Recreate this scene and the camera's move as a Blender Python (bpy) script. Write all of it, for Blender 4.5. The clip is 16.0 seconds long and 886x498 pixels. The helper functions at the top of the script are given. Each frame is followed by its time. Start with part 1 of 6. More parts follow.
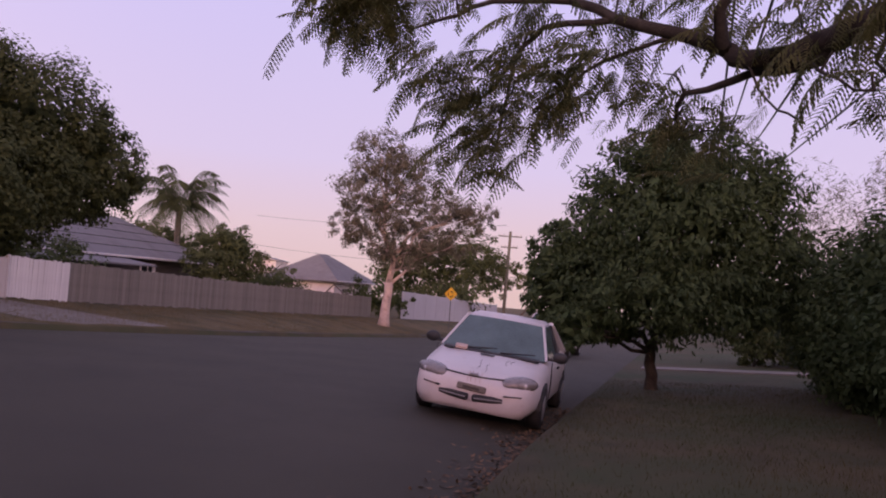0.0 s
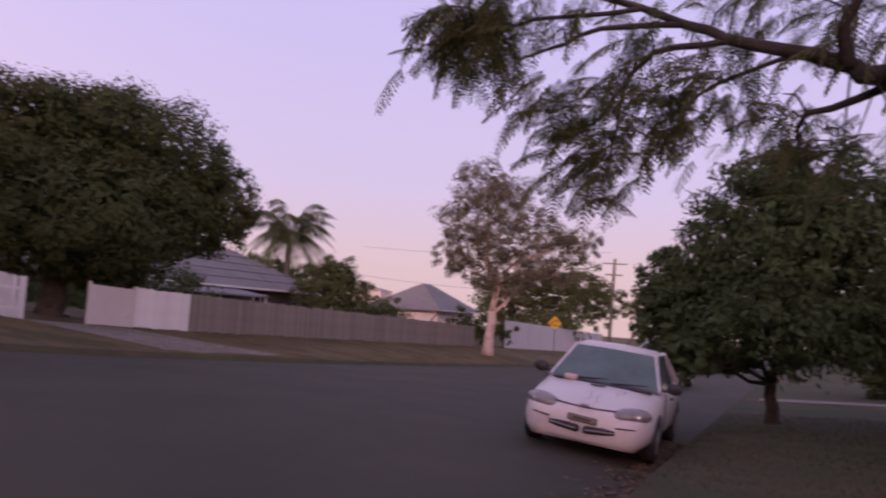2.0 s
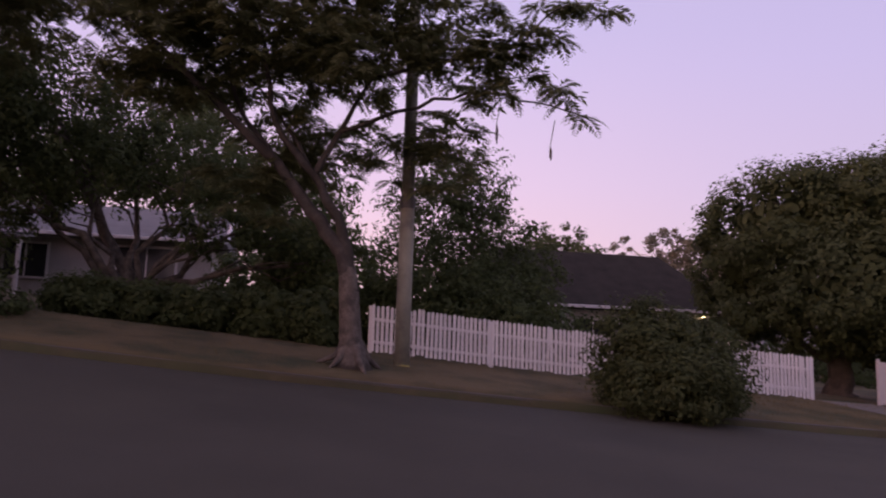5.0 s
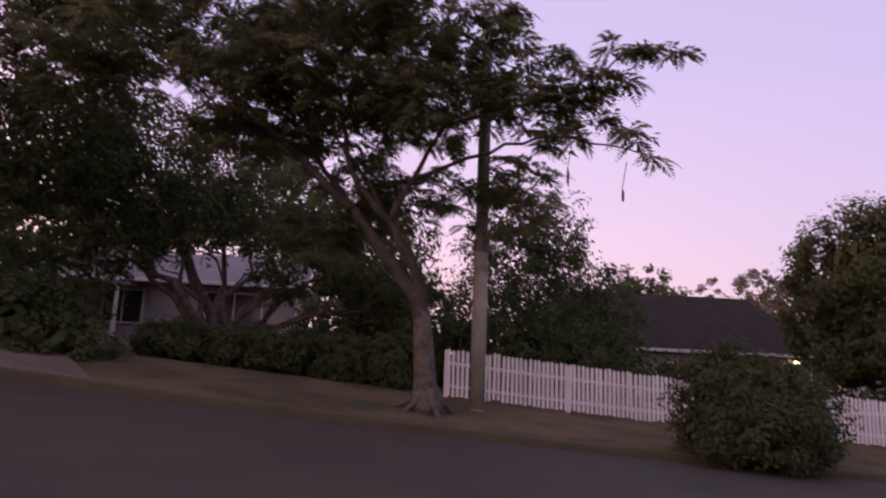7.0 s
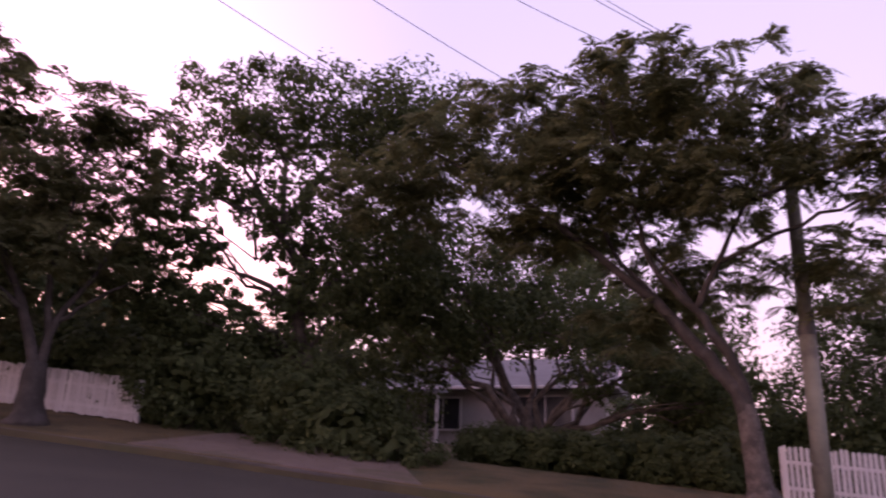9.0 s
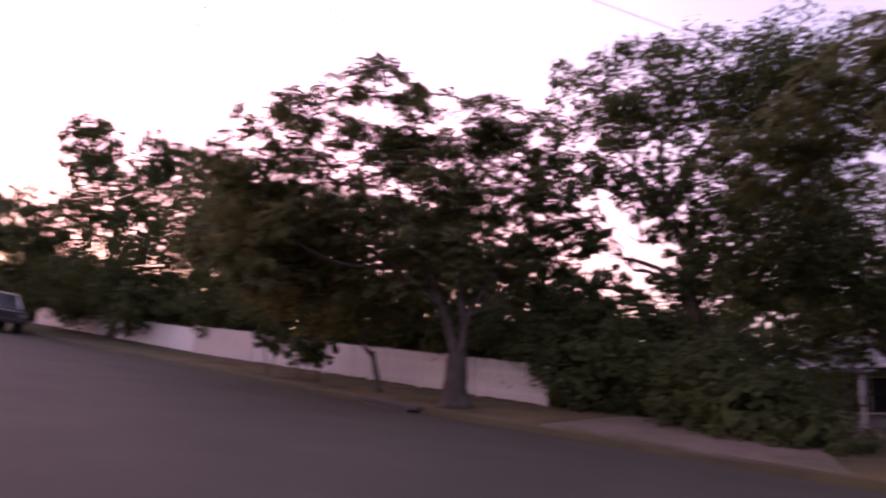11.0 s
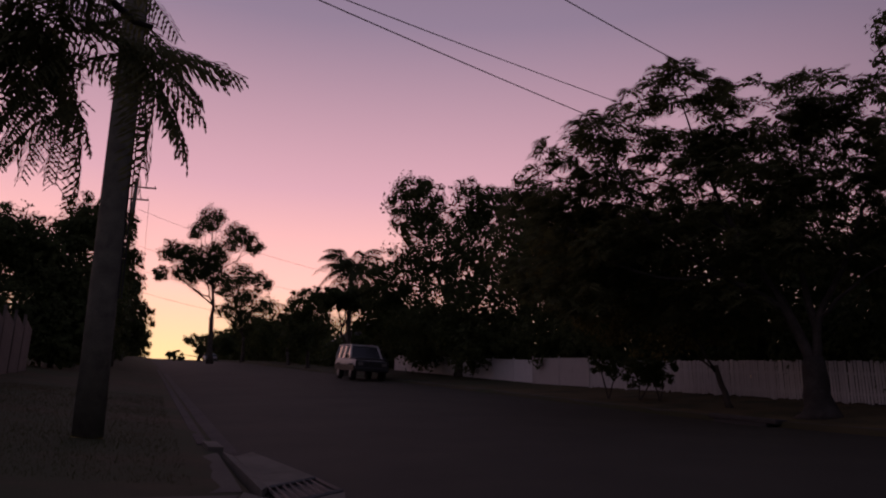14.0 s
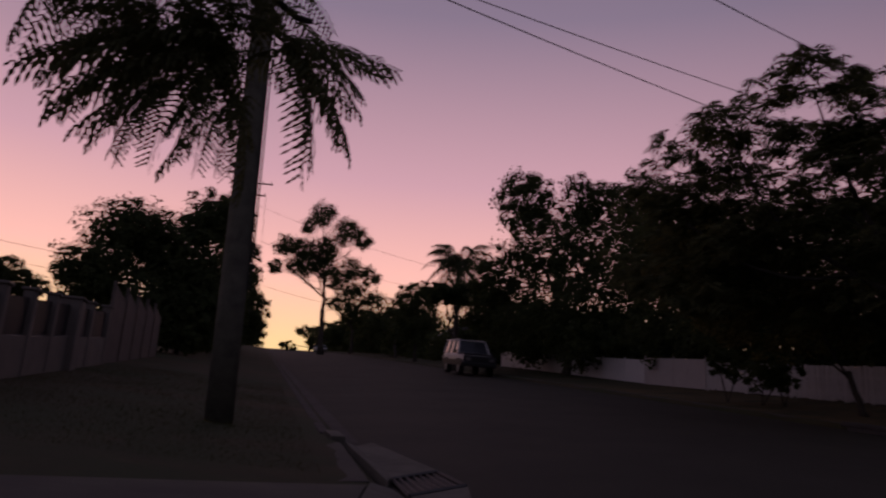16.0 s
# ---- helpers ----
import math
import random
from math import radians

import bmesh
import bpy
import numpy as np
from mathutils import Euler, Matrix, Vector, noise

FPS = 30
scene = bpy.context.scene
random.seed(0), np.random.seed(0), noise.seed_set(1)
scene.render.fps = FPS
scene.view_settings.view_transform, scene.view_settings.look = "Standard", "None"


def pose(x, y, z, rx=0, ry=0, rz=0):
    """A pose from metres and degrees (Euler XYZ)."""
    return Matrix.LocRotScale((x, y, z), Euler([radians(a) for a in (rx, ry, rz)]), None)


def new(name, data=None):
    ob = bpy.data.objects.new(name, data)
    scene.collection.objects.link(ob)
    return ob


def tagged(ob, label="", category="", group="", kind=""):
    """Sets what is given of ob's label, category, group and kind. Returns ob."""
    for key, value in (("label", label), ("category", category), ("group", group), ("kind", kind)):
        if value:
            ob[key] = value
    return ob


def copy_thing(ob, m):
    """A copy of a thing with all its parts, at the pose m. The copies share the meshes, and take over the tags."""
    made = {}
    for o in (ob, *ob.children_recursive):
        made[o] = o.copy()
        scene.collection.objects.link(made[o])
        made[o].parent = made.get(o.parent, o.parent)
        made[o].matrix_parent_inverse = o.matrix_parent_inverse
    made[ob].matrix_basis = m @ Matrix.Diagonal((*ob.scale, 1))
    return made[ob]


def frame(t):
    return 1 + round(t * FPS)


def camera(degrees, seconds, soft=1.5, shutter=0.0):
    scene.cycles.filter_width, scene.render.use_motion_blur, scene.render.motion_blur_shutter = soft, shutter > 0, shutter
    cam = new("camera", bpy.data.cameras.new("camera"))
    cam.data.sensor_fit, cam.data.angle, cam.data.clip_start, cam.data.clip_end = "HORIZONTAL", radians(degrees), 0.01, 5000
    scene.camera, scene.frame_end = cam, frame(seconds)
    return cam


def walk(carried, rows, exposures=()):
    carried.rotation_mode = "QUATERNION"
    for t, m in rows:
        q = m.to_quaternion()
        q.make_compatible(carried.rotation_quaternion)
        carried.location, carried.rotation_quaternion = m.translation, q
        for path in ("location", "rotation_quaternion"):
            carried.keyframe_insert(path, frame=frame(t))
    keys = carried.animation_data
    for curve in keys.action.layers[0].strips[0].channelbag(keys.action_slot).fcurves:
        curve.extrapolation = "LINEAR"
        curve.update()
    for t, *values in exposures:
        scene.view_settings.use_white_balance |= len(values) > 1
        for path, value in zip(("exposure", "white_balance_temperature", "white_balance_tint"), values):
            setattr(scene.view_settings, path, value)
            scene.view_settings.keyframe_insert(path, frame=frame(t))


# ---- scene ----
EYE = 1.6
cam = camera(59.3, 16.0, soft=2.0, shutter=0.5)
ROWS = [  # seconds, east, north, bearing, pitch, lean
    (0.0, 0.001, 0.002, 17.41, 3.27, 3.83),
    (0.5, -0.009, -0.000, 17.87, 3.55, 3.64),
    (1.0, -0.014, -0.009, 19.22, 4.13, 3.79),
    (1.5, -0.023, -0.023, 20.28, 4.66, 3.61),
    (2.0, -0.063, -0.037, 25.00, 4.90, 3.65),
    (2.5, -0.116, -0.064, 32.91, 4.79, 3.22),
    (3.0, -0.166, -0.056, 42.19, 5.53, 3.18),
    (3.5, -0.163, -0.062, 55.71, 6.11, 3.15),
    (4.0, -0.180, -0.102, 66.24, 6.44, 2.19),
    (4.5, -0.193, -0.151, 73.68, 7.23, 1.88),
    (4.7, -0.208, -0.177, 75.68, 7.63, 1.84),
    (6.8, -0.085, 0.033, 83.09, 10.10, 2.03),
    (7.0, -0.093, 0.017, 84.18, 11.01, 2.21),
    (7.5, -0.097, -0.023, 87.33, 13.14, 2.49),
    (8.0, -0.084, -0.027, 92.31, 15.21, 2.24),
    (8.5, -0.133, -0.024, 99.90, 16.64, 2.16),
    (8.7, -0.148, -0.021, 103.00, 17.06, 2.03),
    (10.8, -0.117, -0.023, 130.27, 15.30, 3.61),
    (11.0, -0.114, -0.028, 135.54, 14.79, 4.01),
    (11.5, -0.149, 0.035, 146.45, 13.76, 4.41),
    (12.0, -0.161, -0.014, 152.67, 13.68, 3.29),
    (12.5, -0.111, -0.031, 154.37, 14.28, 1.56),
    (13.0, -0.049, -0.051, 156.58, 14.88, 0.99),
    (13.5, -0.020, -0.036, 158.65, 15.23, 1.20),
    (14.0, 0.002, -0.031, 159.34, 15.41, 1.22),
    (14.5, 0.024, -0.039, 159.64, 15.37, 1.37),
    (15.0, 0.063, -0.061, 161.17, 15.42, 1.90),
    (15.5, 0.114, -0.092, 163.06, 15.29, 2.75),
    (16.0, 0.203, -0.167, 167.27, 14.77, 3.80),
]
walk(cam, [(t, pose(x, y, EYE, 90 + p, 0, b) @ pose(0, 0, 0, 0, 0, r)) for t, x, y, b, p, r in ROWS],
     exposures=[(0, -0.06, 6500, 12), (2.0, -0.12, 6450, 15), (3.0, -0.13, 6450, 15), (4.5, -0.2, 6550, 14), (7.5, 0.02, 6700, 18), (8.7, 0.3, 6700, 22), (10.8, 0.42, 6650, 20), (11.1, 0.42, 6700, 24),
                (11.5, 0.0, 6700, 34), (12.0, -1.36, 7800, 28), (12.5, -1.8, 7200, 22), (13.2, -2.3, 6700, 15), (14.5, -2.58, 6550, 11), (16.0, -2.78, 6450, 9)])

# ---- sky: dusk, the sun just set behind the top of the street ----
SUNSET = Vector((-math.sin(radians(179)), math.cos(radians(179)), 0.0))
world = bpy.data.worlds.new("dusk_sky")
scene.world = world
world.use_nodes = True
wn, wl = world.node_tree.nodes, world.node_tree.links
wn.clear()


def wnode(kind, **props):
    n = wn.new(kind)
    for k, v in props.items():
        if k == "operation":
            n.operation = v
        if k == "blend_type":
            n.blend_type = v
        if k == "data_type":
            n.data_type = v
    return n


def ramp_stops(node, stops):
    r = node.color_ramp
    while len(r.elements) > 1:
        r.elements.remove(r.elements[-1])
    r.elements[0].position, r.elements[0].color = stops[0][0], (*stops[0][1], 1)
    for pos, col in stops[1:]:
        r.elements.new(pos).color = (*col, 1)


tc = wnode("ShaderNodeTexCoord")
sep = wnode("ShaderNodeSeparateXYZ")
wl.new(tc.outputs["Generated"], sep.inputs[0])
high = wnode("ShaderNodeMath", operation="MAXIMUM")
wl.new(sep.outputs["Z"], high.inputs[0])
high.inputs[1].default_value = 0.0
# three sky columns: away from the sunset, beside it, over it
away, side, glow = (wnode("ShaderNodeValToRGB") for _ in range(3))
for r in (away, side, glow):
    wl.new(high.outputs[0], r.inputs[0])
ramp_stops(away, [(0.0, (0.80, 0.56, 0.55)), (0.07, (0.82, 0.61, 0.67)), (0.16, (0.75, 0.63, 0.87)), (0.35, (0.68, 0.60, 0.95)), (1.0, (0.45, 0.43, 0.72))])
ramp_stops(side, [(0.0, (1.20, 0.80, 0.78)), (0.10, (1.16, 0.78, 0.86)), (0.22, (0.98, 0.74, 0.98)), (0.40, (0.74, 0.64, 0.98)), (1.0, (0.46, 0.43, 0.72))])
ramp_stops(glow, [(0.0, (7.6, 5.1, 2.0)), (0.12, (7.6, 4.9, 2.4)), (0.21, (7.2, 3.7, 3.2)), (0.33, (4.5, 2.5, 2.95)), (0.52, (1.75, 1.3, 1.85)), (0.75, (0.72, 0.6, 0.95)), (1.0, (0.46, 0.43, 0.72))])
dot = wnode("ShaderNodeVectorMath", operation="DOT_PRODUCT")
flat = wnode("ShaderNodeVectorMath", operation="MULTIPLY")
wl.new(tc.outputs["Generated"], flat.inputs[0])
flat.inputs[1].default_value = (1, 1, 0)
nrm = wnode("ShaderNodeVectorMath", operation="NORMALIZE")
wl.new(flat.outputs[0], nrm.inputs[0])
wl.new(nrm.outputs[0], dot.inputs[0])
dot.inputs[1].default_value = SUNSET


def span(a, b):
    n = wn.new("ShaderNodeMapRange")
    n.interpolation_type = "SMOOTHSTEP"
    n.inputs["From Min"].default_value, n.inputs["From Max"].default_value = a, b
    wl.new(dot.outputs["Value"], n.inputs["Value"])
    return n


m1 = wnode("ShaderNodeMix", data_type="RGBA")
m2 = wnode("ShaderNodeMix", data_type="RGBA")
s1, s2 = span(-0.85, -0.05), span(0.30, 0.985)
wl.new(s1.outputs[0], m1.inputs[0])
wl.new(away.outputs[0], m1.inputs[6])
wl.new(side.outputs[0], m1.inputs[7])
wl.new(s2.outputs[0], m2.inputs[0])
wl.new(m1.outputs[2], m2.inputs[6])
wl.new(glow.outputs[0], m2.inputs[7])
bg = wnode("ShaderNodeBackground")
bg.inputs[1].default_value = 1.0
wl.new(m2.outputs[2], bg.inputs[0])
wo = wnode("ShaderNodeOutputWorld")
wl.new(bg.outputs[0], wo.inputs[0])

# ---- the lie of the land ----
# u: metres across the street from the eye, towards the far side; s: metres along it, uphill. x = -u, y = -s.
S_NEAR = [-400, -120, -60, -20, -11, -5, 0, 9.6, 14, 60, 200, 230, 500]
Z_NEAR = [-7, -3.1, -2.3, -1.76, -1.67, -1.62, -1.5, -0.36, 0.18, 5.8, 22.9, 24.4, 26]
S_FAR = [-400, -150, -80, -40, -25, -20.6, -14.6, -11.1, -5.7, -1.7, 1.8, 5.2, 9.1, 13.9, 16.6, 43, 112, 200, 230, 500]
Z_FAR = [-7, -4.4, -3.2, -2.42, -1.87, -1.69, -1.40, -1.22, -0.88, -0.58, -0.28, 0.05, 0.47, 0.93, 1.24, 4.5, 13, 23.2, 24.6, 26]
S_YARD = [-400, -150, -68, -38.6, -18, -14.6, -12.6, -6.9, -1.9, 12.8, 32.3, 53.3, 112, 200, 230, 500]
Z_YARD = [-7, -4, -2.43, -1.57, -0.98, -0.82, -0.72, -0.36, 0.07, 1.41, 3.6, 6.3, 13.6, 23.6, 24.8, 26]
FAR_U, YARD_U = 13.0, 16.8
LINE = np.arange(-420, 521, 1.0)


def eased(ss, zz):
    v = np.interp(LINE, ss, zz)
    k = np.exp(-np.linspace(-2, 2, 7) ** 2)
    return np.convolve(np.pad(v, 3, mode="edge"), k / k.sum(), mode="valid")


NEAR, FAR, YARD = eased(S_NEAR, Z_NEAR), eased(S_FAR, Z_FAR), eased(S_YARD, Z_YARD)


def kerb_u(s):
    """The near kerb stands a little further out down the street."""
    return float(np.interp(s, [-8, 6], [1.5, 1.1]))


def land(u, s):
    """Height of the paved or grassed surface."""
    n, f, y = (float(np.interp(s, LINE, a)) for a in (NEAR, FAR, YARD))
    ku = kerb_u(s)
    if ku <= u <= FAR_U:
        k = (u - ku) / (FAR_U - ku)
        dish = 0.10 * math.exp(-(((u - ku) / 0.8) ** 2)) if s < 2 else 0.0
        return EYE + n + (f - n) * k + 0.05 * (4 * k * (1 - k)) - dish * min(1.0, (2 - s) / 4)
    if u < ku:
        d = ku - u
        return EYE + n + 0.12 + 0.05 * min(d, 8) + 0.01 * max(d - 8, 0)
    if u <= YARD_U:
        k = (u - FAR_U) / (YARD_U - FAR_U)
        return EYE + f + 0.12 + (y - f - 0.12) * k
    d = u - YARD_U
    return EYE + y + 0.06 * min(d, 20) + 0.01 * max(d - 20, 0)


def at(u, s, dz=0.0):
    return Vector((-u, -s, land(u, s) + dz))


def by(bearing, d):
    """Across and along from a bearing off the street's lower end and a distance."""
    return d * math.sin(radians(bearing)), -d * math.cos(radians(bearing))


def up(d, elevation):
    return EYE + d * math.tan(radians(elevation))


# ---- materials ----
def material(name, base, rough=0.8, vary=0.25, scale=4.0, fine=60.0, bump=0.3, metal=0.0, per_piece=0.0, island=0.0, spec=0.4):
    m = bpy.data.materials.new(name)
    m.use_nodes = True
    nt = m.node_tree
    b = nt.nodes["Principled BSDF"]
    b.inputs["Roughness"].default_value, b.inputs["Metallic"].default_value = rough, metal
    b.inputs["Specular IOR Level"].default_value = spec
    co = nt.nodes.new("ShaderNodeTexCoord")
    big, small = nt.nodes.new("ShaderNodeTexNoise"), nt.nodes.new("ShaderNodeTexNoise")
    big.inputs["Scale"].default_value, small.inputs["Scale"].default_value = scale, fine
    big.inputs["Detail"].default_value = 5
    for n in (big, small):
        nt.links.new(co.outputs["Object"], n.inputs["Vector"])
    add = nt.nodes.new("ShaderNodeMath")
    add.operation = "MULTIPLY_ADD"
    nt.links.new(small.outputs[0], add.inputs[0])
    add.inputs[1].default_value = 0.5
    nt.links.new(big.outputs[0], add.inputs[2])
    last = add.outputs[0]
    for amount, kind in ((per_piece, "ShaderNodeObjectInfo"), (island, "ShaderNodeNewGeometry")):
        if amount:
            o = nt.nodes.new(kind)
            a2 = nt.nodes.new("ShaderNodeMath")
            a2.operation = "MULTIPLY_ADD"
            nt.links.new(o.outputs["Random"] if kind.endswith("Info") else o.outputs["Random Per Island"], a2.inputs[0])
            a2.inputs[1].default_value = amount
            nt.links.new(last, a2.inputs[2])
            last = a2.outputs[0]
    rng = nt.nodes.new("ShaderNodeMapRange")
    extra = per_piece + island
    rng.inputs["From Min"].default_value, rng.inputs["From Max"].default_value = 0.45 + extra * 0.1, 1.05 + extra * 0.9
    rng.inputs["To Min"].default_value, rng.inputs["To Max"].default_value = 1 - vary, 1 + vary
    nt.links.new(last, rng.inputs["Value"])
    mul = nt.nodes.new("ShaderNodeVectorMath")
    mul.operation = "SCALE"
    mul.inputs[0].default_value = base
    nt.links.new(rng.outputs[0], mul.inputs["Scale"])
    nt.links.new(mul.outputs[0], b.inputs["Base Color"])
    if bump:
        bp = nt.nodes.new("ShaderNodeBump")
        bp.inputs["Strength"].default_value, bp.inputs["Distance"].default_value = bump, 0.01
        nt.links.new(small.outputs[0], bp.inputs["Height"])
        nt.links.new(bp.outputs[0], b.inputs["Normal"])
    return m


def two_tone(m, other, scale, low, high):
    """Lets patches of another colour show through a material."""
    nt = m.node_tree
    b = nt.nodes["Principled BSDF"]
    src = b.inputs["Base Color"].links[0].from_socket
    co, nz = nt.nodes.new("ShaderNodeTexCoord"), nt.nodes.new("ShaderNodeTexNoise")
    nz.inputs["Scale"].default_value, nz.inputs["Detail"].default_value, nz.inputs["Roughness"].default_value = scale, 7, 0.65
    nt.links.new(co.outputs["Object"], nz.inputs["Vector"])
    r = nt.nodes.new("ShaderNodeMapRange")
    r.inputs["From Min"].default_value, r.inputs["From Max"].default_value = low, high
    nt.links.new(nz.outputs[0], r.inputs["Value"])
    mx = nt.nodes.new("ShaderNodeMix")
    mx.data_type = "RGBA"
    nt.links.new(r.outputs[0], mx.inputs[0])
    nt.links.new(src, mx.inputs[6])
    mx.inputs[7].default_value = (*other, 1)
    nt.links.new(mx.outputs[2], b.inputs["Base Color"])
    return m


def leafy(name, base, vary=0.5, through_light=0.25):
    m = material(name, base, 0.7, vary, 1.2, 20, 0, island=0.8, spec=0.16)
    nt = m.node_tree
    b = nt.nodes["Principled BSDF"]
    out = next(n for n in nt.nodes if n.type == "OUTPUT_MATERIAL")
    tr, mix = nt.nodes.new("ShaderNodeBsdfTranslucent"), nt.nodes.new("ShaderNodeMixShader")
    nt.links.new(b.inputs["Base Color"].links[0].from_socket, tr.inputs[0])
    mix.inputs[0].default_value = through_light
    nt.links.new(b.outputs[0], mix.inputs[1])
    nt.links.new(tr.outputs[0], mix.inputs[2])
    nt.links.new(mix.outputs[0], out.inputs[0])
    return m


def straw_patch(m, straw):
    """Sun-bleached grass on the far verge."""
    nt = m.node_tree
    b = nt.nodes["Principled BSDF"]
    src = b.inputs["Base Color"].links[0].from_socket
    co, sp, nz = nt.nodes.new("ShaderNodeTexCoord"), nt.nodes.new("ShaderNodeSeparateXYZ"), nt.nodes.new("ShaderNodeTexNoise")
    nz.inputs["Scale"].default_value, nz.inputs["Detail"].default_value = 0.9, 8
    nt.links.new(co.outputs["Object"], sp.inputs[0])
    nt.links.new(co.outputs["Object"], nz.inputs["Vector"])
    last = None
    for sock, lo, hi in ((sp.outputs["X"], -12.9, -13.3), (sp.outputs["Y"], -34.0, -28.0), (nz.outputs[0], 0.34, 0.56)):
        r = nt.nodes.new("ShaderNodeMapRange")
        r.inputs["From Min"].default_value, r.inputs["From Max"].default_value = lo, hi
        nt.links.new(sock, r.inputs["Value"])
        if last is not None:
            mu = nt.nodes.new("ShaderNodeMath")
            mu.operation = "MULTIPLY"
            nt.links.new(last, mu.inputs[0])
            nt.links.new(r.outputs[0], mu.inputs[1])
            last = mu.outputs[0]
        else:
            last = r.outputs[0]
    mx = nt.nodes.new("ShaderNodeMix")
    mx.data_type = "RGBA"
    nt.links.new(last, mx.inputs[0])
    nt.links.new(src, mx.inputs[6])
    mx.inputs[7].default_value = (*straw, 1)
    nt.links.new(mx.outputs[2], b.inputs["Base Color"])
    return m


ASPHALT = two_tone(material("asphalt", (0.0415, 0.037, 0.0238), 0.85, 0.3, 0.5, 90, 0.6), (0.053, 0.047, 0.033), 0.35, 0.5, 0.75)
DRY_GRASS = straw_patch(two_tone(two_tone(material("dry_grass", (0.054, 0.044, 0.018), 0.95, 0.4, 1.5, 40, 0.8), (0.032, 0.043, 0.012), 0.25, 0.42, 0.6), (0.075, 0.056, 0.028), 1.3, 0.6, 0.75), (0.108, 0.080, 0.034))
STRAW_BLADE = leafy("straw_blades", (0.15, 0.113, 0.048), 0.3, 0.25)
FENCE_TIMBER = two_tone(material("brown_fence_timber", (0.17, 0.14, 0.12), 0.9, 0.25, 2, 50, 0.3, per_piece=0.5), (0.10, 0.085, 0.075), 1.5, 0.5, 0.75)
GRASS_BLADE = two_tone(leafy("grass_blades", (0.085, 0.072, 0.026), 0.25, 0.4), (0.045, 0.066, 0.018), 0.3, 0.42, 0.58)
OLD_CONCRETE = two_tone(material("old_concrete", (0.098, 0.088, 0.07), 0.9, 0.25, 1.5, 70, 0.4), (0.075, 0.066, 0.058), 1.4, 0.45, 0.7)
CONCRETE = two_tone(material("concrete", (0.175, 0.157, 0.135), 0.9, 0.2, 1.5, 70, 0.3), (0.14, 0.122, 0.11), 1.2, 0.5, 0.75)
KERB = two_tone(material("kerb_concrete", (0.075, 0.066, 0.058), 0.9, 0.3, 2, 60, 0.5), (0.05, 0.044, 0.039), 1.6, 0.45, 0.65)
DRAIN_CONCRETE = two_tone(material("drain_concrete", (0.16, 0.146, 0.118), 0.9, 0.25, 1.5, 70, 0.4), (0.105, 0.094, 0.075), 1.8, 0.45, 0.7)
IRON = material("cast_iron", (0.13, 0.125, 0.12), 0.6, 0.3, 8, 90, 0.4, metal=0.6)
WHITE_PALING = two_tone(material("white_paling", (0.66, 0.64, 0.63), 0.7, 0.12, 3, 50, 0.2, per_piece=0.6), (0.42, 0.39, 0.36), 2.2, 0.62, 0.8)
CREAM_PANEL = two_tone(material("cream_panel", (0.50, 0.46, 0.44), 0.8, 0.1, 2, 40, 0.1, per_piece=0.4), (0.36, 0.32, 0.29), 1.4, 0.6, 0.8)
GREY_PALING = two_tone(material("grey_paling", (0.185, 0.170, 0.148), 0.9, 0.28, 3, 50, 0.4, per_piece=0.6), (0.12, 0.105, 0.10), 2, 0.55, 0.75)
STEEL_PANEL = material("steel_panel", (0.42, 0.42, 0.46), 0.5, 0.1, 1, 40, 0.05, per_piece=0.3)
# White weatherboard made dimmer: the trees' shade is in the base colour.
SHADED_BOARD = two_tone(material("shaded_weatherboard", (0.36, 0.34, 0.32), 0.8, 0.15, 1.2, 40, 0.2), (0.24, 0.22, 0.2), 1.1, 0.5, 0.75)
WHITE_WALL = two_tone(material("white_weatherboard", (0.62, 0.59, 0.58), 0.7, 0.12, 1.2, 40, 0.2), (0.4, 0.37, 0.35), 1.1, 0.55, 0.8)
RENDER_WALL = two_tone(material("rendered_wall", (0.22, 0.19, 0.165), 0.85, 0.15, 1.2, 50, 0.3), (0.14, 0.12, 0.10), 1.0, 0.5, 0.8)
GREY_ROOF = two_tone(material("grey_iron_roof", (0.175, 0.17, 0.17), 0.8, 0.15, 1.5, 30, 0.1, metal=0.0, spec=0.2), (0.14, 0.13, 0.13), 0.7, 0.5, 0.7)
DARK_ROOF = material("dark_tile_roof", (0.030, 0.026, 0.021), 0.9, 0.3, 2, 30, 0.4, spec=0.12)
DARK_WALL = material("dark_wall", (0.07, 0.06, 0.055), 0.8, 0.2, 2, 40, 0.2)
TRIM = material("white_trim", (0.6, 0.57, 0.56), 0.6, 0.1, 4, 40, 0.1)
BARK = two_tone(material("rough_bark", (0.072, 0.060, 0.047), 0.95, 0.5, 4, 30, 1.0), (0.12, 0.10, 0.08), 2.5, 0.5, 0.7)
DARK_BARK = two_tone(material("dark_bark", (0.044, 0.039, 0.034), 0.95, 0.4, 4, 35, 1.0), (0.09, 0.075, 0.066), 5, 0.5, 0.7)
PALE_BARK = two_tone(material("pale_bark", (0.46, 0.36, 0.31), 0.9, 0.3, 3, 25, 0.8), (0.24, 0.18, 0.155), 3.5, 0.55, 0.7)
GREY_BARK = two_tone(material("grey_bark", (0.125, 0.105, 0.085), 0.95, 0.5, 5, 30, 1.0), (0.06, 0.05, 0.042), 4.5, 0.45, 0.62)
# Darker copy of the grey bark; shade under the crown is in its colour.
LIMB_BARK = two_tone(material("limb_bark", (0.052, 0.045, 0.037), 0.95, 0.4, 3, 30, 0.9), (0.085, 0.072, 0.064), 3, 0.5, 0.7)
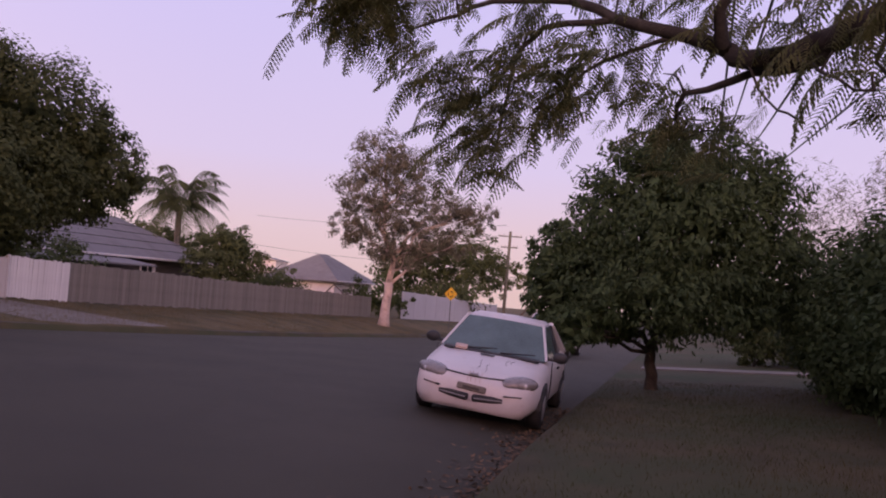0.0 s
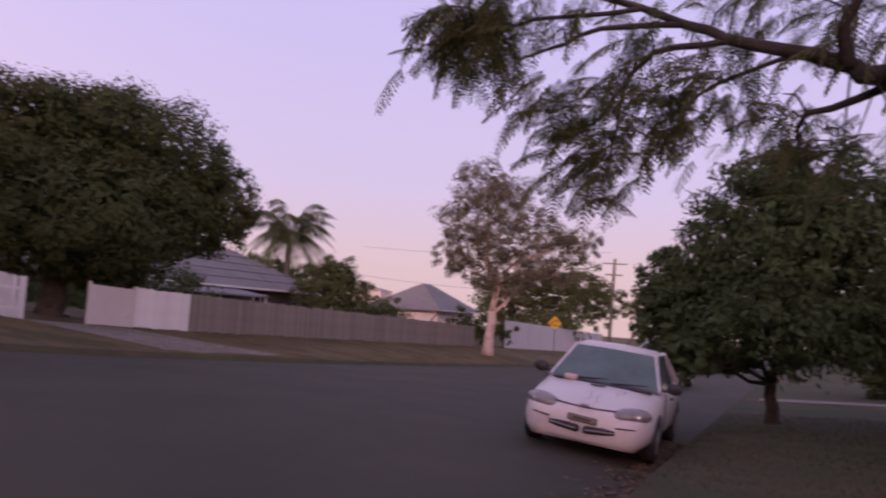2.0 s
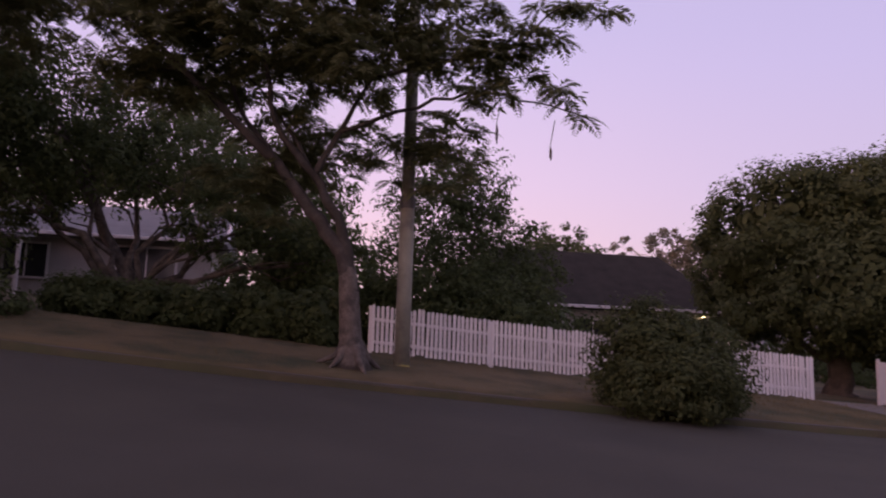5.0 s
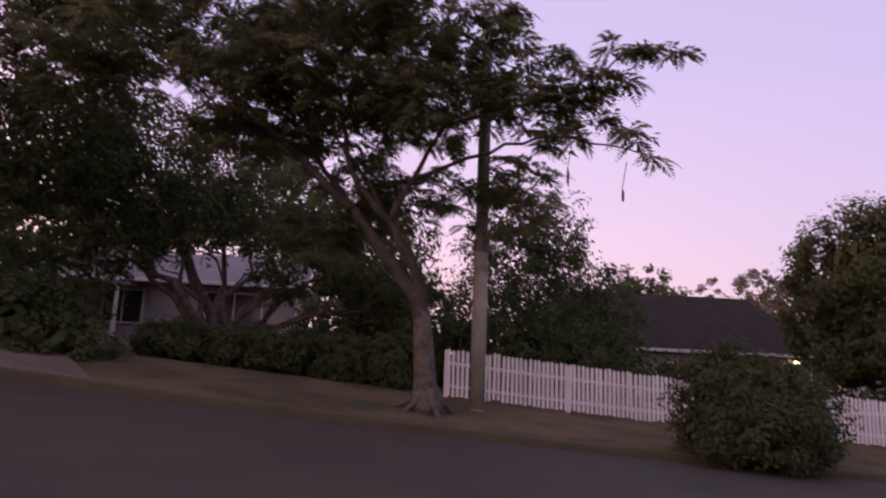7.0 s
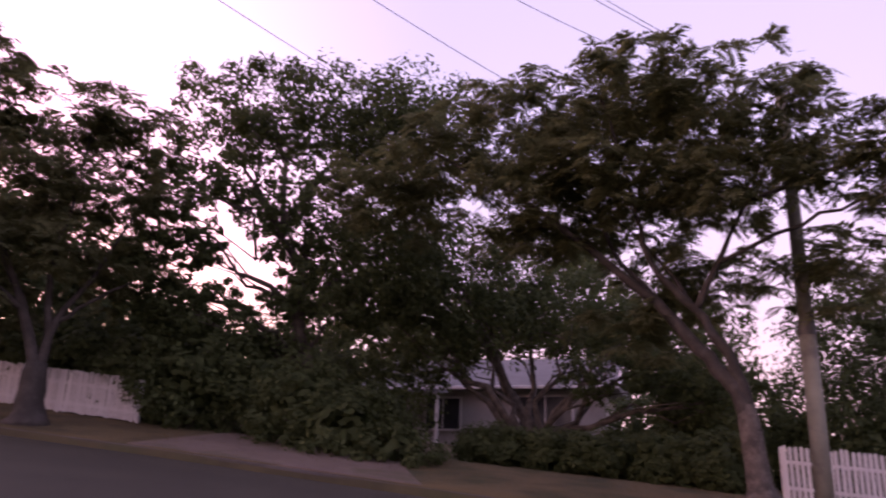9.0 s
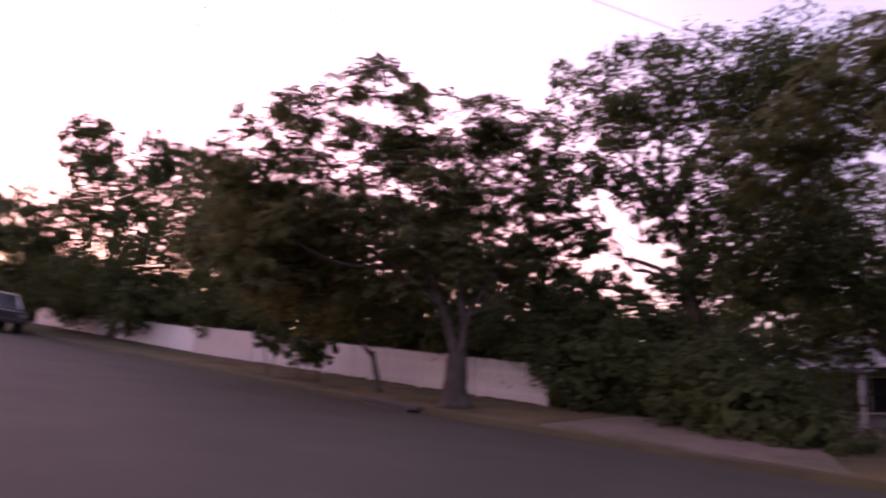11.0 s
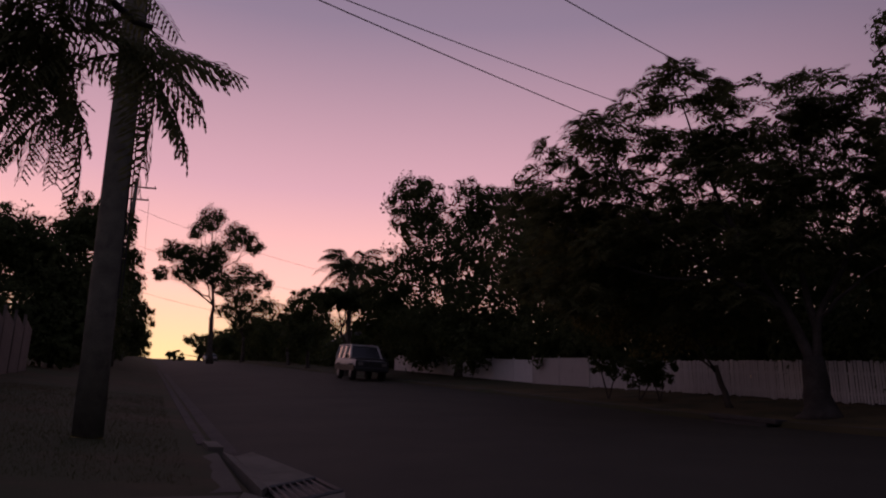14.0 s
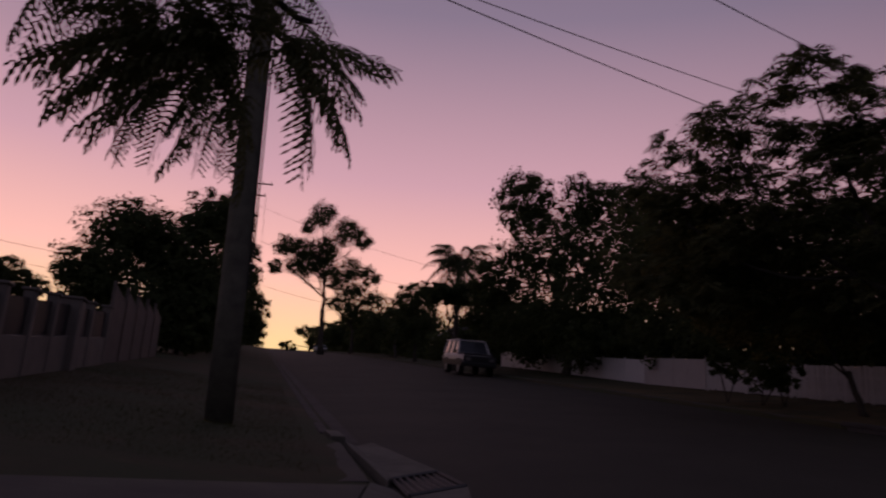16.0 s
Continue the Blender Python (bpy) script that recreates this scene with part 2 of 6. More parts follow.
DIRT = two_tone(material("bare_dirt", (0.15, 0.115, 0.09), 0.95, 0.3, 1.2, 40, 0.6), (0.10, 0.085, 0.05), 0.8, 0.5, 0.65)
PALM_BARK = material("palm_trunk", (0.16, 0.14, 0.125), 0.9, 0.25, 6, 40, 0.5)
TIMBER = two_tone(material("pole_timber", (0.15, 0.143, 0.108), 0.9, 0.3, 4, 50, 0.6), (0.09, 0.083, 0.068), 3, 0.5, 0.7)
LEAF_DARK = leafy("dark_leaf", (0.080, 0.101, 0.038), 0.3, 0.45)
LEAF_MID = leafy("mid_leaf", (0.085, 0.102, 0.040), 0.35)
LEAF_SHADE = leafy("shade_leaf", (0.076, 0.090, 0.034), 0.2, 0.4)
LEAF_GUM = leafy("gum_leaf", (0.17, 0.155, 0.108), 0.28, 0.35)
LEAF_FERN = leafy("fern_leaf", (0.126, 0.134, 0.058), 0.35, 0.5)
LEAF_YELLOW = leafy("yellow_leaf", (0.17, 0.15, 0.05), 0.5, 0.35)
LEAF_GLOSS = leafy("glossy_leaf", (0.056, 0.082, 0.031), 0.4, 0.25)
LEAF_PALM = leafy("palm_leaf", (0.085, 0.10, 0.045), 0.4)
DEAD_LEAF = leafy("dead_leaf", (0.13, 0.085, 0.05), 0.6, 0.1)
PALE_TIMBER = two_tone(material("pale_pole_timber", (0.25, 0.242, 0.185), 0.9, 0.2, 4, 50, 0.4), (0.17, 0.155, 0.135), 3, 0.5, 0.7)
WIRE = material("wire", (0.03, 0.03, 0.03), 0.6, 0.1, 5, 50, 0)
CAR_WHITE = two_tone(material("faded_white_paint", (0.58, 0.55, 0.54), 0.35, 0.08, 2, 60, 0.03, spec=0.5), (0.42, 0.37, 0.34), 5, 0.62, 0.78)
GLASS_DARK = material("car_glass", (0.085, 0.125, 0.118), 0.15, 0.25, 2.5, 40, 0, spec=0.45)
RUBBER = material("tyre_rubber", (0.025, 0.025, 0.025), 0.85, 0.2, 6, 60, 0.3)
BLACK_PLASTIC = material("black_plastic", (0.03, 0.03, 0.03), 0.55, 0.2, 6, 60, 0.1)
ALLOY = material("wheel_steel", (0.30, 0.30, 0.30), 0.45, 0.2, 6, 60, 0.1, metal=0.5)
CHROME = material("bright_reflector", (0.75, 0.72, 0.7), 0.25, 0.1, 14, 60, 0.1, metal=0.6)
# Car paint with the shade of the four wheel drive's front in it.
CAR_SHADE = material("shaded_car_paint", (0.035, 0.035, 0.037), 0.5, 0.15, 4, 60, 0.05)
LAMP_GLASS = material("lamp_glass", (0.20, 0.185, 0.175), 0.1, 0.25, 14, 60, 0.2, spec=0.8)
AMBER = material("amber_lens", (0.5, 0.25, 0.06), 0.2, 0.1, 10, 50, 0.05)
SIGN_YELLOW = material("sign_yellow", (0.72, 0.42, 0.03), 0.5, 0.08, 5, 50, 0)
WINDOW_DARK = material("window_dark", (0.03, 0.03, 0.035), 0.15, 0.2, 2, 30, 0, spec=0.6)
PAPER = material("card", (0.5, 0.38, 0.32), 0.8, 0.15, 8, 50, 0.1)


# ---- mesh helpers ----
def link_mesh(name, verts, faces, mat, smooth=False):
    me = bpy.data.meshes.new(name)
    me.from_pydata([tuple(v) for v in verts], [], faces)
    me.update()
    if mat:
        me.materials.append(mat)
    if smooth:
        me.shade_smooth()
    return me


def thing(name, mat=None, mesh=None, label="", category="", group="", kind="", loc=None):
    ob = new(name, mesh)
    if loc is not None:
        ob.location = loc
    return tagged(ob, label, category, group, kind)


def child(name, mesh, parent, label="", m=None):
    ob = new(name, mesh)
    ob.parent = parent
    if m is not None:
        ob.matrix_basis = m
    if label:
        tagged(ob, label)
    return ob


def part(name, bm, mat, parent, label="", m=None, smooth=False):
    me = bpy.data.meshes.new(name)
    bm.to_mesh(me)
    bm.free()
    me.materials.append(mat)
    if smooth:
        me.shade_smooth()
    return child(name, me, parent, label, m)


def box(bm, cx, cy, cz, sx, sy, sz, bevel=0.0):
    g = bmesh.ops.create_cube(bm, size=1.0)
    bmesh.ops.scale(bm, vec=(sx, sy, sz), verts=g["verts"])
    bmesh.ops.translate(bm, vec=(cx, cy, cz), verts=g["verts"])
    if bevel:
        es = {e for v in g["verts"] for e in v.link_edges}
        bmesh.ops.bevel(bm, geom=list(es), offset=bevel, segments=1, affect="EDGES")


def boxed(sx, sy, sz, bevel=0.0, c=(0, 0, 0)):
    bm = bmesh.new()
    box(bm, *c, sx, sy, sz, bevel)
    return bm


def tube(points, radii, sides=8):
    """Tapered tube through points: verts and faces."""
    pts = [Vector(p) for p in points]
    verts, faces = [], []
    for i, p in enumerate(pts):
        d = (pts[min(i + 1, len(pts) - 1)] - pts[max(i - 1, 0)]).normalized()
        a = d.cross(Vector((0.31, 0.17, 0.93)) if abs(d.z) < 0.9 else Vector((1, 0.2, 0))).normalized()
        b = d.cross(a)
        for k in range(sides):
            w = 2 * math.pi * k / sides
            verts.append(p + (a * math.cos(w) + b * math.sin(w)) * radii[i])
    for i in range(len(pts) - 1):
        for k in range(sides):
            q, k2 = i * sides, (k + 1) % sides
            faces.append((q + k, q + k2, q + sides + k2, q + sides + k))
    faces.append(tuple(range(sides - 1, -1, -1)))
    faces.append(tuple(range((len(pts) - 1) * sides, len(pts) * sides)))
    return verts, faces


def merge(pieces):
    verts, faces = [], []
    for v, f in pieces:
        o = len(verts)
        verts += list(v)
        faces += [tuple(i + o for i in q) for q in f]
    return verts, faces


def bend(a, b, sag, n=6, rng=None, wob=0.0):
    a, b = Vector(a), Vector(b)
    out = []
    for i in range(n):
        k = i / (n - 1)
        p = a.lerp(b, k) + Vector((0, 0, sag * 4 * k * (1 - k)))
        if rng is not None and 0 < i < n - 1:
            p += Vector(rng.normal(0, wob, 3))
        out.append(p)
    return out


def quads(centres, along, across, mat, name, fold=0.0):
    """Many small leaves, each a folded pair of triangles, as one mesh."""
    n = len(centres)
    v = np.empty((n, 4, 3))
    v[:, 0] = centres - along * 0.5
    v[:, 1] = centres + across * 0.5
    v[:, 2] = centres + along * 0.5
    v[:, 3] = centres - across * 0.5
    me = bpy.data.meshes.new(name)
    me.vertices.add(4 * n)
    me.vertices.foreach_set("co", v.ravel())
    me.loops.add(4 * n)
    me.loops.foreach_set("vertex_index", np.arange(4 * n, dtype=np.int32))
    me.polygons.add(n)
    me.polygons.foreach_set("loop_start", np.arange(0, 4 * n, 4, dtype=np.int32))
    me.polygons.foreach_set("loop_total", np.full(n, 4, dtype=np.int32))
    me.update()
    me.validate()
    me.materials.append(mat)
    return me


def unit(a):
    return a / (np.linalg.norm(a, axis=1)[:, None] + 1e-9)


def leaves(lobes, count, size, mat, seed, slim=0.4, droop=0.3, clump=0.28, hollow=0.45, leaf_per=26, flat=0.6, jitter=0.42, core=0.0):
    """A crown from lobes (x, y, z, rx, ry, rz): clumps of leaves near each lobe's skin, with gaps."""
    rng = np.random.default_rng(seed)
    lo = np.array(lobes, float)
    area = lo[:, 3] * lo[:, 5] + lo[:, 4] * lo[:, 5]
    k = max(8, count // leaf_per)
    pick = rng.choice(len(lo), k, p=area / area.sum())
    d = unit(rng.normal(0, 1, (k, 3)))
    r = hollow + (1.02 - hollow) * rng.random(k) ** 0.55
    c = lo[pick, :3] + d * r[:, None] * lo[pick, 3:6]
    cr = clump * lo[pick, 3:6].mean(axis=1) * rng.uniform(0.5, 1.3, k)
    which = np.repeat(np.arange(k), leaf_per)
    n = len(which)
    off = unit(rng.normal(0, 1, (n, 3))) * (rng.random(n) ** 0.45 * 1.05)[:, None] * cr[which][:, None]
    off[:, 2] *= flat
    pos = c[which] + off
    face = unit(d[which] * 0.35 + off / (cr[which][:, None] + 1e-6) * 0.8 + np.array([0, 0, 0.35]) + rng.normal(0, jitter, (n, 3)))
    out = unit(np.cross(face, rng.normal(0, 1, (n, 3))) + d[which] * 0.3 - np.array([0, 0, droop]))
    side = unit(np.cross(face, out))
    ln = size * rng.uniform(0.6, 1.4, n)
    # Oversized inner leaves, added to block light through the crown.
    if core:
        k = int(n * core)
        pick = rng.choice(len(lo), k, p=area / area.sum())
        inner = unit(rng.normal(0, 1, (k, 3)))
        pos = np.concatenate([pos, lo[pick, :3] + inner * (rng.random(k) ** 0.4 * 0.8)[:, None] * lo[pick, 3:6]])
        tip = unit(np.cross(inner, rng.normal(0, 1, (k, 3))))
        out, side = np.concatenate([out, tip]), np.concatenate([side, unit(np.cross(inner, tip))])
        ln = np.concatenate([ln, size * rng.uniform(2.0, 3.2, k)])
    return quads(pos, out * ln[:, None], side * (ln * slim)[:, None], mat, "crown")


def fronds(lobes, count, size, mat, seed, pinnae=9, rosette=7, hollow=0.35, slim=0.3, sag=0.6, core=0.0):
    """A crown of feathery fronds: rosettes at the twig ends, each frond a sagging row of paired leaflets."""
    rng = np.random.default_rng(seed)
    lo = np.array(lobes, float)
    area = lo[:, 3] * lo[:, 5] + lo[:, 3] * lo[:, 4] * 0.6
    k = max(6, count // (rosette * pinnae * 2))
    pick = rng.choice(len(lo), k, p=area / area.sum())
    d = unit(rng.normal(0, 1, (k, 3)) + np.array([0, 0, 0.25]))
    tip = lo[pick, :3] + d * (hollow + (1 - hollow) * rng.random(k) ** 0.6)[:, None] * lo[pick, 3:6]
    which = np.repeat(np.arange(k), rosette)
    n = len(which)
    az = rng.uniform(0, 2 * math.pi, n)
    out = unit(np.stack([np.cos(az), np.sin(az), np.zeros(n)], 1) + 0.5 * d[which] * np.array([1, 1, 0.2]))
    rise = rng.uniform(-0.1, 0.55, n)
    ln = size * rng.uniform(0.6, 1.25, n)
    side = unit(np.cross(out, np.array([0, 0, 1.0]) + rng.normal(0, 0.35, (n, 3))))
    centres, along, across = [], [], []
    for i in range(pinnae):
        q = (i + 0.8) / pinnae
        p = tip[which] + out * (ln * q * 0.95)[:, None] + np.array([0, 0, 1.0]) * (ln * (rise * q - sag * q * q * 1.3))[:, None]
        run = unit(out + np.array([0, 0, 1.0]) * (rise - 2.6 * sag * q)[:, None])
        leaf = ln * 0.36 * math.sin(math.pi * (0.16 + 0.74 * q)) * rng.uniform(0.8, 1.15, n)
        for sgn in (-1, 1):
            a = unit(side * sgn + run * 0.55 + np.array([0, 0, -0.22]) + rng.normal(0, 0.1, (n, 3)))
            centres.append(p + a * (leaf * 0.5)[:, None])
            along.append(a * leaf[:, None])
            across.append(run * (leaf * slim)[:, None])
    # Loose inner leaflets, added so less light passes the crown.
    if core:
        k = int(count * core)
        pick = rng.choice(len(lo), k, p=area / area.sum())
        inner = unit(rng.normal(0, 1, (k, 3)))
        lie = unit(np.cross(inner + np.array([0, 0, 1.5]), rng.normal(0, 1, (k, 3))))
        centres.append(lo[pick, :3] + inner * (rng.random(k) ** 0.5 * 0.75)[:, None] * lo[pick, 3:6])
        along.append(lie * size * 0.5)
        across.append(unit(np.cross(inner + np.array([0, 0, 1.5]), lie)) * size * 0.16)
    return quads(np.concatenate(centres), np.concatenate(along), np.concatenate(across), mat, "crown")


def lobe(bearing, d, elevation, w, h, deep=None):
    u, s = by(bearing, d)
    return (-u, -s, up(d, elevation), w, deep or w, h)


def spot(bearing, d, elevation):
    """A point in space from its bearing, its distance and its height angle at the eye."""
    u, s = by(bearing, d)
    return Vector((-u, -s, up(d, elevation)))


def smooth_run(pts, rng, wob):
    """A rounded line through points."""
    n, fine = len(pts), []
    for i in range(n - 1):
        a, b, c, d = pts[max(i - 1, 0)], pts[i], pts[i + 1], pts[min(i + 2, n - 1)]
        for k in (0, 0.25, 0.5, 0.75):
            p = 0.5 * ((2 * b) + (c - a) * k + (2 * a - 5 * b + 4 * c - d) * k * k + (3 * b - a - 3 * c + d) * k ** 3)
            fine.append(p + Vector(rng.normal(0, wob, 3)) * (1 if fine else 0))
    return fine + [pts[-1]]


def tree(name, label, base, lobes, leaf_mat, bark, seed, trunk_r=0.2, fork=0.35, count=9000, size=0.12, lean=(0, 0), twigs=4, category="tree", group="", limb_mat=None, leader=True, boughs=None, feathery=False, top=None, **kw):
    """A trunk that forks into limbs towards its lobes, and a crown of leaf clumps."""
    rng = np.random.default_rng(seed + 900)
    u, s = base
    foot = at(u, s, -0.1)
    root = thing(name, label=label, category=category, loc=foot, group=group)
    lo = [Vector(q[:3]) - foot for q in lobes]
    mid = sum(lo, Vector()) / len(lo)
    hub = Vector((mid.x * 0.14 + lean[0], mid.y * 0.14 + lean[1], max(0.4, mid.z * fork)))
    pts = bend((0, 0, 0), hub, 0, 6, rng, trunk_r * 0.12)
    rad = [trunk_r * q for q in (1.55, 1.12, 1.0, 0.95, 0.9, 0.92)]
    if boughs:
        pts = [p + Vector(rng.normal(0, trunk_r * 0.06, 3)) for p in bend((0, 0, 0), (top or boughs[0][0][0]) - foot, 0, 8)]
        rad = [trunk_r * q for q in (2.0, 1.35, 1.06, 0.98, 0.94, 0.91, 0.86, 0.72)]
    child("trunk", link_mesh("trunk", *tube(pts, rad, 14), bark, True), root)
    for run, r0, r1 in boughs or ():
        fine = smooth_run([p - foot for p in run], rng, 0.02)
        m = len(fine) - 1
        child("limb", link_mesh("limb", *tube(fine, [r1 + (r0 - r1) * (1 - i / m) ** 1.25 for i in range(m + 1)], 10), limb_mat or bark, True), root)
    tall = max(lo, key=lambda l: l.z)
    stem = bend(hub - Vector((0, 0, 0.15)), tall, 0.03, 9, rng, 0.03 * (tall - hub).length)
    for q, l in () if boughs else zip(lobes, lo):
        lead = l is tall
        r0 = trunk_r * (0.78 if lead else 0.42 if len(lo) > 2 else 0.6)
        if lead or not leader:
            start = hub - Vector((0, 0, 0.15))
        else:
            k = max(0.0, min(0.7, (l.z - hub.z) / max(0.1, tall.z - hub.z) * 0.75 - 0.12 + rng.uniform(-0.06, 0.06)))
            start = stem[int(k * 8)]
        ln = (l - start).length
        run = stem if lead else bend(start, l, 0.05 * ln, 7, rng, 0.045 * ln)
        if lead:
            run = [stem[i] for i in (0, 1, 3, 4, 6, 7, 8)]
        pieces = [tube(run, [r0, r0 * 0.8, r0 * 0.64, r0 * 0.5, r0 * 0.36, r0 * 0.24, r0 * 0.1], 7)]
        for j in range(twigs):
            a = run[2 + j % 4]
            dirv = Vector(rng.normal(0, 1, 3)).normalized()
            e = l + Vector((dirv.x * q[3], dirv.y * q[4], dirv.z * q[5])) * 0.8
            r1 = r0 * 0.3
            pieces.append(tube(bend(a, e, 0.04 * (e - a).length, 5, rng, 0.05 * (e - a).length), [r1, r1 * 0.75, r1 * 0.5, r1 * 0.3, r1 * 0.1], 5))
        child("limb", link_mesh("limb", *merge(pieces), limb_mat or bark, True), root)
    crown = child("crown", (fronds if feathery else leaves)(lobes, count, size, leaf_mat, seed, **kw), root)
    crown.location = -foot
    return root


def shrub(name, label, lobes, leaf_mat, seed, count=6000, size=0.1, category="shrub", **kw):
    """Leaves down to the ground over a few stems."""
    rng = np.random.default_rng(seed + 500)
    c = sum((Vector(q[:3]) for q in lobes), Vector()) / len(lobes)
    foot = at(-c.x, -c.y, -0.05)
    root = thing(name, label=label, category=category, loc=foot)
    pieces = []
    for q in lobes:
        b = at(-q[0], -q[1], -0.05)
        for j in range(2):
            e = Vector(q[:3]) + Vector(rng.normal(0, 0.5, 3)) * Vector(q[3:6]).length * 0.5
            child("stem", link_mesh("stem", *tube([b - foot, b.lerp(e, 0.5) - foot + Vector(rng.normal(0, 0.08, 3)), e - foot], [0.03, 0.02, 0.008], 5), BARK), root)
    crown = child("foliage", leaves(lobes, count, size, leaf_mat, seed, **kw), root)
    crown.location = -foot
    return root


# ---- ground, road, kerbs ----
def strip(ulist, slist, lift, mat, name, thick=0.0):
    verts, faces = [], []
    for s in slist:
        for k in ulist:
            u = kerb_u(s) + 1e-4 + (FAR_U - kerb_u(s) - 2e-4) * k
            verts.append((-u, -s, land(u, s) + lift))
    w = len(ulist)
    for i in range(len(slist) - 1):
        for j in range(w - 1):
            faces.append((i * w + j, (i + 1) * w + j, (i + 1) * w + j + 1, i * w + j + 1))
    return link_mesh(name, verts, faces, mat, True)


ALONG = sorted({*range(-400, -60, 20), *range(-60, 80, 1), *range(80, 240, 5), *range(240, 521, 20)})


def lay_ground():
    us = [-400, -250, -120, -60, -30, -20, -12, -8, -5, -3, -2, -1, 0, 0.6, 0.99, 1.7, FAR_U - 0.2, FAR_U + 0.01, 13.8, 15, YARD_U, 18, 20, 24, 30, 40, 60, 100, 160, 300, 450]
    verts, faces = [], []
    for s in ALONG:
        for u in us:
            u = kerb_u(s) - 0.02 if u == 0.99 else u
            sunk = kerb_u(s) < u < FAR_U
            bump = 0 if sunk else 0.03 * noise.noise(Vector((u * 0.7, s * 0.7, 3)))
            verts.append((-u, -s, land(u, s) - (0.3 if sunk else 0.0) + bump))
    w = len(us)
    for i in range(len(ALONG) - 1):
        for j in range(w - 1):
            faces.append((i * w + j, (i + 1) * w + j, (i + 1) * w + j + 1, i * w + j + 1))
    thing("ground", mesh=link_mesh("ground", verts, faces, DRY_GRASS, True), label="dry patchy lawn verge, yellow and green", category="ground", kind="structure")
    us = [i / 24 for i in range(25)]
    thing("road", mesh=strip(us, ALONG, 0.0, ASPHALT, "road"), label="worn dark grey asphalt street climbing uphill", category="road", kind="structure")


def kerb_run(u, toward, s0, s1, root, rise=0.14):
    """Kerb stones 1.8 m long, each a piece, between s0 and s1."""
    s = s0
    while s < s1 - 0.3:
        e = min(s + 1.8, s1)
        prof = [(0.0, -0.28), (0.0, rise - 0.04), (0.03, rise - 0.005), (0.20, rise), (0.20, -0.28)]
        verts = []
        for q in (s + 0.006, e - 0.006):
            e0 = kerb_u(q) if toward < 0 else u
            z = land(e0 - 1e-3 * toward, q)
            verts += [(-(e0 + toward * a), -q, z + h) for a, h in prof]
        n = len(prof)
        faces = [(i, (i + 1) % n, n + (i + 1) % n, n + i) for i in range(n)] + [tuple(range(n))[::-1], tuple(range(n, 2 * n))]
        child("kerb_stone", link_mesh("kerb_stone", verts, faces, KERB), root)
        s = e


def slab(name, label, corners, mat=CONCRETE, lift=0.03, category="driveway"):
    """A concrete slab with four corners (u, s), that follows the land."""
    n = 8
    a, b, c, d = [Vector(q) for q in corners]
    verts, faces = [], []
    for i in range(n + 1):
        for j in range(n + 1):
            p = a.lerp(b, i / n).lerp(d.lerp(c, i / n), j / n)
            verts.append(tuple(at(p.x, p.y, lift)))
    m = len(verts)
    verts += [(x, y, z - 0.12) for x, y, z in verts]
    w = n + 1
    for i in range(n):
        for j in range(n):
            q = i * w + j
            faces.append((q, q + 1, q + w + 1, q + w))
    rim = [i for i in range(w)] + [i * w + n for i in range(1, w)] + [n * w + j for j in range(n - 1, -1, -1)] + [i * w for i in range(n - 1, 0, -1)]
    for i in range(len(rim)):
        x, y = rim[i], rim[(i + 1) % len(rim)]
        faces.append((x, x + m, y + m, y))
    return thing(name, mesh=link_mesh(name, verts, faces, mat), label=label, category=category, kind="structure")


lay_ground()
near_kerb = thing("kerb_near", label="stained concrete kerb beside the verge", category="kerb", kind="structure")
far_kerb = thing("kerb_far", label="low weathered concrete kerb along the far verge", category="kerb", kind="structure")
kerb_run(0, -1, -40, -14, near_kerb)
kerb_run(0, -1, -14, 3.4, near_kerb, 0.09)
kerb_run(0, -1, 13.2, 70, near_kerb)
for a, b in ((-60, -18.8), (-13.6, 13.6), (15.6, 70)):
    kerb_run(FAR_U, 1, a, b, far_kerb)
verts, faces = [], []
for i, s in enumerate(range(13, 61)):
    for w in (0.0, 0.42):
        verts.append((-(kerb_u(s) + 0.002 + w), -s, land(kerb_u(s) + 0.002 + w, s) + 0.005))
    if i:
        faces.append((2 * i - 2, 2 * i, 2 * i + 1, 2 * i - 1))
thing("gutter_channel", mesh=link_mesh("gutter_channel", verts, faces, KERB), label="shallow stained concrete gutter strip", category="gutter", kind="structure")
slab("driveway_near", "weathered grey concrete driveway crossing the near verge", [(1.09, 4.0), (1.09, 7.0), (-7, 3.3), (-7, 1.8)], OLD_CONCRETE, 0.02)
slab("driveway_low", "pale concrete path across the lower verge", [(1.0, -22.2), (1.0, -21.2), (-8, -21.2), (-8, -22.2)])
slab("driveway_far", "worn concrete driveway to the white gate", [(12.98, -18.6), (12.98, -13.9), (16.9, -12.7), (16.9, -15.4)], CONCRETE, 0.012)
slab("driveway_top", "bare earth track across the far verge", [(13.25, 4.2), (13.25, 10.2), (17.5, 10.4), (17.5, 6.5)], DIRT, 0.02)


# ---- trees and shrubs of the far side, going uphill ----
DENSE = dict(core=0.08, jitter=0.24, hollow=0.7, flat=0.9, clump=0.27, slim=0.55, leaf_per=60)
AIRY = dict(hollow=0.25, flat=0.75, clump=0.27, slim=0.45, leaf_per=44)
FEATHER = dict(feathery=True, hollow=0.1, slim=0.34, pinnae=11, rosette=7, sag=0.45, core=0.02)

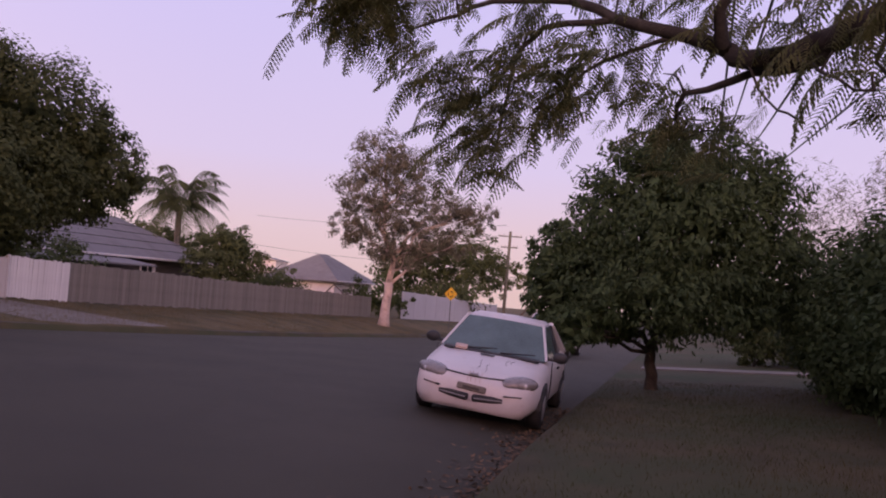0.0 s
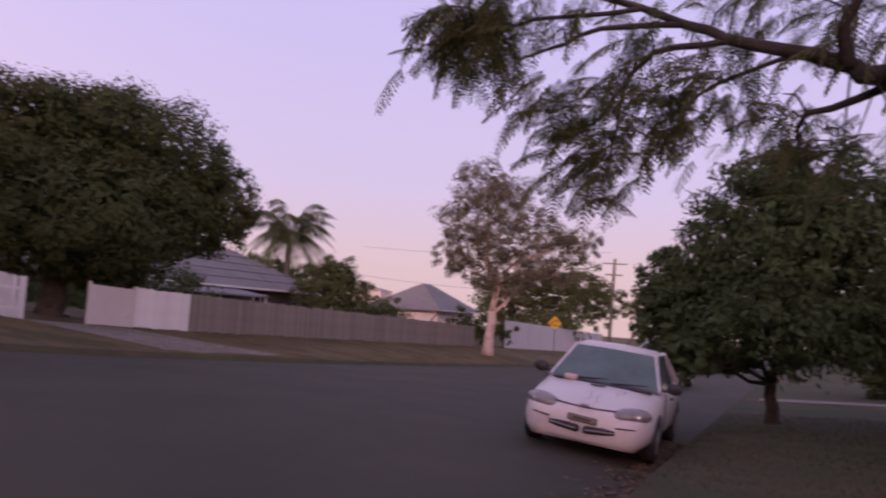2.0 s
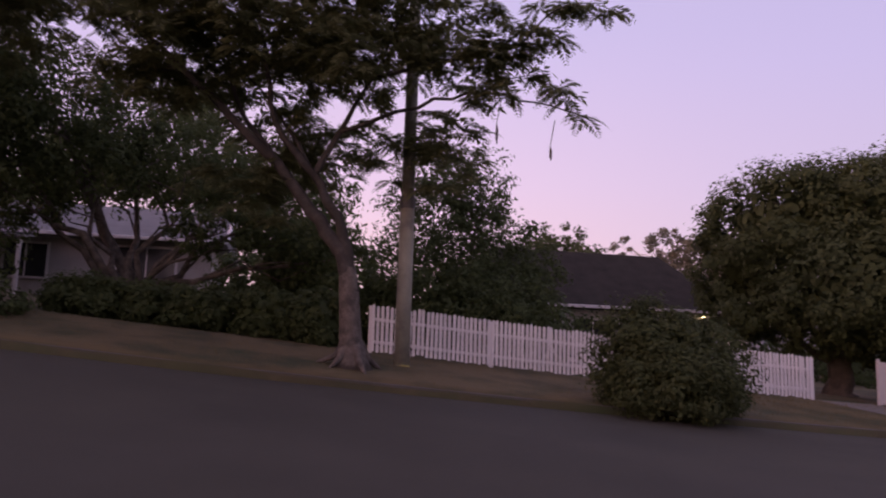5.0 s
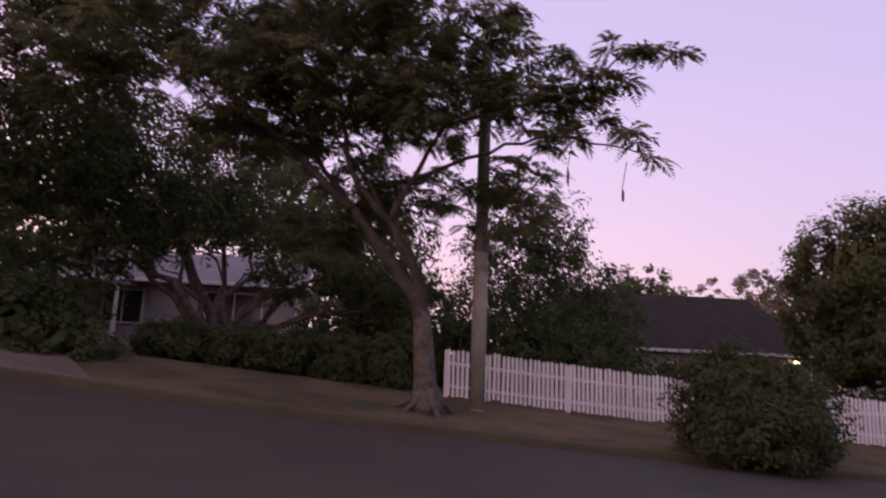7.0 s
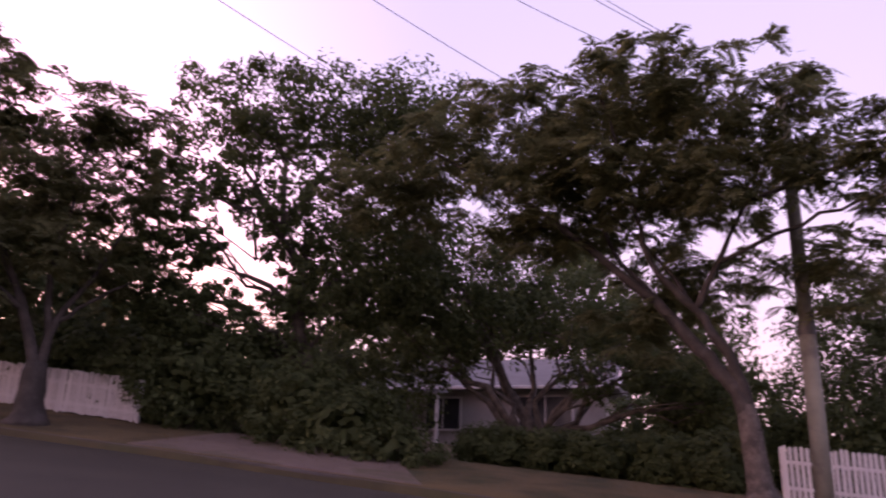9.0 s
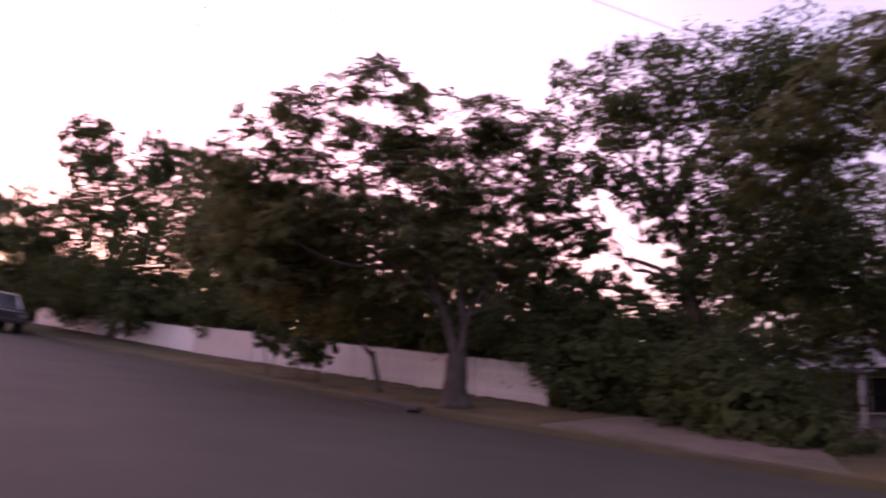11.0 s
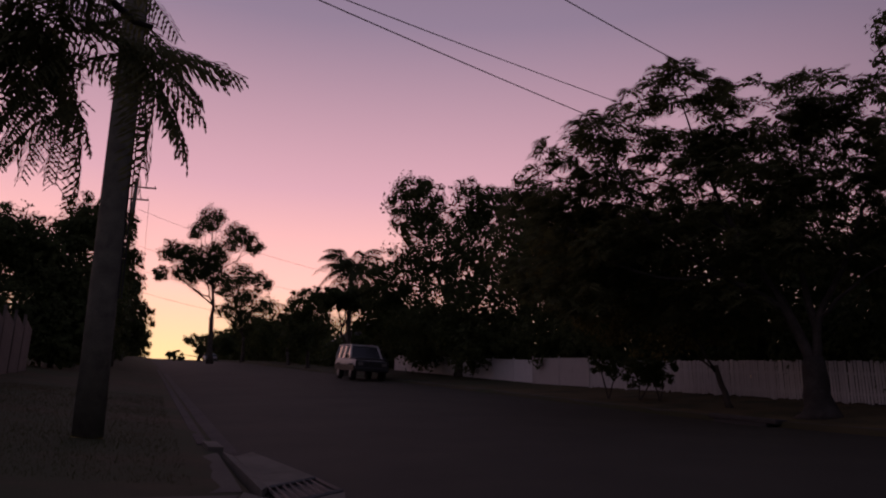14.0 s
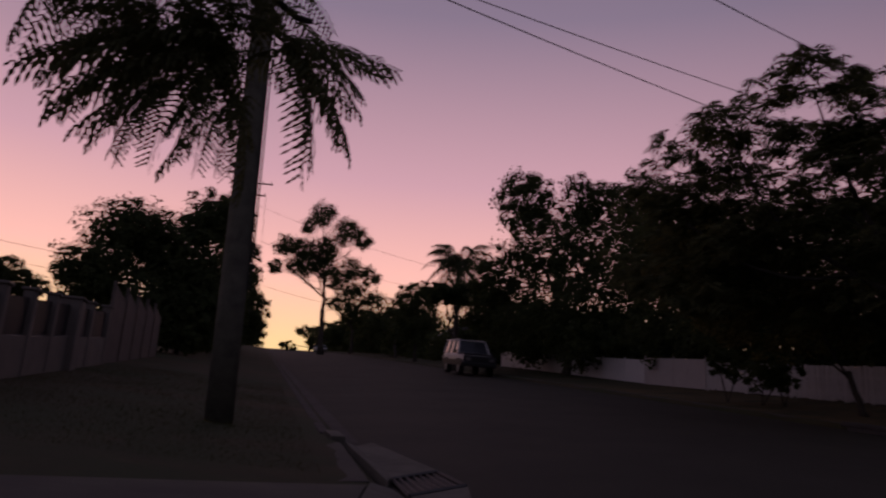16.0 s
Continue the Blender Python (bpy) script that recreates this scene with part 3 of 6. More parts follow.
tree("paperbark_tree", "tall slender gum with pale trunk and open crown", by(21.4, 41),
     [lobe(22.5, 41, 9.8, 1.6, 1.4), lobe(23.6, 41, 7.0, 1.7, 1.3), lobe(20, 41, 8.4, 1.7, 1.5), lobe(17.6, 41, 6.2, 1.6, 1.2), lobe(15.2, 41, 5.6, 1.3, 0.9), lobe(24.3, 41, 4.6, 1.2, 0.9), lobe(21, 41, 5.6, 1.6, 1.1), lobe(18.6, 41, 3.8, 1.5, 1.0), lobe(22.6, 41, 3.4, 1.5, 1.0), lobe(20.4, 41, 2.4, 1.3, 0.8), lobe(16.4, 41, 3.6, 1.2, 0.8)],
     LEAF_GUM, PALE_BARK, 3, trunk_r=0.24, fork=0.40, count=44000, size=0.145, hollow=0.3, flat=0.9, clump=0.24, slim=0.36, leaf_per=50)
tree("shade_tree", "broad dense dome-shaped dark green tree behind white fence", by(51.5, 25.5),
     [lobe(47.5, 26, 9.2, 3.0, 2.0), lobe(54, 25.5, 9.4, 2.6, 1.9), lobe(43, 26, 6.8, 1.9, 1.6), lobe(49.5, 24.5, 5.2, 2.9, 1.8), lobe(57.2, 25.5, 7.0, 1.5, 1.8), lobe(50.5, 26, 10.7, 2.8, 1.3), lobe(45, 26, 5.6, 2.0, 1.1), lobe(53.5, 25, 3.6, 2.0, 1.1), lobe(56.8, 25.2, 3.8, 1.4, 1.2), lobe(48.5, 25.5, 2.6, 1.8, 1.0)],
     LEAF_SHADE, BARK, 1, trunk_r=0.35, fork=0.32, count=100000, size=0.125, hollow=0.82, flat=0.9, clump=0.2, slim=0.62, leaf_per=90, jitter=0.16, core=0.07)
shrub("verge_bush", "large round dark green bush at the kerb", [lobe(60.6, 15.2, -0.4, 0.95, 0.95), lobe(64.2, 14.8, 0.3, 1.0, 1.1), lobe(62.6, 14.9, 0.9, 1.05, 0.75), lobe(62.5, 14.5, -1.2, 1.2, 0.7)], LEAF_SHADE, 10, 34000, 0.075, category="bush", **DENSE)
tree("garden_tree", "dark leafy garden tree behind picket fence", by(77, 23),
     [lobe(79, 22, 10.5, 1.8, 1.9), lobe(76, 22, 12, 1.3, 1.2), lobe(75, 23, 7, 1.9, 1.9), lobe(72.5, 23, 5.8, 1.2, 1.2), lobe(79, 21, 5, 1.9, 2.0), lobe(75.5, 20.5, 3.4, 2.0, 1.3)],
     LEAF_DARK, BARK, 11, trunk_r=0.14, fork=0.25, count=30000, size=0.135, **AIRY)
tree("garden_tree", "small rounded tree behind the dark roof", by(69.5, 42), [lobe(69.6, 42, 8.0, 2.0, 1.3), lobe(68.2, 42, 7.0, 1.7, 1.1), lobe(71, 42, 7.2, 1.7, 1.2), lobe(69.6, 42, 5.6, 2.4, 1.4)], LEAF_MID, BARK, 12, trunk_r=0.2, count=7000, size=0.25, **AIRY)
tree("gum_tree", "distant open gum seen over rooftops", by(60.5, 48),
     [lobe(62.2, 48, 8.3, 1.7, 1.2), lobe(59.5, 48, 8.0, 2.0, 1.4), lobe(64.8, 48, 8.2, 0.9, 0.9), lobe(61, 48, 5.6, 2.4, 1.6), lobe(58, 48, 5.6, 2.2, 2.0), lobe(56.5, 48, 3.0, 2.5, 2.0), lobe(60.2, 48, 7.0, 2.0, 1.5), lobe(57.6, 48, 7.6, 1.7, 1.3)],
     LEAF_GUM, PALE_BARK, 13, trunk_r=0.22, fork=0.4, count=14000, size=0.24, **AIRY)
CROTCH = (85.5, 14.6, 6.4)
STEM = (85.2, 14.6, 4.4)
FLAME_BOUGHS = [
    ([STEM, (85.9, 14.6, 6.9), (87.7, 14.6, 9.4), (90.3, 14.6, 12.6), (93.7, 14.6, 15.7), (98.0, 14.8, 19.2), (102.0, 15.2, 21.6), (108.0, 16.0, 24.4)], 0.175, 0.03),
    ([STEM, (85.55, 14.6, 7.0), (86.6, 14.5, 10.0), (88.3, 14.4, 12.8), (91.3, 14.2, 16.3), (92.4, 14.0, 21.5), (94.5, 14.2, 28.0)], 0.15, 0.025),
    ([(88.3, 14.4, 12.8), (86.6, 14.2, 16.0), (84.4, 14.0, 20.0), (82.0, 13.8, 25.0)], 0.075, 0.015),
    ([(86.6, 14.2, 16.0), (81.0, 13.8, 18.2), (76.0, 13.4, 19.2), (71.0, 13.0, 18.3), (68.0, 12.9, 17.2)], 0.045, 0.007),
    ([(84.4, 14.0, 20.0), (78.0, 13.5, 21.6), (73.5, 13.2, 22.6), (70.4, 13.0, 25.0), (67.0, 12.9, 25.2)], 0.045, 0.007),
    ([(90.3, 14.6, 12.6), (94.0, 14.9, 17.5), (95.5, 15.0, 22.0), (98.0, 15.0, 27.0)], 0.06, 0.015),
    ([(88.3, 14.4, 12.8), (91.5, 15.0, 17.5), (94.5, 15.2, 20.0)], 0.05, 0.012),
    ([(98.0, 14.8, 19.2), (101.0, 15.5, 18.6), (105.0, 16.2, 17.6)], 0.05, 0.012),
    ([(76.0, 13.4, 19.2), (73.5, 13.3, 20.4), (70.2, 13.2, 19.4)], 0.02, 0.005),
]
# Limbs take the darker bark, so crown shade is painted into them.
flame = tree("flame_tree", "wide spreading feathery tree on the verge with pale forked trunk", by(84.9, 14.6),
     [lobe(94, 15, 19.5, 2.2, 0.9), lobe(89, 14, 27, 2.4, 0.9), lobe(96, 15, 27, 2.4, 0.9), lobe(83, 14, 24, 1.7, 0.8), lobe(103, 16, 24, 2.3, 1.0), 
      lobe(78, 13.6, 20.8, 1.1, 0.45), lobe(74.6, 13.2, 21.6, 0.7, 0.3), lobe(72, 13.1, 20.6, 0.6, 0.18), lobe(69.6, 13, 18.9, 0.5, 0.12), lobe(68.2, 12.9, 17.4, 0.3, 0.06), lobe(75.5, 13.2, 18.6, 0.6, 0.15), lobe(72.2, 13.1, 23.4, 0.6, 0.2), lobe(70.2, 13, 25.3, 0.5, 0.12), lobe(67.8, 12.9, 25.2, 0.35, 0.07), lobe(75.5, 13.2, 24.6, 0.6, 0.2), lobe(79.8, 13.6, 28.2, 0.6, 0.3), lobe(81, 13.8, 22.5, 0.9, 0.4), lobe(88, 16, 15, 1.8, 0.7), lobe(110, 17, 21, 2.0, 1.2), lobe(80, 15, 15, 1.3, 0.8), lobe(92, 15.5, 11.5, 1.5, 0.6), lobe(86.5, 13.6, 20.5, 1.5, 0.6), lobe(91, 13.8, 22.5, 1.8, 0.7), lobe(97.5, 14.2, 22.5, 1.8, 0.7), lobe(99, 15, 19, 1.7, 0.6)],
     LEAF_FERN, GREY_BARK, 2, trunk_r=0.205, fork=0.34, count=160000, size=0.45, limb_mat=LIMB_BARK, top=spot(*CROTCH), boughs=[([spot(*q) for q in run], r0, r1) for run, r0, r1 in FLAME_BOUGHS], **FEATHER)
for k, (du, ds, ln) in enumerate(((-0.5, -0.15, 0.5), (0.1, -0.6, 0.4), (-0.35, 0.45, 0.35), (0.15, 0.6, 0.5))):
    u, sv = by(84.9, 14.6)
    n = Vector((du, ds)).normalized()
    run = [at(u + n.x * q, sv + n.y * q, h) - flame.location for q, h in ((0.12, 0.42), (0.3, 0.16), (0.3 + ln * 0.4, 0.05), (0.3 + ln * 0.8, -0.04))]
    child("root", link_mesh("root", *tube(run, [0.10, 0.07, 0.045, 0.02], 8), GREY_BARK, True), flame)
tree("yard_tree", "low multi-stemmed tree with leaning limbs before the house", by(100.5, 23),
     [lobe(104, 23, 12, 2.2, 1.4), lobe(97, 23, 12.5, 2.0, 1.2), lobe(108, 23, 10.5, 1.8, 1.4), lobe(93, 22, 11, 1.5, 1.0), lobe(100, 24, 15, 2.6, 1.2), lobe(106, 24, 16, 2.4, 1.4), lobe(111, 23, 15, 2.2, 1.6), lobe(90, 21, 9.5, 1.6, 0.9), lobe(86.5, 21, 6.8, 1.4, 0.9), lobe(94, 21, 8.4, 1.5, 0.7)],
     LEAF_DARK, GREY_BARK, 14, trunk_r=0.32, fork=0.12, leader=False, count=38000, size=0.16, **AIRY)
tree("backdrop_tree", "dense dark tree behind the weatherboard house", by(92, 42),
     [lobe(90, 42, 8, 3, 2.2), lobe(86, 40, 7, 3, 2.4), lobe(91, 40, 13, 3, 2), lobe(97, 42, 16.5, 3, 2), lobe(87, 40, 11, 2.2, 1.6), lobe(95, 44, 11, 3.5, 2.5), lobe(101, 44, 12, 4, 3), lobe(107, 42, 11, 4, 3), lobe(113, 40, 11, 4, 3)],
     LEAF_DARK, BARK, 15, trunk_r=0.25, fork=0.3, count=29000, size=0.29, core=0.03, **AIRY)
tree("tall_tree", "tall dark crown with a bright gap below", by(116, 21),
     [lobe(124.5, 21, 25, 1.6, 1.6), lobe(120, 21, 26, 1.9, 1.6), lobe(114, 21, 26, 2.3, 1.7), lobe(109, 21, 25.6, 2.3, 1.9), lobe(116, 21, 19.5, 1.9, 1.6), lobe(111, 21, 17, 2.2, 2.2), lobe(127, 21, 20.5, 1.2, 1.0), lobe(115.0, 21, 13.0, 1.4, 1.4), lobe(126.5, 20.8, 17.2, 1.1, 1.0), lobe(123, 21, 20.4, 1.3, 0.9), lobe(128.4, 21, 13.4, 1.1, 1.1), lobe(125.4, 21, 11.6, 1.2, 0.9), lobe(120, 21, 10.4, 1.3, 0.7), lobe(117.2, 21, 15.4, 0.8, 0.9), lobe(124.8, 21, 15.8, 0.8, 0.8), lobe(123.0, 21, 12.4, 0.9, 0.7), lobe(118.6, 21, 17.6, 1.0, 0.8), lobe(118.4, 21, 12.8, 0.8, 0.7)],
     LEAF_DARK, BARK, 6, trunk_r=0.24, fork=0.4, count=50000, size=0.17, **AIRY)
for i, (b, d, e, w, h) in enumerate(((87.5, 18.0, 2.2, 0.9, 0.75), (91, 18.2, 2.4, 0.9, 0.65), (95, 18.4, 2.6, 1.0, 0.6), (98.5, 18.5, 2.9, 0.9, 0.55), (102.5, 18.6, 3.2, 0.9, 0.5))):
    shrub("garden_shrub", "tangled dark shrub along the house yard", [lobe(b, d, e, w, h)], LEAF_DARK, 160 + i, 6000, 0.1, **DENSE)
for i, (b, d, e, w, h) in enumerate(((84, 25, 3.4, 1.9, 1.7), (88.5, 26, 3.4, 1.9, 1.6), (92, 27, 3.8, 1.6, 1.5), (88.5, 24, 6.6, 1.4, 1.2), (80.5, 22, 2.6, 1.6, 1.5), (76, 22, 2.4, 1.8, 1.4), (72, 24, 1.6, 2.0, 1.4), (112, 24, 5.4, 2.2, 2.0), (117, 24, 6.2, 2.2, 2.0), (121.5, 25, 7.0, 2.2, 1.9), (126, 26, 7.8, 2.2, 1.9), (110, 34, 8.0, 3.0, 2.4), (118, 35, 8.6, 3.0, 2.2), (125, 36, 9.4, 3.0, 2.2), (45, 36, -0.4, 2.6, 1.6), (51, 35, -0.2, 2.6, 1.6), (57.5, 34, 0.4, 2.6, 1.7), (62, 33, 1.0, 2.2, 1.6))):
    shrub("screen_shrub", "dense dark screening shrub between the gardens", [lobe(b, d, e, w, h)], LEAF_DARK, 170 + i, 4000, 0.165, **DENSE)
for i in range(16):
    sv = 14.5 + 3.1 * i
    p = at(18.8, sv)
    shrub("screen_shrub", "dense dark screening shrub behind the white fence", [(p.x, p.y, p.z + 2.0, 1.7, 1.9, 1.6 + 0.35 * (i % 3)), (p.x, p.y, p.z + 0.8, 1.5, 1.7, 1.0)], LEAF_DARK, 190 + i, 3600, 0.21, **DENSE)
shrub("garden_shrub", "large dark shrub at the driveway edge", [lobe(109.5, 16.8, 2.2, 1.0, 0.7), lobe(113, 17.5, 3.8, 1.3, 1.0), lobe(116, 18.4, 5.6, 1.4, 1.1)], LEAF_DARK, 17, 14000, 0.11, **DENSE)
shrub("garden_shrub", "dense dark screen of shrubs behind the driveway", [lobe(119, 21, 6.4, 1.7, 1.4), lobe(123.5, 21, 7.0, 1.7, 1.4), lobe(127, 22.5, 7.4, 1.6, 1.4), lobe(131, 24, 8.0, 1.8, 1.2)], LEAF_DARK, 18, 17000, 0.13, **DENSE)
UMBRELLA_BOUGHS = [
    ([(133.8, 6.2), (133.0, 10.0), (131.0, 14.0), (129.0, 18.5)], 0.13, 0.02),
    ([(133.8, 6.2), (135.0, 10.0), (137.5, 15.0), (139.5, 20.0), (141.0, 25.0)], 0.15, 0.02),
    ([(133.4, 9.0), (134.0, 13.0), (133.4, 18.0), (133.0, 23.0)], 0.10, 0.02),
    ([(135.0, 10.5), (139.0, 13.0), (143.5, 16.5), (146.5, 22.0)], 0.10, 0.015),
    ([(139.0, 13.0), (145.0, 13.5), (150.0, 17.0)], 0.06, 0.012),
    ([(133.0, 10.0), (130.6, 12.0), (128.2, 13.5)], 0.06, 0.012),
    ([(137.5, 15.0), (141.0, 18.0), (147.0, 19.8)], 0.05, 0.01),
]
tree("flame_tree", "umbrella-shaped feathery tree in front of white fence", by(133.7, 19.6),
     [lobe(133, 20, 23.2, 2.2, 0.7), lobe(141, 20, 26, 1.7, 0.7), lobe(146, 21, 23, 1.9, 0.7), lobe(128.8, 20, 18.5, 1.6, 0.9), lobe(138, 20, 19, 2.4, 0.8), lobe(135, 20, 14.5, 2.6, 0.8), lobe(143, 20.5, 16, 2.4, 0.9), lobe(149, 22, 17, 1.7, 0.8), lobe(130, 21, 13.5, 1.6, 0.9), lobe(139, 21, 10.8, 2.4, 0.8), lobe(147, 21.5, 12.0, 2.0, 0.9), lobe(134, 20.5, 17.5, 2.2, 0.8), lobe(146, 21, 14.5, 2.0, 0.8), lobe(138, 20, 22, 1.8, 0.7), lobe(150.5, 22, 13.5, 1.4, 0.8), lobe(150.6, 23, 20.0, 1.3, 0.7), lobe(149, 22, 23.2, 1.1, 0.6), lobe(152, 24.5, 17.0, 1.5, 1.0), lobe(153, 26, 13.5, 1.6, 1.2), lobe(148, 21.5, 20, 1.6, 0.9), lobe(146, 21, 18, 1.8, 0.9), lobe(150, 22.5, 17.6, 1.4, 0.8), lobe(131, 20.5, 20.5, 1.6, 0.8), lobe(136.5, 20.5, 20.6, 1.8, 0.8), lobe(141, 20.5, 21.6, 1.6, 0.8)],
     LEAF_FERN, LIMB_BARK, 5, trunk_r=0.30, fork=0.27, count=140000, size=0.55, limb_mat=LIMB_BARK, top=spot(133.8, 19.6, 7.2), boughs=[([spot(b, 19.8, e) for b, e in run], r0, r1) for run, r0, r1 in UMBRELLA_BOUGHS], **FEATHER)
tree("young_tree", "small tree with yellowing leaves and dark leaning stem", by(139.2, 22.2),
     [lobe(142, 22, 12.5, 1.5, 1.05), lobe(146.5, 22.5, 11, 1.4, 1.05), lobe(139.5, 22, 10.5, 1.05, 0.9), lobe(150, 23.7, 14, 1.25, 1.15), lobe(144, 22, 9.3, 1.15, 0.7), lobe(147.4, 22, 14.6, 1.2, 1.0), lobe(144.4, 21.6, 15.4, 1.1, 0.9)],
     LEAF_YELLOW, BARK, 19, trunk_r=0.08, fork=0.35, count=18000, size=0.12, **AIRY)
shrub("verge_shrub", "small dark shrub before the white fence", [lobe(145.2, 25, 6.8, 0.8, 0.62), lobe(147.3, 26, 7.2, 0.6, 0.5), lobe(143.8, 24.6, 6.6, 0.62, 0.5)], LEAF_DARK, 20, 6000, 0.12, **AIRY)
tree("gum_tree", "tall dark gum group rising behind the fence", by(158, 45),
     [lobe(161.5, 46, 18.4, 1.9, 2.2), lobe(156.8, 46, 18.4, 1.8, 2.0), lobe(153, 44, 18.2, 1.9, 2.0), lobe(158.6, 45, 14.8, 3.0, 2.2), lobe(152, 42, 14.2, 3.2, 2.4), lobe(163, 46, 12.6, 2.0, 2.4), lobe(157, 44, 10.8, 4.2, 2.2), lobe(148.5, 40, 14.6, 2.8, 2.2)],
     LEAF_DARK, BARK, 7, trunk_r=0.25, fork=0.3, count=54000, size=0.25, **AIRY)
for seed, n, lobes in ((21, 9000, [lobe(163.9, 54, 10.2, 2.0, 2.0), lobe(161.5, 52, 9.4, 2.6, 2.2)]), (22, 9000, [lobe(169.0, 70, 11.0, 2.2, 1.5), lobe(169.4, 70, 9.0, 2.2, 1.8)]),
                       (27, 7000, [lobe(166.2, 52, 11.7, 1.8, 0.8), lobe(165.0, 52, 11.4, 1.6, 0.8), lobe(167.3, 53, 11.5, 1.6, 0.8)]), (23, 8000, [lobe(170.4, 84, 10.2, 2.6, 1.5), lobe(171.6, 90, 8.8, 2.6, 1.8)]), (28, 10000, [lobe(166.2, 94, 9.4, 3.6, 2.4), lobe(163.4, 94, 9.6, 3.6, 2.4), lobe(168.4, 98, 9.0, 3.4, 2.2)]), (24, 11000, [lobe(155, 42, 8.6, 3.4, 1.6), lobe(159.5, 48, 8.6, 3.4, 1.6)]),
                       (25, 16000, [lobe(149.5, 36, 10, 3.0, 2.2), lobe(144.5, 31, 10.5, 3.0, 2.4), lobe(146, 32, 15, 3.0, 2.2), lobe(151, 36, 14.5, 2.8, 2.0)]), (26, 15000, [lobe(137, 27, 10.5, 2.6, 1.8), lobe(131.5, 27, 10, 2.2, 1.4), lobe(138.5, 28, 15.5, 2.8, 2.0), lobe(133, 27, 14.5, 2.2, 1.6)])):
    c = lobes[0]
    tree("backdrop_tree", "dark garden tree behind the street fences", (-c[0], -c[1]), lobes, LEAF_DARK, BARK, seed, trunk_r=0.16, fork=0.3, count=n, size=0.26, group="trees along the upper street", **AIRY)
GUM_CLUMPS = ((176.6, 16.5, 1.6), (177.6, 15.6, 1.1), (174.8, 15.4, 1.7), (173.5, 15.0, 1.3), (179.2, 14.0, 1.3), (179.7, 12.4, 0.9), (177.9, 13.9, 1.5), (176.2, 13.9, 1.9), (177.4, 12.8, 1.8), (175.9, 12.5, 1.5), (178.6, 12.6, 1.1))
LOW_CLUMPS = ((174.2, 12.7, 2.0), (172.8, 12.3, 1.6), (175.1, 11.6, 1.4), (173.8, 10.9, 1.9), (172.5, 10.8, 1.4), (175.1, 10.2, 1.3), (174.0, 9.6, 1.8), (172.8, 9.8, 1.6))
tree("lone_gum", "lone open-crowned gum at the top of the street", by(175.8, 105),
     [lobe(b, 105, e, w * 1.08, w * 1.08) for b, e, w in GUM_CLUMPS], LEAF_DARK, BARK, 8, trunk_r=0.33, fork=0.42, count=26000, size=0.28, hollow=0.3, flat=0.9, clump=0.4, slim=0.45, leaf_per=30, twigs=3)
tree("gum_tree", "smaller open gum behind the lone one", by(173.6, 118),
     [lobe(b, 118, e, w * 1.08, w * 1.08) for b, e, w in LOW_CLUMPS], LEAF_DARK, BARK, 9, trunk_r=0.25, fork=0.4, count=12000, size=0.36, hollow=0.1, flat=0.9, clump=0.4, slim=0.45, leaf_per=30, twigs=3)
# Hedge row added to block sky glow beneath the row of trees.
for i in range(15):
    sv = 62 + 9.5 * i
    for u in (17.2, -5.2):
        p = at(u, sv)
        shrub("hedge_shrub", "dark unclipped hedge added to block the glow under the upper street's trees", [(p.x, p.y, p.z + 1.1, 1.8, 5.2, 1.5)], LEAF_DARK, 600 + 2 * i + (u < 0), 1500, 0.42, category="hedge", hollow=0.5, flat=0.9, clump=0.3, slim=0.6, leaf_per=30)
for seed, lobes in ((30, [lobe(176.6, 150, 7.7, 3.0, 2.0), lobe(174.6, 150, 8.0, 4.0, 2.4), lobe(178.1, 150, 6.9, 1.8, 1.0)]), (31, [lobe(172.2, 120, 8.3, 4.0, 2.6), lobe(170.6, 110, 8.0, 4.0, 2.6)])):
    c = lobes[0]
    tree("hilltop_tree", "dark tree on the crest of the street", (-c[0], -c[1]), lobes, LEAF_DARK, BARK, seed, trunk_r=0.25, fork=0.3, count=5000, size=0.5, group="trees along the upper street", **AIRY)

# ---- trees on the near side, uphill ----
tree("backdrop_tree", "tall dark tree beside the power pole", by(182.6, 58),
     [lobe(182.2, 58, 11.5, 1.7, 2.6), lobe(183.6, 58, 15.2, 2.0, 2.0), lobe(181.4, 64, 9.0, 1.7, 2.4), lobe(183.4, 56, 9.5, 2.2, 3.0), lobe(180.9, 75, 7.8, 1.3, 1.6)], LEAF_DARK, BARK, 40, trunk_r=0.2, fork=0.25, count=22000, size=0.28, core=0.05, **AIRY)
tree("backdrop_tree", "broad dark tree behind the tall fence", by(188, 45),
     [lobe(190, 45, 13.4, 2.6, 1.9), lobe(187, 45, 12.0, 2.4, 2.0), lobe(192, 43, 10.4, 2.0, 1.9), lobe(184.8, 46, 14.6, 1.9, 2.2), lobe(185, 46, 9.6, 2.6, 2.6), lobe(189, 44, 8.2, 3.2, 1.8)], LEAF_DARK, BARK, 41, trunk_r=0.25, fork=0.25, count=42000, size=0.24, core=0.05, **AIRY)
tree("backdrop_tree", "low dark tree beyond the rendered wall", by(198, 60), [lobe(198, 60, 9.4, 2.6, 1.2), lobe(196, 60, 9.0, 2.0, 1.0)], LEAF_DARK, BARK, 42, trunk_r=0.2, fork=0.3, count=5000, size=0.3, **AIRY)

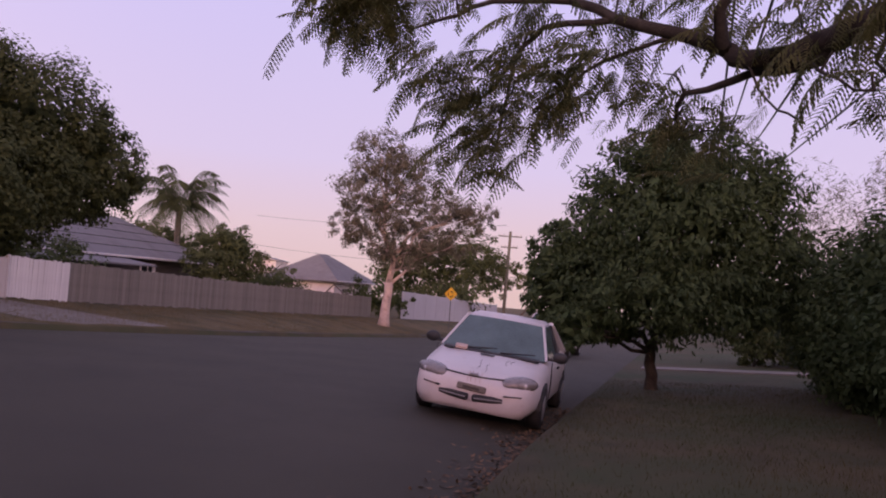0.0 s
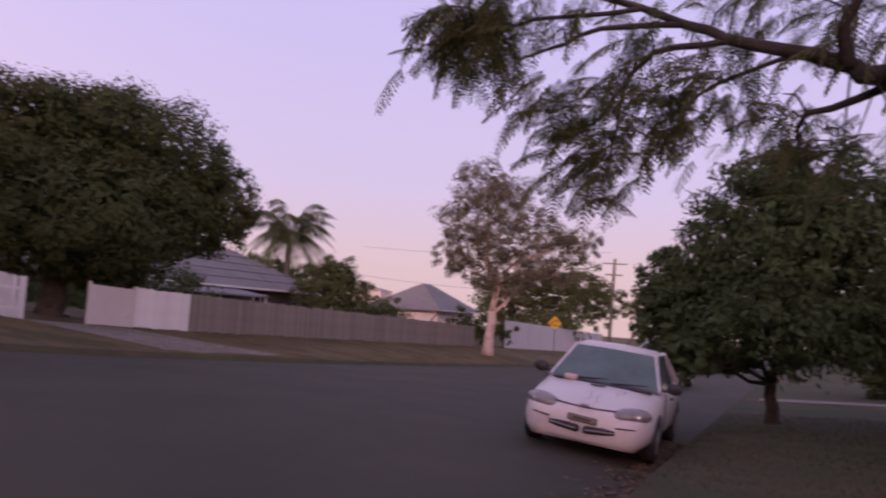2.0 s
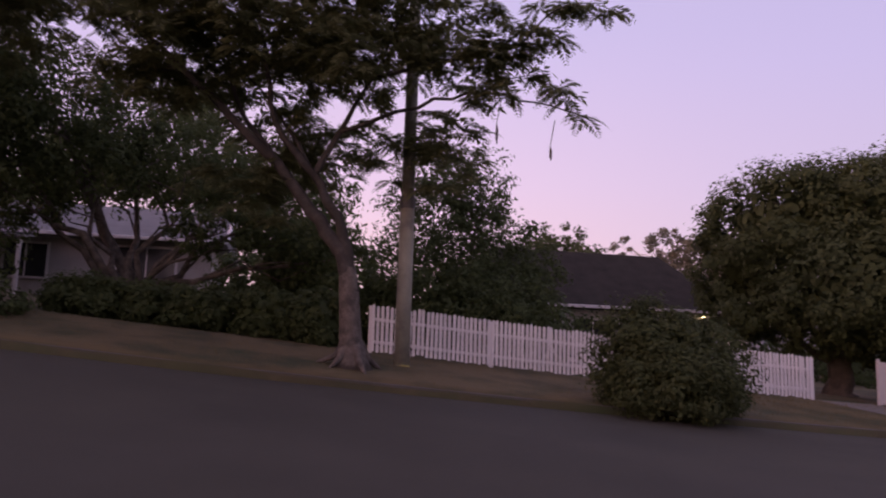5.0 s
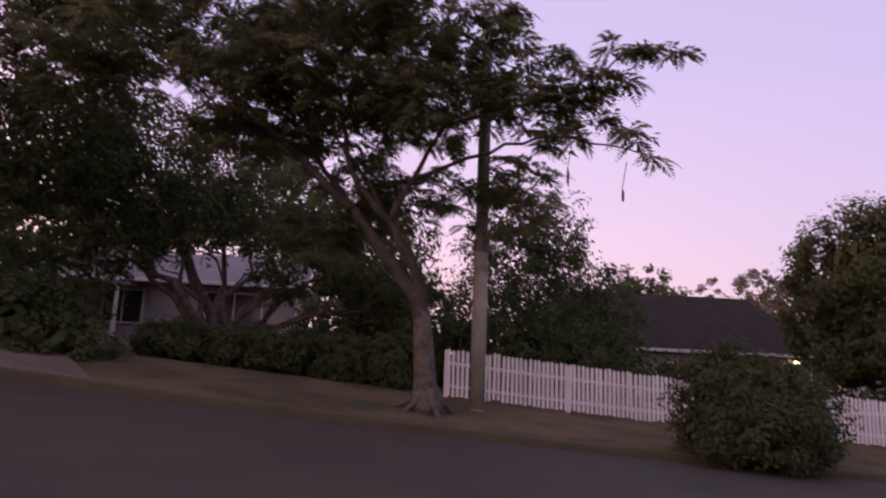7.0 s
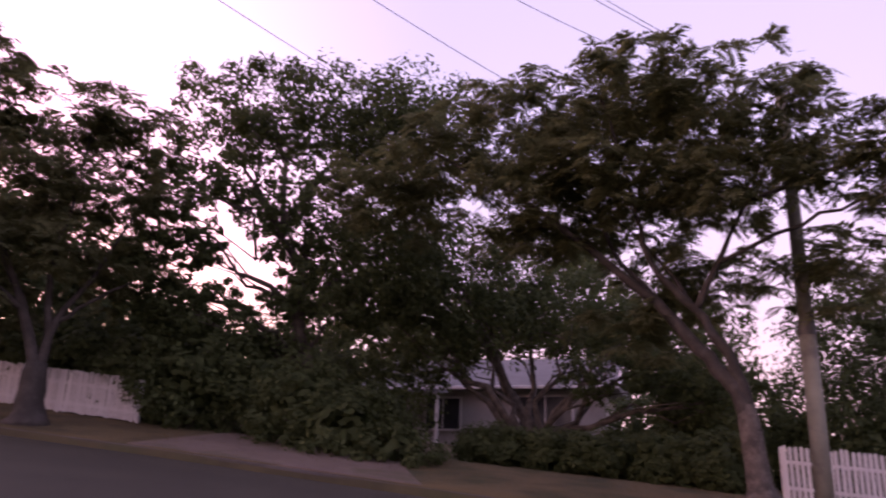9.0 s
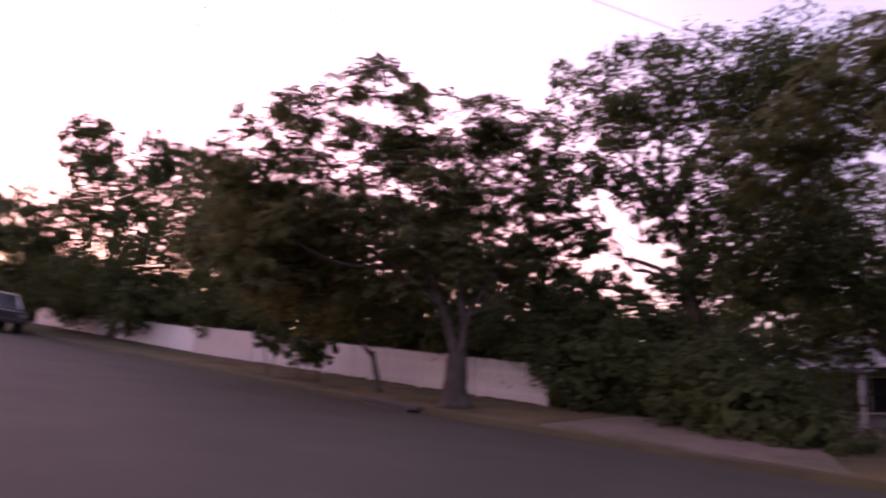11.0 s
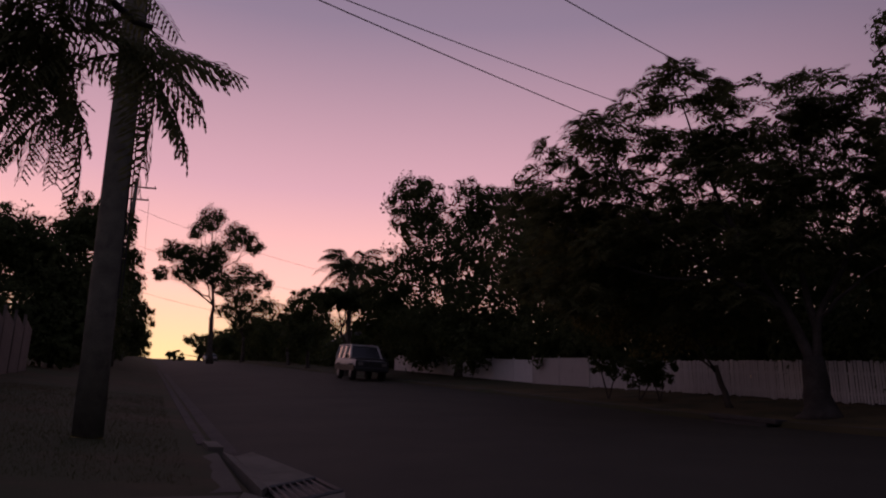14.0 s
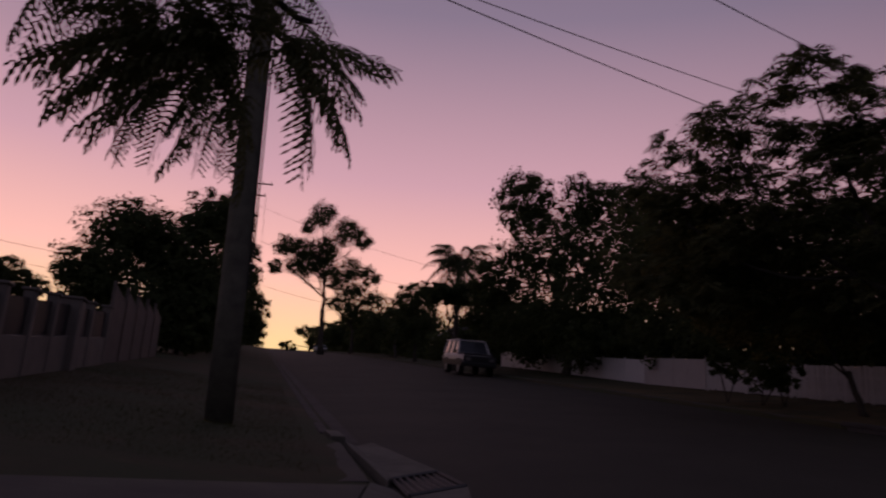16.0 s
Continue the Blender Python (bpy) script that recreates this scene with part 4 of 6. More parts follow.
# ---- trees of the lower street ----
tree("street_tree", "rounded glossy dark green street tree on the near verge", by(1.9, 15.4),
     [lobe(4.6, 15.4, 5.4, 1.2, 1.3), lobe(2.4, 15, 9.4, 1.0, 0.9), lobe(-1.5, 15.2, 8.4, 1.3, 1.2), lobe(-3.6, 15.5, 5.2, 1.3, 1.5), lobe(1.0, 14.6, 4.8, 1.5, 1.6), lobe(-5.6, 15.6, 2.6, 0.8, 1.0), lobe(7.2, 15.4, 2.0, 0.9, 1.0), lobe(9.4, 15.4, 3.0, 0.55, 0.9), lobe(8.8, 14.9, -0.2, 0.7, 0.7), lobe(6.4, 14.6, -1.0, 0.7, 0.5), lobe(9.2, 14.8, -1.6, 0.5, 0.4), lobe(7.6, 13.8, -1.9, 0.5, 0.4), lobe(1.2, 14.8, 0.8, 1.9, 0.8), lobe(4.6, 15, 1.2, 1.3, 0.9)],
     LEAF_GLOSS, BARK, 4, trunk_r=0.11, fork=0.4, count=64000, size=0.125, slim=0.36, hollow=0.55, clump=0.22, flat=0.9, droop=0.8, leaf_per=40, core=0.02)
for i, (u, s, r, h) in enumerate(((-3.95, -8.2, 1.4, 1.65), (-3.5, -10.8, 1.4, 1.65), (-3.2, -13.4, 1.35, 1.6), (-3.2, -16.2, 1.35, 1.5))):
    p = at(u, s)
    shrub("hedge_shrub", "tall dark overgrown hedge shrub beside the verge", [(p.x, p.y, p.z + h * 0.9, r, r, h), (p.x + 0.2, p.y, p.z + h * 0.4, r, r, h * 0.5)], LEAF_GLOSS, 50 + i, 15000, 0.1, category="hedge", **DENSE)
shrub("hedge_shrub", "clipped dark hedge past the path", [lobe(-4.6, 25, -1.4, 1.2, 0.9), lobe(-8, 25, -1.2, 1.6, 1.0), lobe(-6, 26, 0.8, 1.6, 1.0)], LEAF_DARK, 55, 9000, 0.12, category="hedge", **DENSE)
tree("bamboo_clump", "feathery grey-green bamboo rising over the hedge", by(-8.5, 19), [lobe(-7.4, 19, 7.4, 0.7, 1.2), lobe(-9.6, 19, 6.8, 0.9, 1.2), lobe(-11.8, 19, 7.4, 0.7, 1.3), lobe(-9, 19, 4.2, 1.6, 1.0)],
     LEAF_GUM, TIMBER, 56, trunk_r=0.03, fork=0.2, count=2600, size=0.16, slim=0.12, hollow=0.1, clump=0.35, flat=1.0, category="bamboo")
for nm, seed, n, sz, mat, lobes in (("round_tree", 60, 12000, 0.2, LEAF_MID, [lobe(33.6, 47, 1.4, 2.0, 1.7), lobe(31.6, 47, 0.8, 1.6, 1.5), lobe(32.6, 47, 2.6, 1.4, 1.1)]),
                               ("backdrop_tree", 61, 20000, 0.3, LEAF_MID, [lobe(17.6, 68, 1.8, 2.8, 2.8), lobe(20.4, 66, 1.2, 2.6, 2.6), lobe(15, 76, 1.8, 2.4, 2.8), lobe(13.4, 80, 1.4, 2.0, 2.4), lobe(17, 66, -0.2, 4, 1.8), lobe(16.6, 66, 3.0, 2.4, 2.2), lobe(14.4, 72, 2.6, 2.2, 2.2), lobe(19.4, 66, 2.4, 2.0, 2.0)]),
                               ("backdrop_tree", 62, 9000, 0.22, LEAF_DARK, [lobe(22.6, 49, -0.6, 1.5, 1.3), lobe(20.8, 50, -0.9, 1.4, 1.1), lobe(29.6, 60, -0.4, 1.8, 1.2), lobe(31, 62, -0.2, 2.0, 1.2)]),
                               ("hilltop_tree", 63, 9000, 0.5, LEAF_MID, [lobe(11.6, 120, 1.8, 2.6, 2.4), lobe(9.5, 130, 1.4, 4, 3.6), lobe(7, 130, 1.6, 4, 4), lobe(4, 120, 1.6, 5, 4), lobe(0, 110, 1.6, 6, 4)]),
                               ("backdrop_tree", 64, 9000, 0.3, LEAF_DARK, [lobe(-3, 60, 0.8, 4, 2.4), lobe(-9, 55, 1.2, 4, 2.6), lobe(-15, 50, 1.4, 5, 3)]),
                               ("backdrop_tree", 65, 7000, 0.3, LEAF_MID, [lobe(36.5, 58, 1.8, 2.6, 1.8), lobe(40, 60, 2.4, 3, 2), lobe(29, 70, -0.2, 2.4, 1.6)])):
    c = lobes[0]
    tree(nm, "rounded garden tree beyond the lower street's fences" if nm != "hilltop_tree" else "far dark trees closing the lower street", (-c[0], -c[1]), lobes, mat, BARK, seed, trunk_r=0.16, fork=0.3, count=n, size=sz, **AIRY)


def palm(label, bearing, d, top, crown, seed, fronds=22, length=2.6, r=0.14):
    """A feather palm: ringed trunk and arching fronds with hanging leaflets."""
    rng = np.random.default_rng(seed)
    u, s = by(bearing, d)
    foot = at(u, s, -0.05)
    root = thing("palm_tree", label=label, category="palm", loc=foot)
    hub = spot(bearing, d, crown) - foot
    n = 14
    child("trunk", link_mesh("trunk", *tube([hub * (i / n) for i in range(n + 1)], [r * (1.4 if i == 0 else 1 + 0.06 * (i % 2)) for i in range(n + 1)], 12), PALM_BARK, True), root)
    for i in range(fronds):
        a = 2.4 * i + rng.uniform(-0.3, 0.3)
        lift = 1.25 - 1.7 * i / fronds
        ln = length * rng.uniform(0.8, 1.1)
        out = Vector((math.cos(a), math.sin(a), 0))
        pts = [hub + out * ln * (0.08 + k * math.cos(lift - 0.9 * k * 0.6) * 0.8) + Vector((0, 0, ln * (k * math.sin(lift) * 1.5 - 1.0 * k * k))) for k in np.linspace(0, 1, 9)]
        v, f = tube(pts, [0.03, 0.027, 0.024, 0.02, 0.017, 0.014, 0.01, 0.007, 0.004], 5)
        side = out.cross(Vector((0, 0, 1)))
        for k in range(3, 48):
            q = k / 48 * 8
            j = min(int(q), 7)
            p = pts[j].lerp(pts[j + 1], q - j)
            leaf = ln * 0.2 * math.sin(math.pi * (0.12 + 0.86 * k / 48)) + 0.05
            for sgn in (-1, 1):
                d2 = (side * sgn * 0.75 + out * 0.35 + Vector((0, 0, -0.55 + rng.uniform(-0.25, 0.25)))).normalized()
                w = (pts[j + 1] - pts[j]).normalized() * 0.018
                o = len(v)
                v += [p - w, p + w, p + d2 * leaf * 0.6 + w, p + d2 * leaf + Vector((0, 0, -leaf * 0.25)), p + d2 * leaf * 0.6 - w]
                f.append((o, o + 1, o + 2, o + 3, o + 4))
        child("frond", link_mesh("frond", v, f, LEAF_PALM), root)
    return root


palm("tall feather palm with arching fronds behind the houses", 36.3, 54, 8.8, 5.0, 70, 38, 4.3, 0.2)
palm("dark feather palm rising over the street trees", 166.2, 55, 15.9, 13.5, 71, 34, 3.3, 0.18)

# ---- rows of street trees that close both sides up to the crest ----
g = np.random.default_rng(44)
for i, (u, s, r, h) in enumerate(((17, 62, 2.0, 4.6), (17.5, 88, 2.4, 5.2), (17, 94, 3.0, 5.6), (17, 110, 3.2, 6), (17, 128, 3.4, 6.2), (17, 148, 3.6, 6.5), (16.5, 170, 3.6, 6.5), (16, 192, 3.6, 6.5), (15.5, 215, 3.8, 7), (-4.5, 44, 2.0, 4.6), (-4.5, 52, 2.2, 5), (-4, 66, 2.4, 6), (-4, 82, 2.6, 6.4), (-4, 100, 2.8, 6.4), (-4, 122, 3.0, 6.4), (-4, 150, 3.2, 6.4), (-4, 182, 3.4, 6.4), (-3, 215, 3.6, 7))):
    p = at(u, s)
    tree("row_tree", "dark dense tree in the row beside the upper street", (u, s), [(p.x, p.y, p.z + h * 0.42, r, r, h * 0.4), (p.x + g.uniform(-0.8, 0.8), p.y + g.uniform(-1, 1), p.z + h * 0.72, r * 0.8, r * 0.8, h * 0.3)],
         LEAF_DARK, BARK, 400 + i, trunk_r=0.15, fork=0.2, count=2600, size=0.38 + s * 0.0015, twigs=2, group="trees along the upper street", hollow=0.4, flat=0.8, clump=0.26, slim=0.5)


# ---- poles, sign and wires ----
def power_pole(label, bearing, d, height, r, arm_at=None, arm=2.2, lean=0.0, turn=0.0, band=None, lower=None, sleeve=None):
    u, s = by(bearing, d)
    foot = at(u, s, -0.1)
    root = thing("power_pole", label=label, category="power pole", loc=foot)
    top = Vector((lean, 0, height + 0.1))
    child("pole", link_mesh("pole", *tube([top * k for k in (0, 0.25, 0.5, 0.75, 1)], [r, r * 0.95, r * 0.9, r * 0.85, r * 0.8], 16), lower or TIMBER, True), root)
    if band:
        child("collar", link_mesh("collar", *tube([top * ((band - 0.12) / height), top * ((band + 0.12) / height)], [r * 1.08] * 2, 16), IRON), root, "dark steel collar")
    if sleeve:
        child("lower_section", link_mesh("lower_section", *tube([top * 0, top * (sleeve / height)], [r * 1.06, r * 1.0], 16), PALE_TIMBER, True), root, "paler lower length")
    for k, z in enumerate(arm_at or ()):
        bm = boxed(arm * (1 if k == 0 else 0.7), 0.09, 0.11, 0.01)
        part("crossarm", bm, TIMBER, root, m=pose(top.x * z / height, 0, z, 0, 0, turn))
        for x in (-0.46, -0.24, 0.24, 0.46):
            w = Matrix.Rotation(radians(turn), 4, "Z") @ Vector((x * arm * (1 if k == 0 else 0.7), 0, 0.06))
            v, f = tube([(0, 0, 0), (0, 0, 0.05), (0, 0, 0.10), (0, 0, 0.15)], [0.015, 0.04, 0.028, 0.035], 8)
            child("insulator", link_mesh("insulator", v, f, CREAM_PANEL), root, m=pose(w.x + top.x * z / height, w.y, z + w.z))
    return root


power_pole("straight weathered grey timber power pole beside the picket fence", 81.3, 15.6, 8.0, 0.145, band=3.3, sleeve=3.2)
power_pole("distant timber power pole with crossarms", 12.7, 78, 9.2, 0.17, (8.8, 7.7), 2.4, lean=0.25, turn=20)
power_pole("tall timber power pole with crossarm up the street", 182.2, 62, 14.6, 0.2, (14.0, 13.0), 3.0, lean=-0.15, turn=-8)
power_pole("far timber pole with crossarm near the hilltop", 181.6, 95, 13.2, 0.2, (12.6,), 2.6, turn=-8)
near_pole = power_pole("thick weathered timber power pole on the near verge", 183.0, 13, 8.2, 0.225, lean=0.2, band=None)
for k, dx in enumerate((0.19, 0.235)):
    child("cable", link_mesh("cable", *tube([(0.053 - dx - 0.03, 0.06, 2.2), (0.198 - dx + 0.01, 0.06, 8.2)], [0.013, 0.013], 6), WIRE), near_pole)
child("bracket", link_mesh("bracket", *tube([(0.07, 0.05, 6.9), (-0.12, 0.06, 6.9)], [0.02, 0.02], 6), IRON), near_pole)


def wire(label, a, b, sag, r=0.012):
    v, f = tube(bend(a, b, -sag, 14), [r] * 14, 5)
    thing("overhead_wire", mesh=link_mesh("overhead_wire", v, f, WIRE), label=label, category="wire", group="overhead wires")


def wire_through(label, a, b, more=0.8, past=0.25, sag=0.1, r=0.01):
    p, q = spot(*a), spot(*b)
    wire(label, p + (p - q) * more, q + (q - p) * past, sag, r)


for a, b, r in (((-11.8, 9, 15.8), (-4.3, 30, 9.1), 0.016), ((-7.2, 9, 16.8), (-4.2, 22, 11.8), 0.018), ((-3.6, 9, 16.6), (-2.3, 20, 11.8), 0.012), ((-2.4, 8, 21.0), (-1.8, 12, 12.2), 0.014)):
    wire_through("dark slack service wire crossing below the branches", a, b, 0.6, 0.15, 0.05, r)
for a, b, r in (((165.1, 14, 31.3), (148.9, 20, 25.3), 0.013), ((162.4, 14, 31.5), (146.5, 20, 26.0), 0.011), ((147.5, 14, 31.9), (140.5, 18, 27.7), 0.012), ((123.3, 14, 32.3), (114.4, 17, 28.8), 0.009), ((111.7, 14, 34.1), (102.9, 16, 30.0), 0.009), ((100.2, 14, 34.7), (94.1, 15.5, 31.9), 0.008), ((94.3, 14, 34.6), (82.9, 15.4, 27.6), 0.008), ((93.4, 14, 34.5), (82.4, 15.5, 27.4), 0.008)):
    wire_through("thin dark wire slung across the street", a, b, 0.9, 0.15, 0.06, r)
pole_top = spot(182.2, 62, 17.3)
for dx in (-1.2, 0.4, 1.2):
    wire("thin power line running up the street", pole_top + Vector((dx, 0, -0.1)), spot(181.6, 95, 13.0) + Vector((dx, 0, 0)), 0.8, 0.014)
for el, b2, e2 in ((16.6, 167.0, 13.2), (14.2, 168.0, 11.6), (12.6, 169.0, 10.6), (11.2, 171.5, 9.8)):
    wire("thin power line branching across the upper street", spot(181.8, 64, el), spot(b2, 70, e2), 0.4, 0.012)
for e1, e2, d in ((12.0, 11.2, 60), (11.0, 10.0, 60), (9.5, 9.9, 60)):
    wire("thin power line beyond the rendered wall", spot(203, d, e1), spot(190, d, e2), 0.3, 0.014)
for e1, e2 in ((4.7, 5.0), (2.6, 2.0)):
    wire("thin power line over the lower street", spot(31, 90, e1), spot(12.8, 78, e2 + 0.3), 0.5, 0.015)


def road_sign(bearing, d, el):
    u, s = by(bearing, d)
    foot = at(u, s)
    root = thing("road_sign", label="yellow diamond warning sign on a thin post", category="sign", loc=foot)
    h = up(d, el) - foot.z
    child("post", link_mesh("post", *tube([(0, 0, -0.1), (0, 0, h + 0.4)], [0.03, 0.03], 8), IRON), root)
    part("panel", boxed(0.62, 0.02, 0.62, 0.02), SIGN_YELLOW, root, "yellow diamond panel", pose(0, 0.04 * -1, h, 0, 45, 0))
    g = child("symbol", link_mesh("symbol", *merge([tube([Vector((0.17 * math.cos(a + 0.3), -0.055, 0.17 * math.sin(a + 0.3))) for a in np.linspace(k * 2.09, k * 2.09 + 1.4, 6)], [0.03, 0.03, 0.03, 0.03, 0.05, 0.005], 4) for k in range(3)]), BLACK_PLASTIC), root, "black circling arrows", pose(0, 0, h))


road_sign(16.6, 50, 0.0)


# ---- fences ----
def picket_mesh(w, h, t, pointed):
    z1 = h - (0.04 if pointed else 0.0)
    prof = [(-w / 2, 0), (w / 2, 0), (w / 2, z1), (0, h), (-w / 2, z1)] if pointed else [(-w / 2, 0), (w / 2, 0), (w / 2, h), (-w / 2, h)]
    n = len(prof)
    v = [(-t / 2, y, z) for y, z in prof] + [(t / 2, y, z) for y, z in prof]
    return v, [tuple(range(n)), tuple(range(2 * n - 1, n - 1, -1))] + [(i, n + i, n + (i + 1) % n, (i + 1) % n) for i in range(n)]


def paling_fence(name, label, u, s0, s1, height, step, width, mat, pointed=False, rails=True, seed=0, uneven=0.015, post_every=2.4):
    rng = np.random.default_rng(seed)
    mid = at(u, (s0 + s1) / 2)
    root = thing(name, label=label, category="fence", loc=mid, group="street fences")
    me = link_mesh("picket", *picket_mesh(width, height, 0.02, pointed), mat)
    n = int(abs(s1 - s0) / step)
    for i in range(n):
        s = s0 + (s1 - s0) * (i + 0.5) / n
        p = at(u, s, 0.04 + rng.normal(0, uneven)) - mid
        child("picket", me, root, m=pose(*p, rng.normal(0, 0.5), 0, rng.normal(0, 1.2)))
    m = max(1, round(abs(s1 - s0) / post_every))
    for i in range(m + 1):
        p = at(u + 0.06, s0 + (s1 - s0) * i / m) - mid
        part("post", boxed(0.09, 0.09, height + 0.2, 0.008, (0, 0, height / 2 - 0.1)), mat, root, m=pose(*p))
        if rails and i < m:
            q = at(u + 0.06, s0 + (s1 - s0) * (i + 1) / m) - mid
            for k in (0.24, 0.72):
                a, b = p + Vector((0.015, 0, height * k)), q + Vector((0.015, 0, height * k))
                child("rail", link_mesh("rail", *tube([a, b], [0.035, 0.035], 4), mat), root)
    return root


def panel_fence(name, label, u, s0, s1, height, step, mat, seed=0, u1=None):
    """Sheet panels between posts, each stepped with the land."""
    rng = np.random.default_rng(seed)
    mid = at(u, (s0 + s1) / 2)
    root = thing(name, label=label, category="fence", loc=mid, group="street fences")
    n = max(1, round(abs(s1 - s0) / step))
    ln = abs(s1 - s0) / n
    for i in range(n):
        k = (i + 0.5) / n
        s = s0 + (s1 - s0) * k
        uu = u + ((u1 if u1 is not None else u) - u) * k
        a, b = at(uu, s - ln / 2), at(uu, s + ln / 2)
        v, t = [], 0.025
        for x in (-t, t):
            v += [(a.x + x, a.y - 0.01, a.z + 0.03), (b.x + x, b.y + 0.01, b.z + 0.03), (b.x + x, b.y + 0.01, b.z + height), (a.x + x, a.y - 0.01, a.z + height)]
        v = [Vector(q) - mid for q in v]
        child("panel", link_mesh("panel", v, [(0, 1, 2, 3), (7, 6, 5, 4), (0, 4, 5, 1), (1, 5, 6, 2), (2, 6, 7, 3), (3, 7, 4, 0)], mat), root)
        for q in ((a, b) if i == n - 1 else (a,)):
            part("post", boxed(0.08, 0.06, height + 0.15, 0.006, (0, 0, height / 2)), mat, root, m=pose(*(q - mid)))
    return root


paling_fence("picket_fence", "white painted timber picket fence with gaps between pickets", YARD_U, -1.9, -12.6, 1.0, 0.098, 0.066, WHITE_PALING, True, seed=1)
paling_fence("picket_fence", "white timber picket fence with small gaps, dim under trees", YARD_U, 12.8, 27.5, 1.06, 0.098, 0.07, WHITE_PALING, False, seed=2)
panel_fence("panel_fence", "white solid fence panels rising with the street", YARD_U, 27.5, 32.4, 1.2, 2.4, CREAM_PANEL, 3)
panel_fence("panel_fence", "long pale solid fence along the upper street", YARD_U + 0.2, 32.4, 54.5, 1.1, 2.4, WHITE_PALING, 4)
panel_fence("gate_panel", "plain cream fence panel beside the driveway", YARD_U - 0.05, -14.4, -15.9, 1.06, 1.5, CREAM_PANEL, 5)
paling_fence("picket_fence", "white close-boarded paling fence at the driveway", YARD_U, -15.95, -18.1, 1.09, 0.102, 0.096, WHITE_PALING, False, seed=6)
paling_fence("timber_fence", "long weathered grey timber paling fence", YARD_U + 0.1, -18.2, -41, 1.12, 0.152, 0.146, GREY_PALING, False, False, seed=7, uneven=0.02)
panel_fence("steel_fence", "pale grey steel sheet fence panels", 16.9, -46, -72, 1.75, 2.4, STEEL_PANEL, 8)


# ---- houses ----
def window(parent, x, y, z, w, h, lit=False):
    """A window on the wall that faces +x."""
    root = child("window", None, parent, m=pose(x, y, z))
    bm = bmesh.new()
    for dy in (-w / 2, w / 2):
        box(bm, 0.02, dy, 0, 0.07, 0.07, h + 0.07)
    for dz in (-h / 2, h / 2):
        box(bm, 0.02, 0, dz, 0.068, w, 0.07)
    box(bm, 0.015, 0, 0, 0.05, 0.04, h)
    part("frame", bm, TRIM, root)
    part("pane", boxed(0.02, w - 0.07, h - 0.07), WINDOW_DARK, root)


def house(label, u, s0, s1, depth, floor, eave, ridge, wall_mat, roof_mat, windows=(), hip=True, over=0.5, verandah=None, sheets=0, hip_in=None):
    """Walls, a hipped or gabled roof with eaves, gutter and windows; it faces the street."""
    s_mid, ln = (s0 + s1) / 2, abs(s1 - s0)
    side = 1 if u > 0 else -1
    root = thing("house", label=label, category="house", loc=(-u, -s_mid, floor))
    he, hr = eave - floor, ridge - floor
    part("wall", boxed(depth, ln, he + 0.6, 0, (-side * depth / 2, 0, he / 2 - 0.3)), wall_mat, root)
    o, inset = over, depth / 2 if hip else 0.0
    x0, x1 = side * o, -side * (depth + o)
    xm = -side * depth / 2
    y0, y1 = -ln / 2 - o, ln / 2 + o
    inset = min(inset + o, ln / 2 + o - 0.4) if hip else 0.0
    inset = hip_in or inset
    v = [(x0, y0, he), (x0, y1, he), (x1, y1, he), (x1, y0, he), (xm, y0 + inset, hr), (xm, y1 - inset, hr)]
    v += [(x, y, z - 0.12) for x, y, z in v[:4]]
    f = [(0, 1, 5, 4), (2, 3, 4, 5), (1, 2, 5), (3, 0, 4), (6, 9, 8, 7), (0, 6, 7, 1), (1, 7, 8, 2), (2, 8, 9, 3), (3, 9, 6, 0)]
    roof = child("roof", link_mesh("roof", v, f, roof_mat), root)
    part("gutter", boxed(0.10, ln + 2 * o, 0.11, 0.01), TRIM, roof, "pale gutter", pose(x0 + side * 0.05, 0, he - 0.04))
    if not hip:
        for yy in (y0, y1):
            child("barge_board", link_mesh("barge_board", *tube([(x0, yy, he), (xm, yy, hr), (x1, yy, he)], [0.08] * 3, 4), TRIM), roof)
    for k in range(1, sheets):
        q = k / sheets
        a, b = Vector(v[0]).lerp(Vector(v[4]), q), Vector(v[1]).lerp(Vector(v[5]), q)
        child("roof_lap", link_mesh("roof_lap", *tube([a + Vector((0, 0, 0.02)), b + Vector((0, 0, 0.02))], [0.014] * 2, 4), DARK_ROOF), roof)
    for y, z, w, h in windows:
        window(root, side * 0.03, y, z, w, h)
    if verandah:
        va, vb, vd, drop = verandah
        vv = [(side * o * 0.5, va, he - 0.1), (side * o * 0.5, vb, he - 0.1), (side * vd, vb, he - drop), (side * vd, va, he - drop)]
        vv += [(x, y, z - 0.08) for x, y, z in vv]
        child("verandah_roof", link_mesh("verandah_roof", vv, [(0, 1, 2, 3), (7, 6, 5, 4), (3, 2, 6, 7), (0, 3, 7, 4), (1, 5, 6, 2)], roof_mat), root)
        for q in np.linspace(va + 0.1, vb - 0.1, 3):
            part("verandah_post", boxed(0.11, 0.11, he - drop + 0.6, 0.01, (0, 0, (he - drop) / 2 - 0.3)), TRIM, root, m=pose(side * (vd - 0.15), q, 0))
    return root


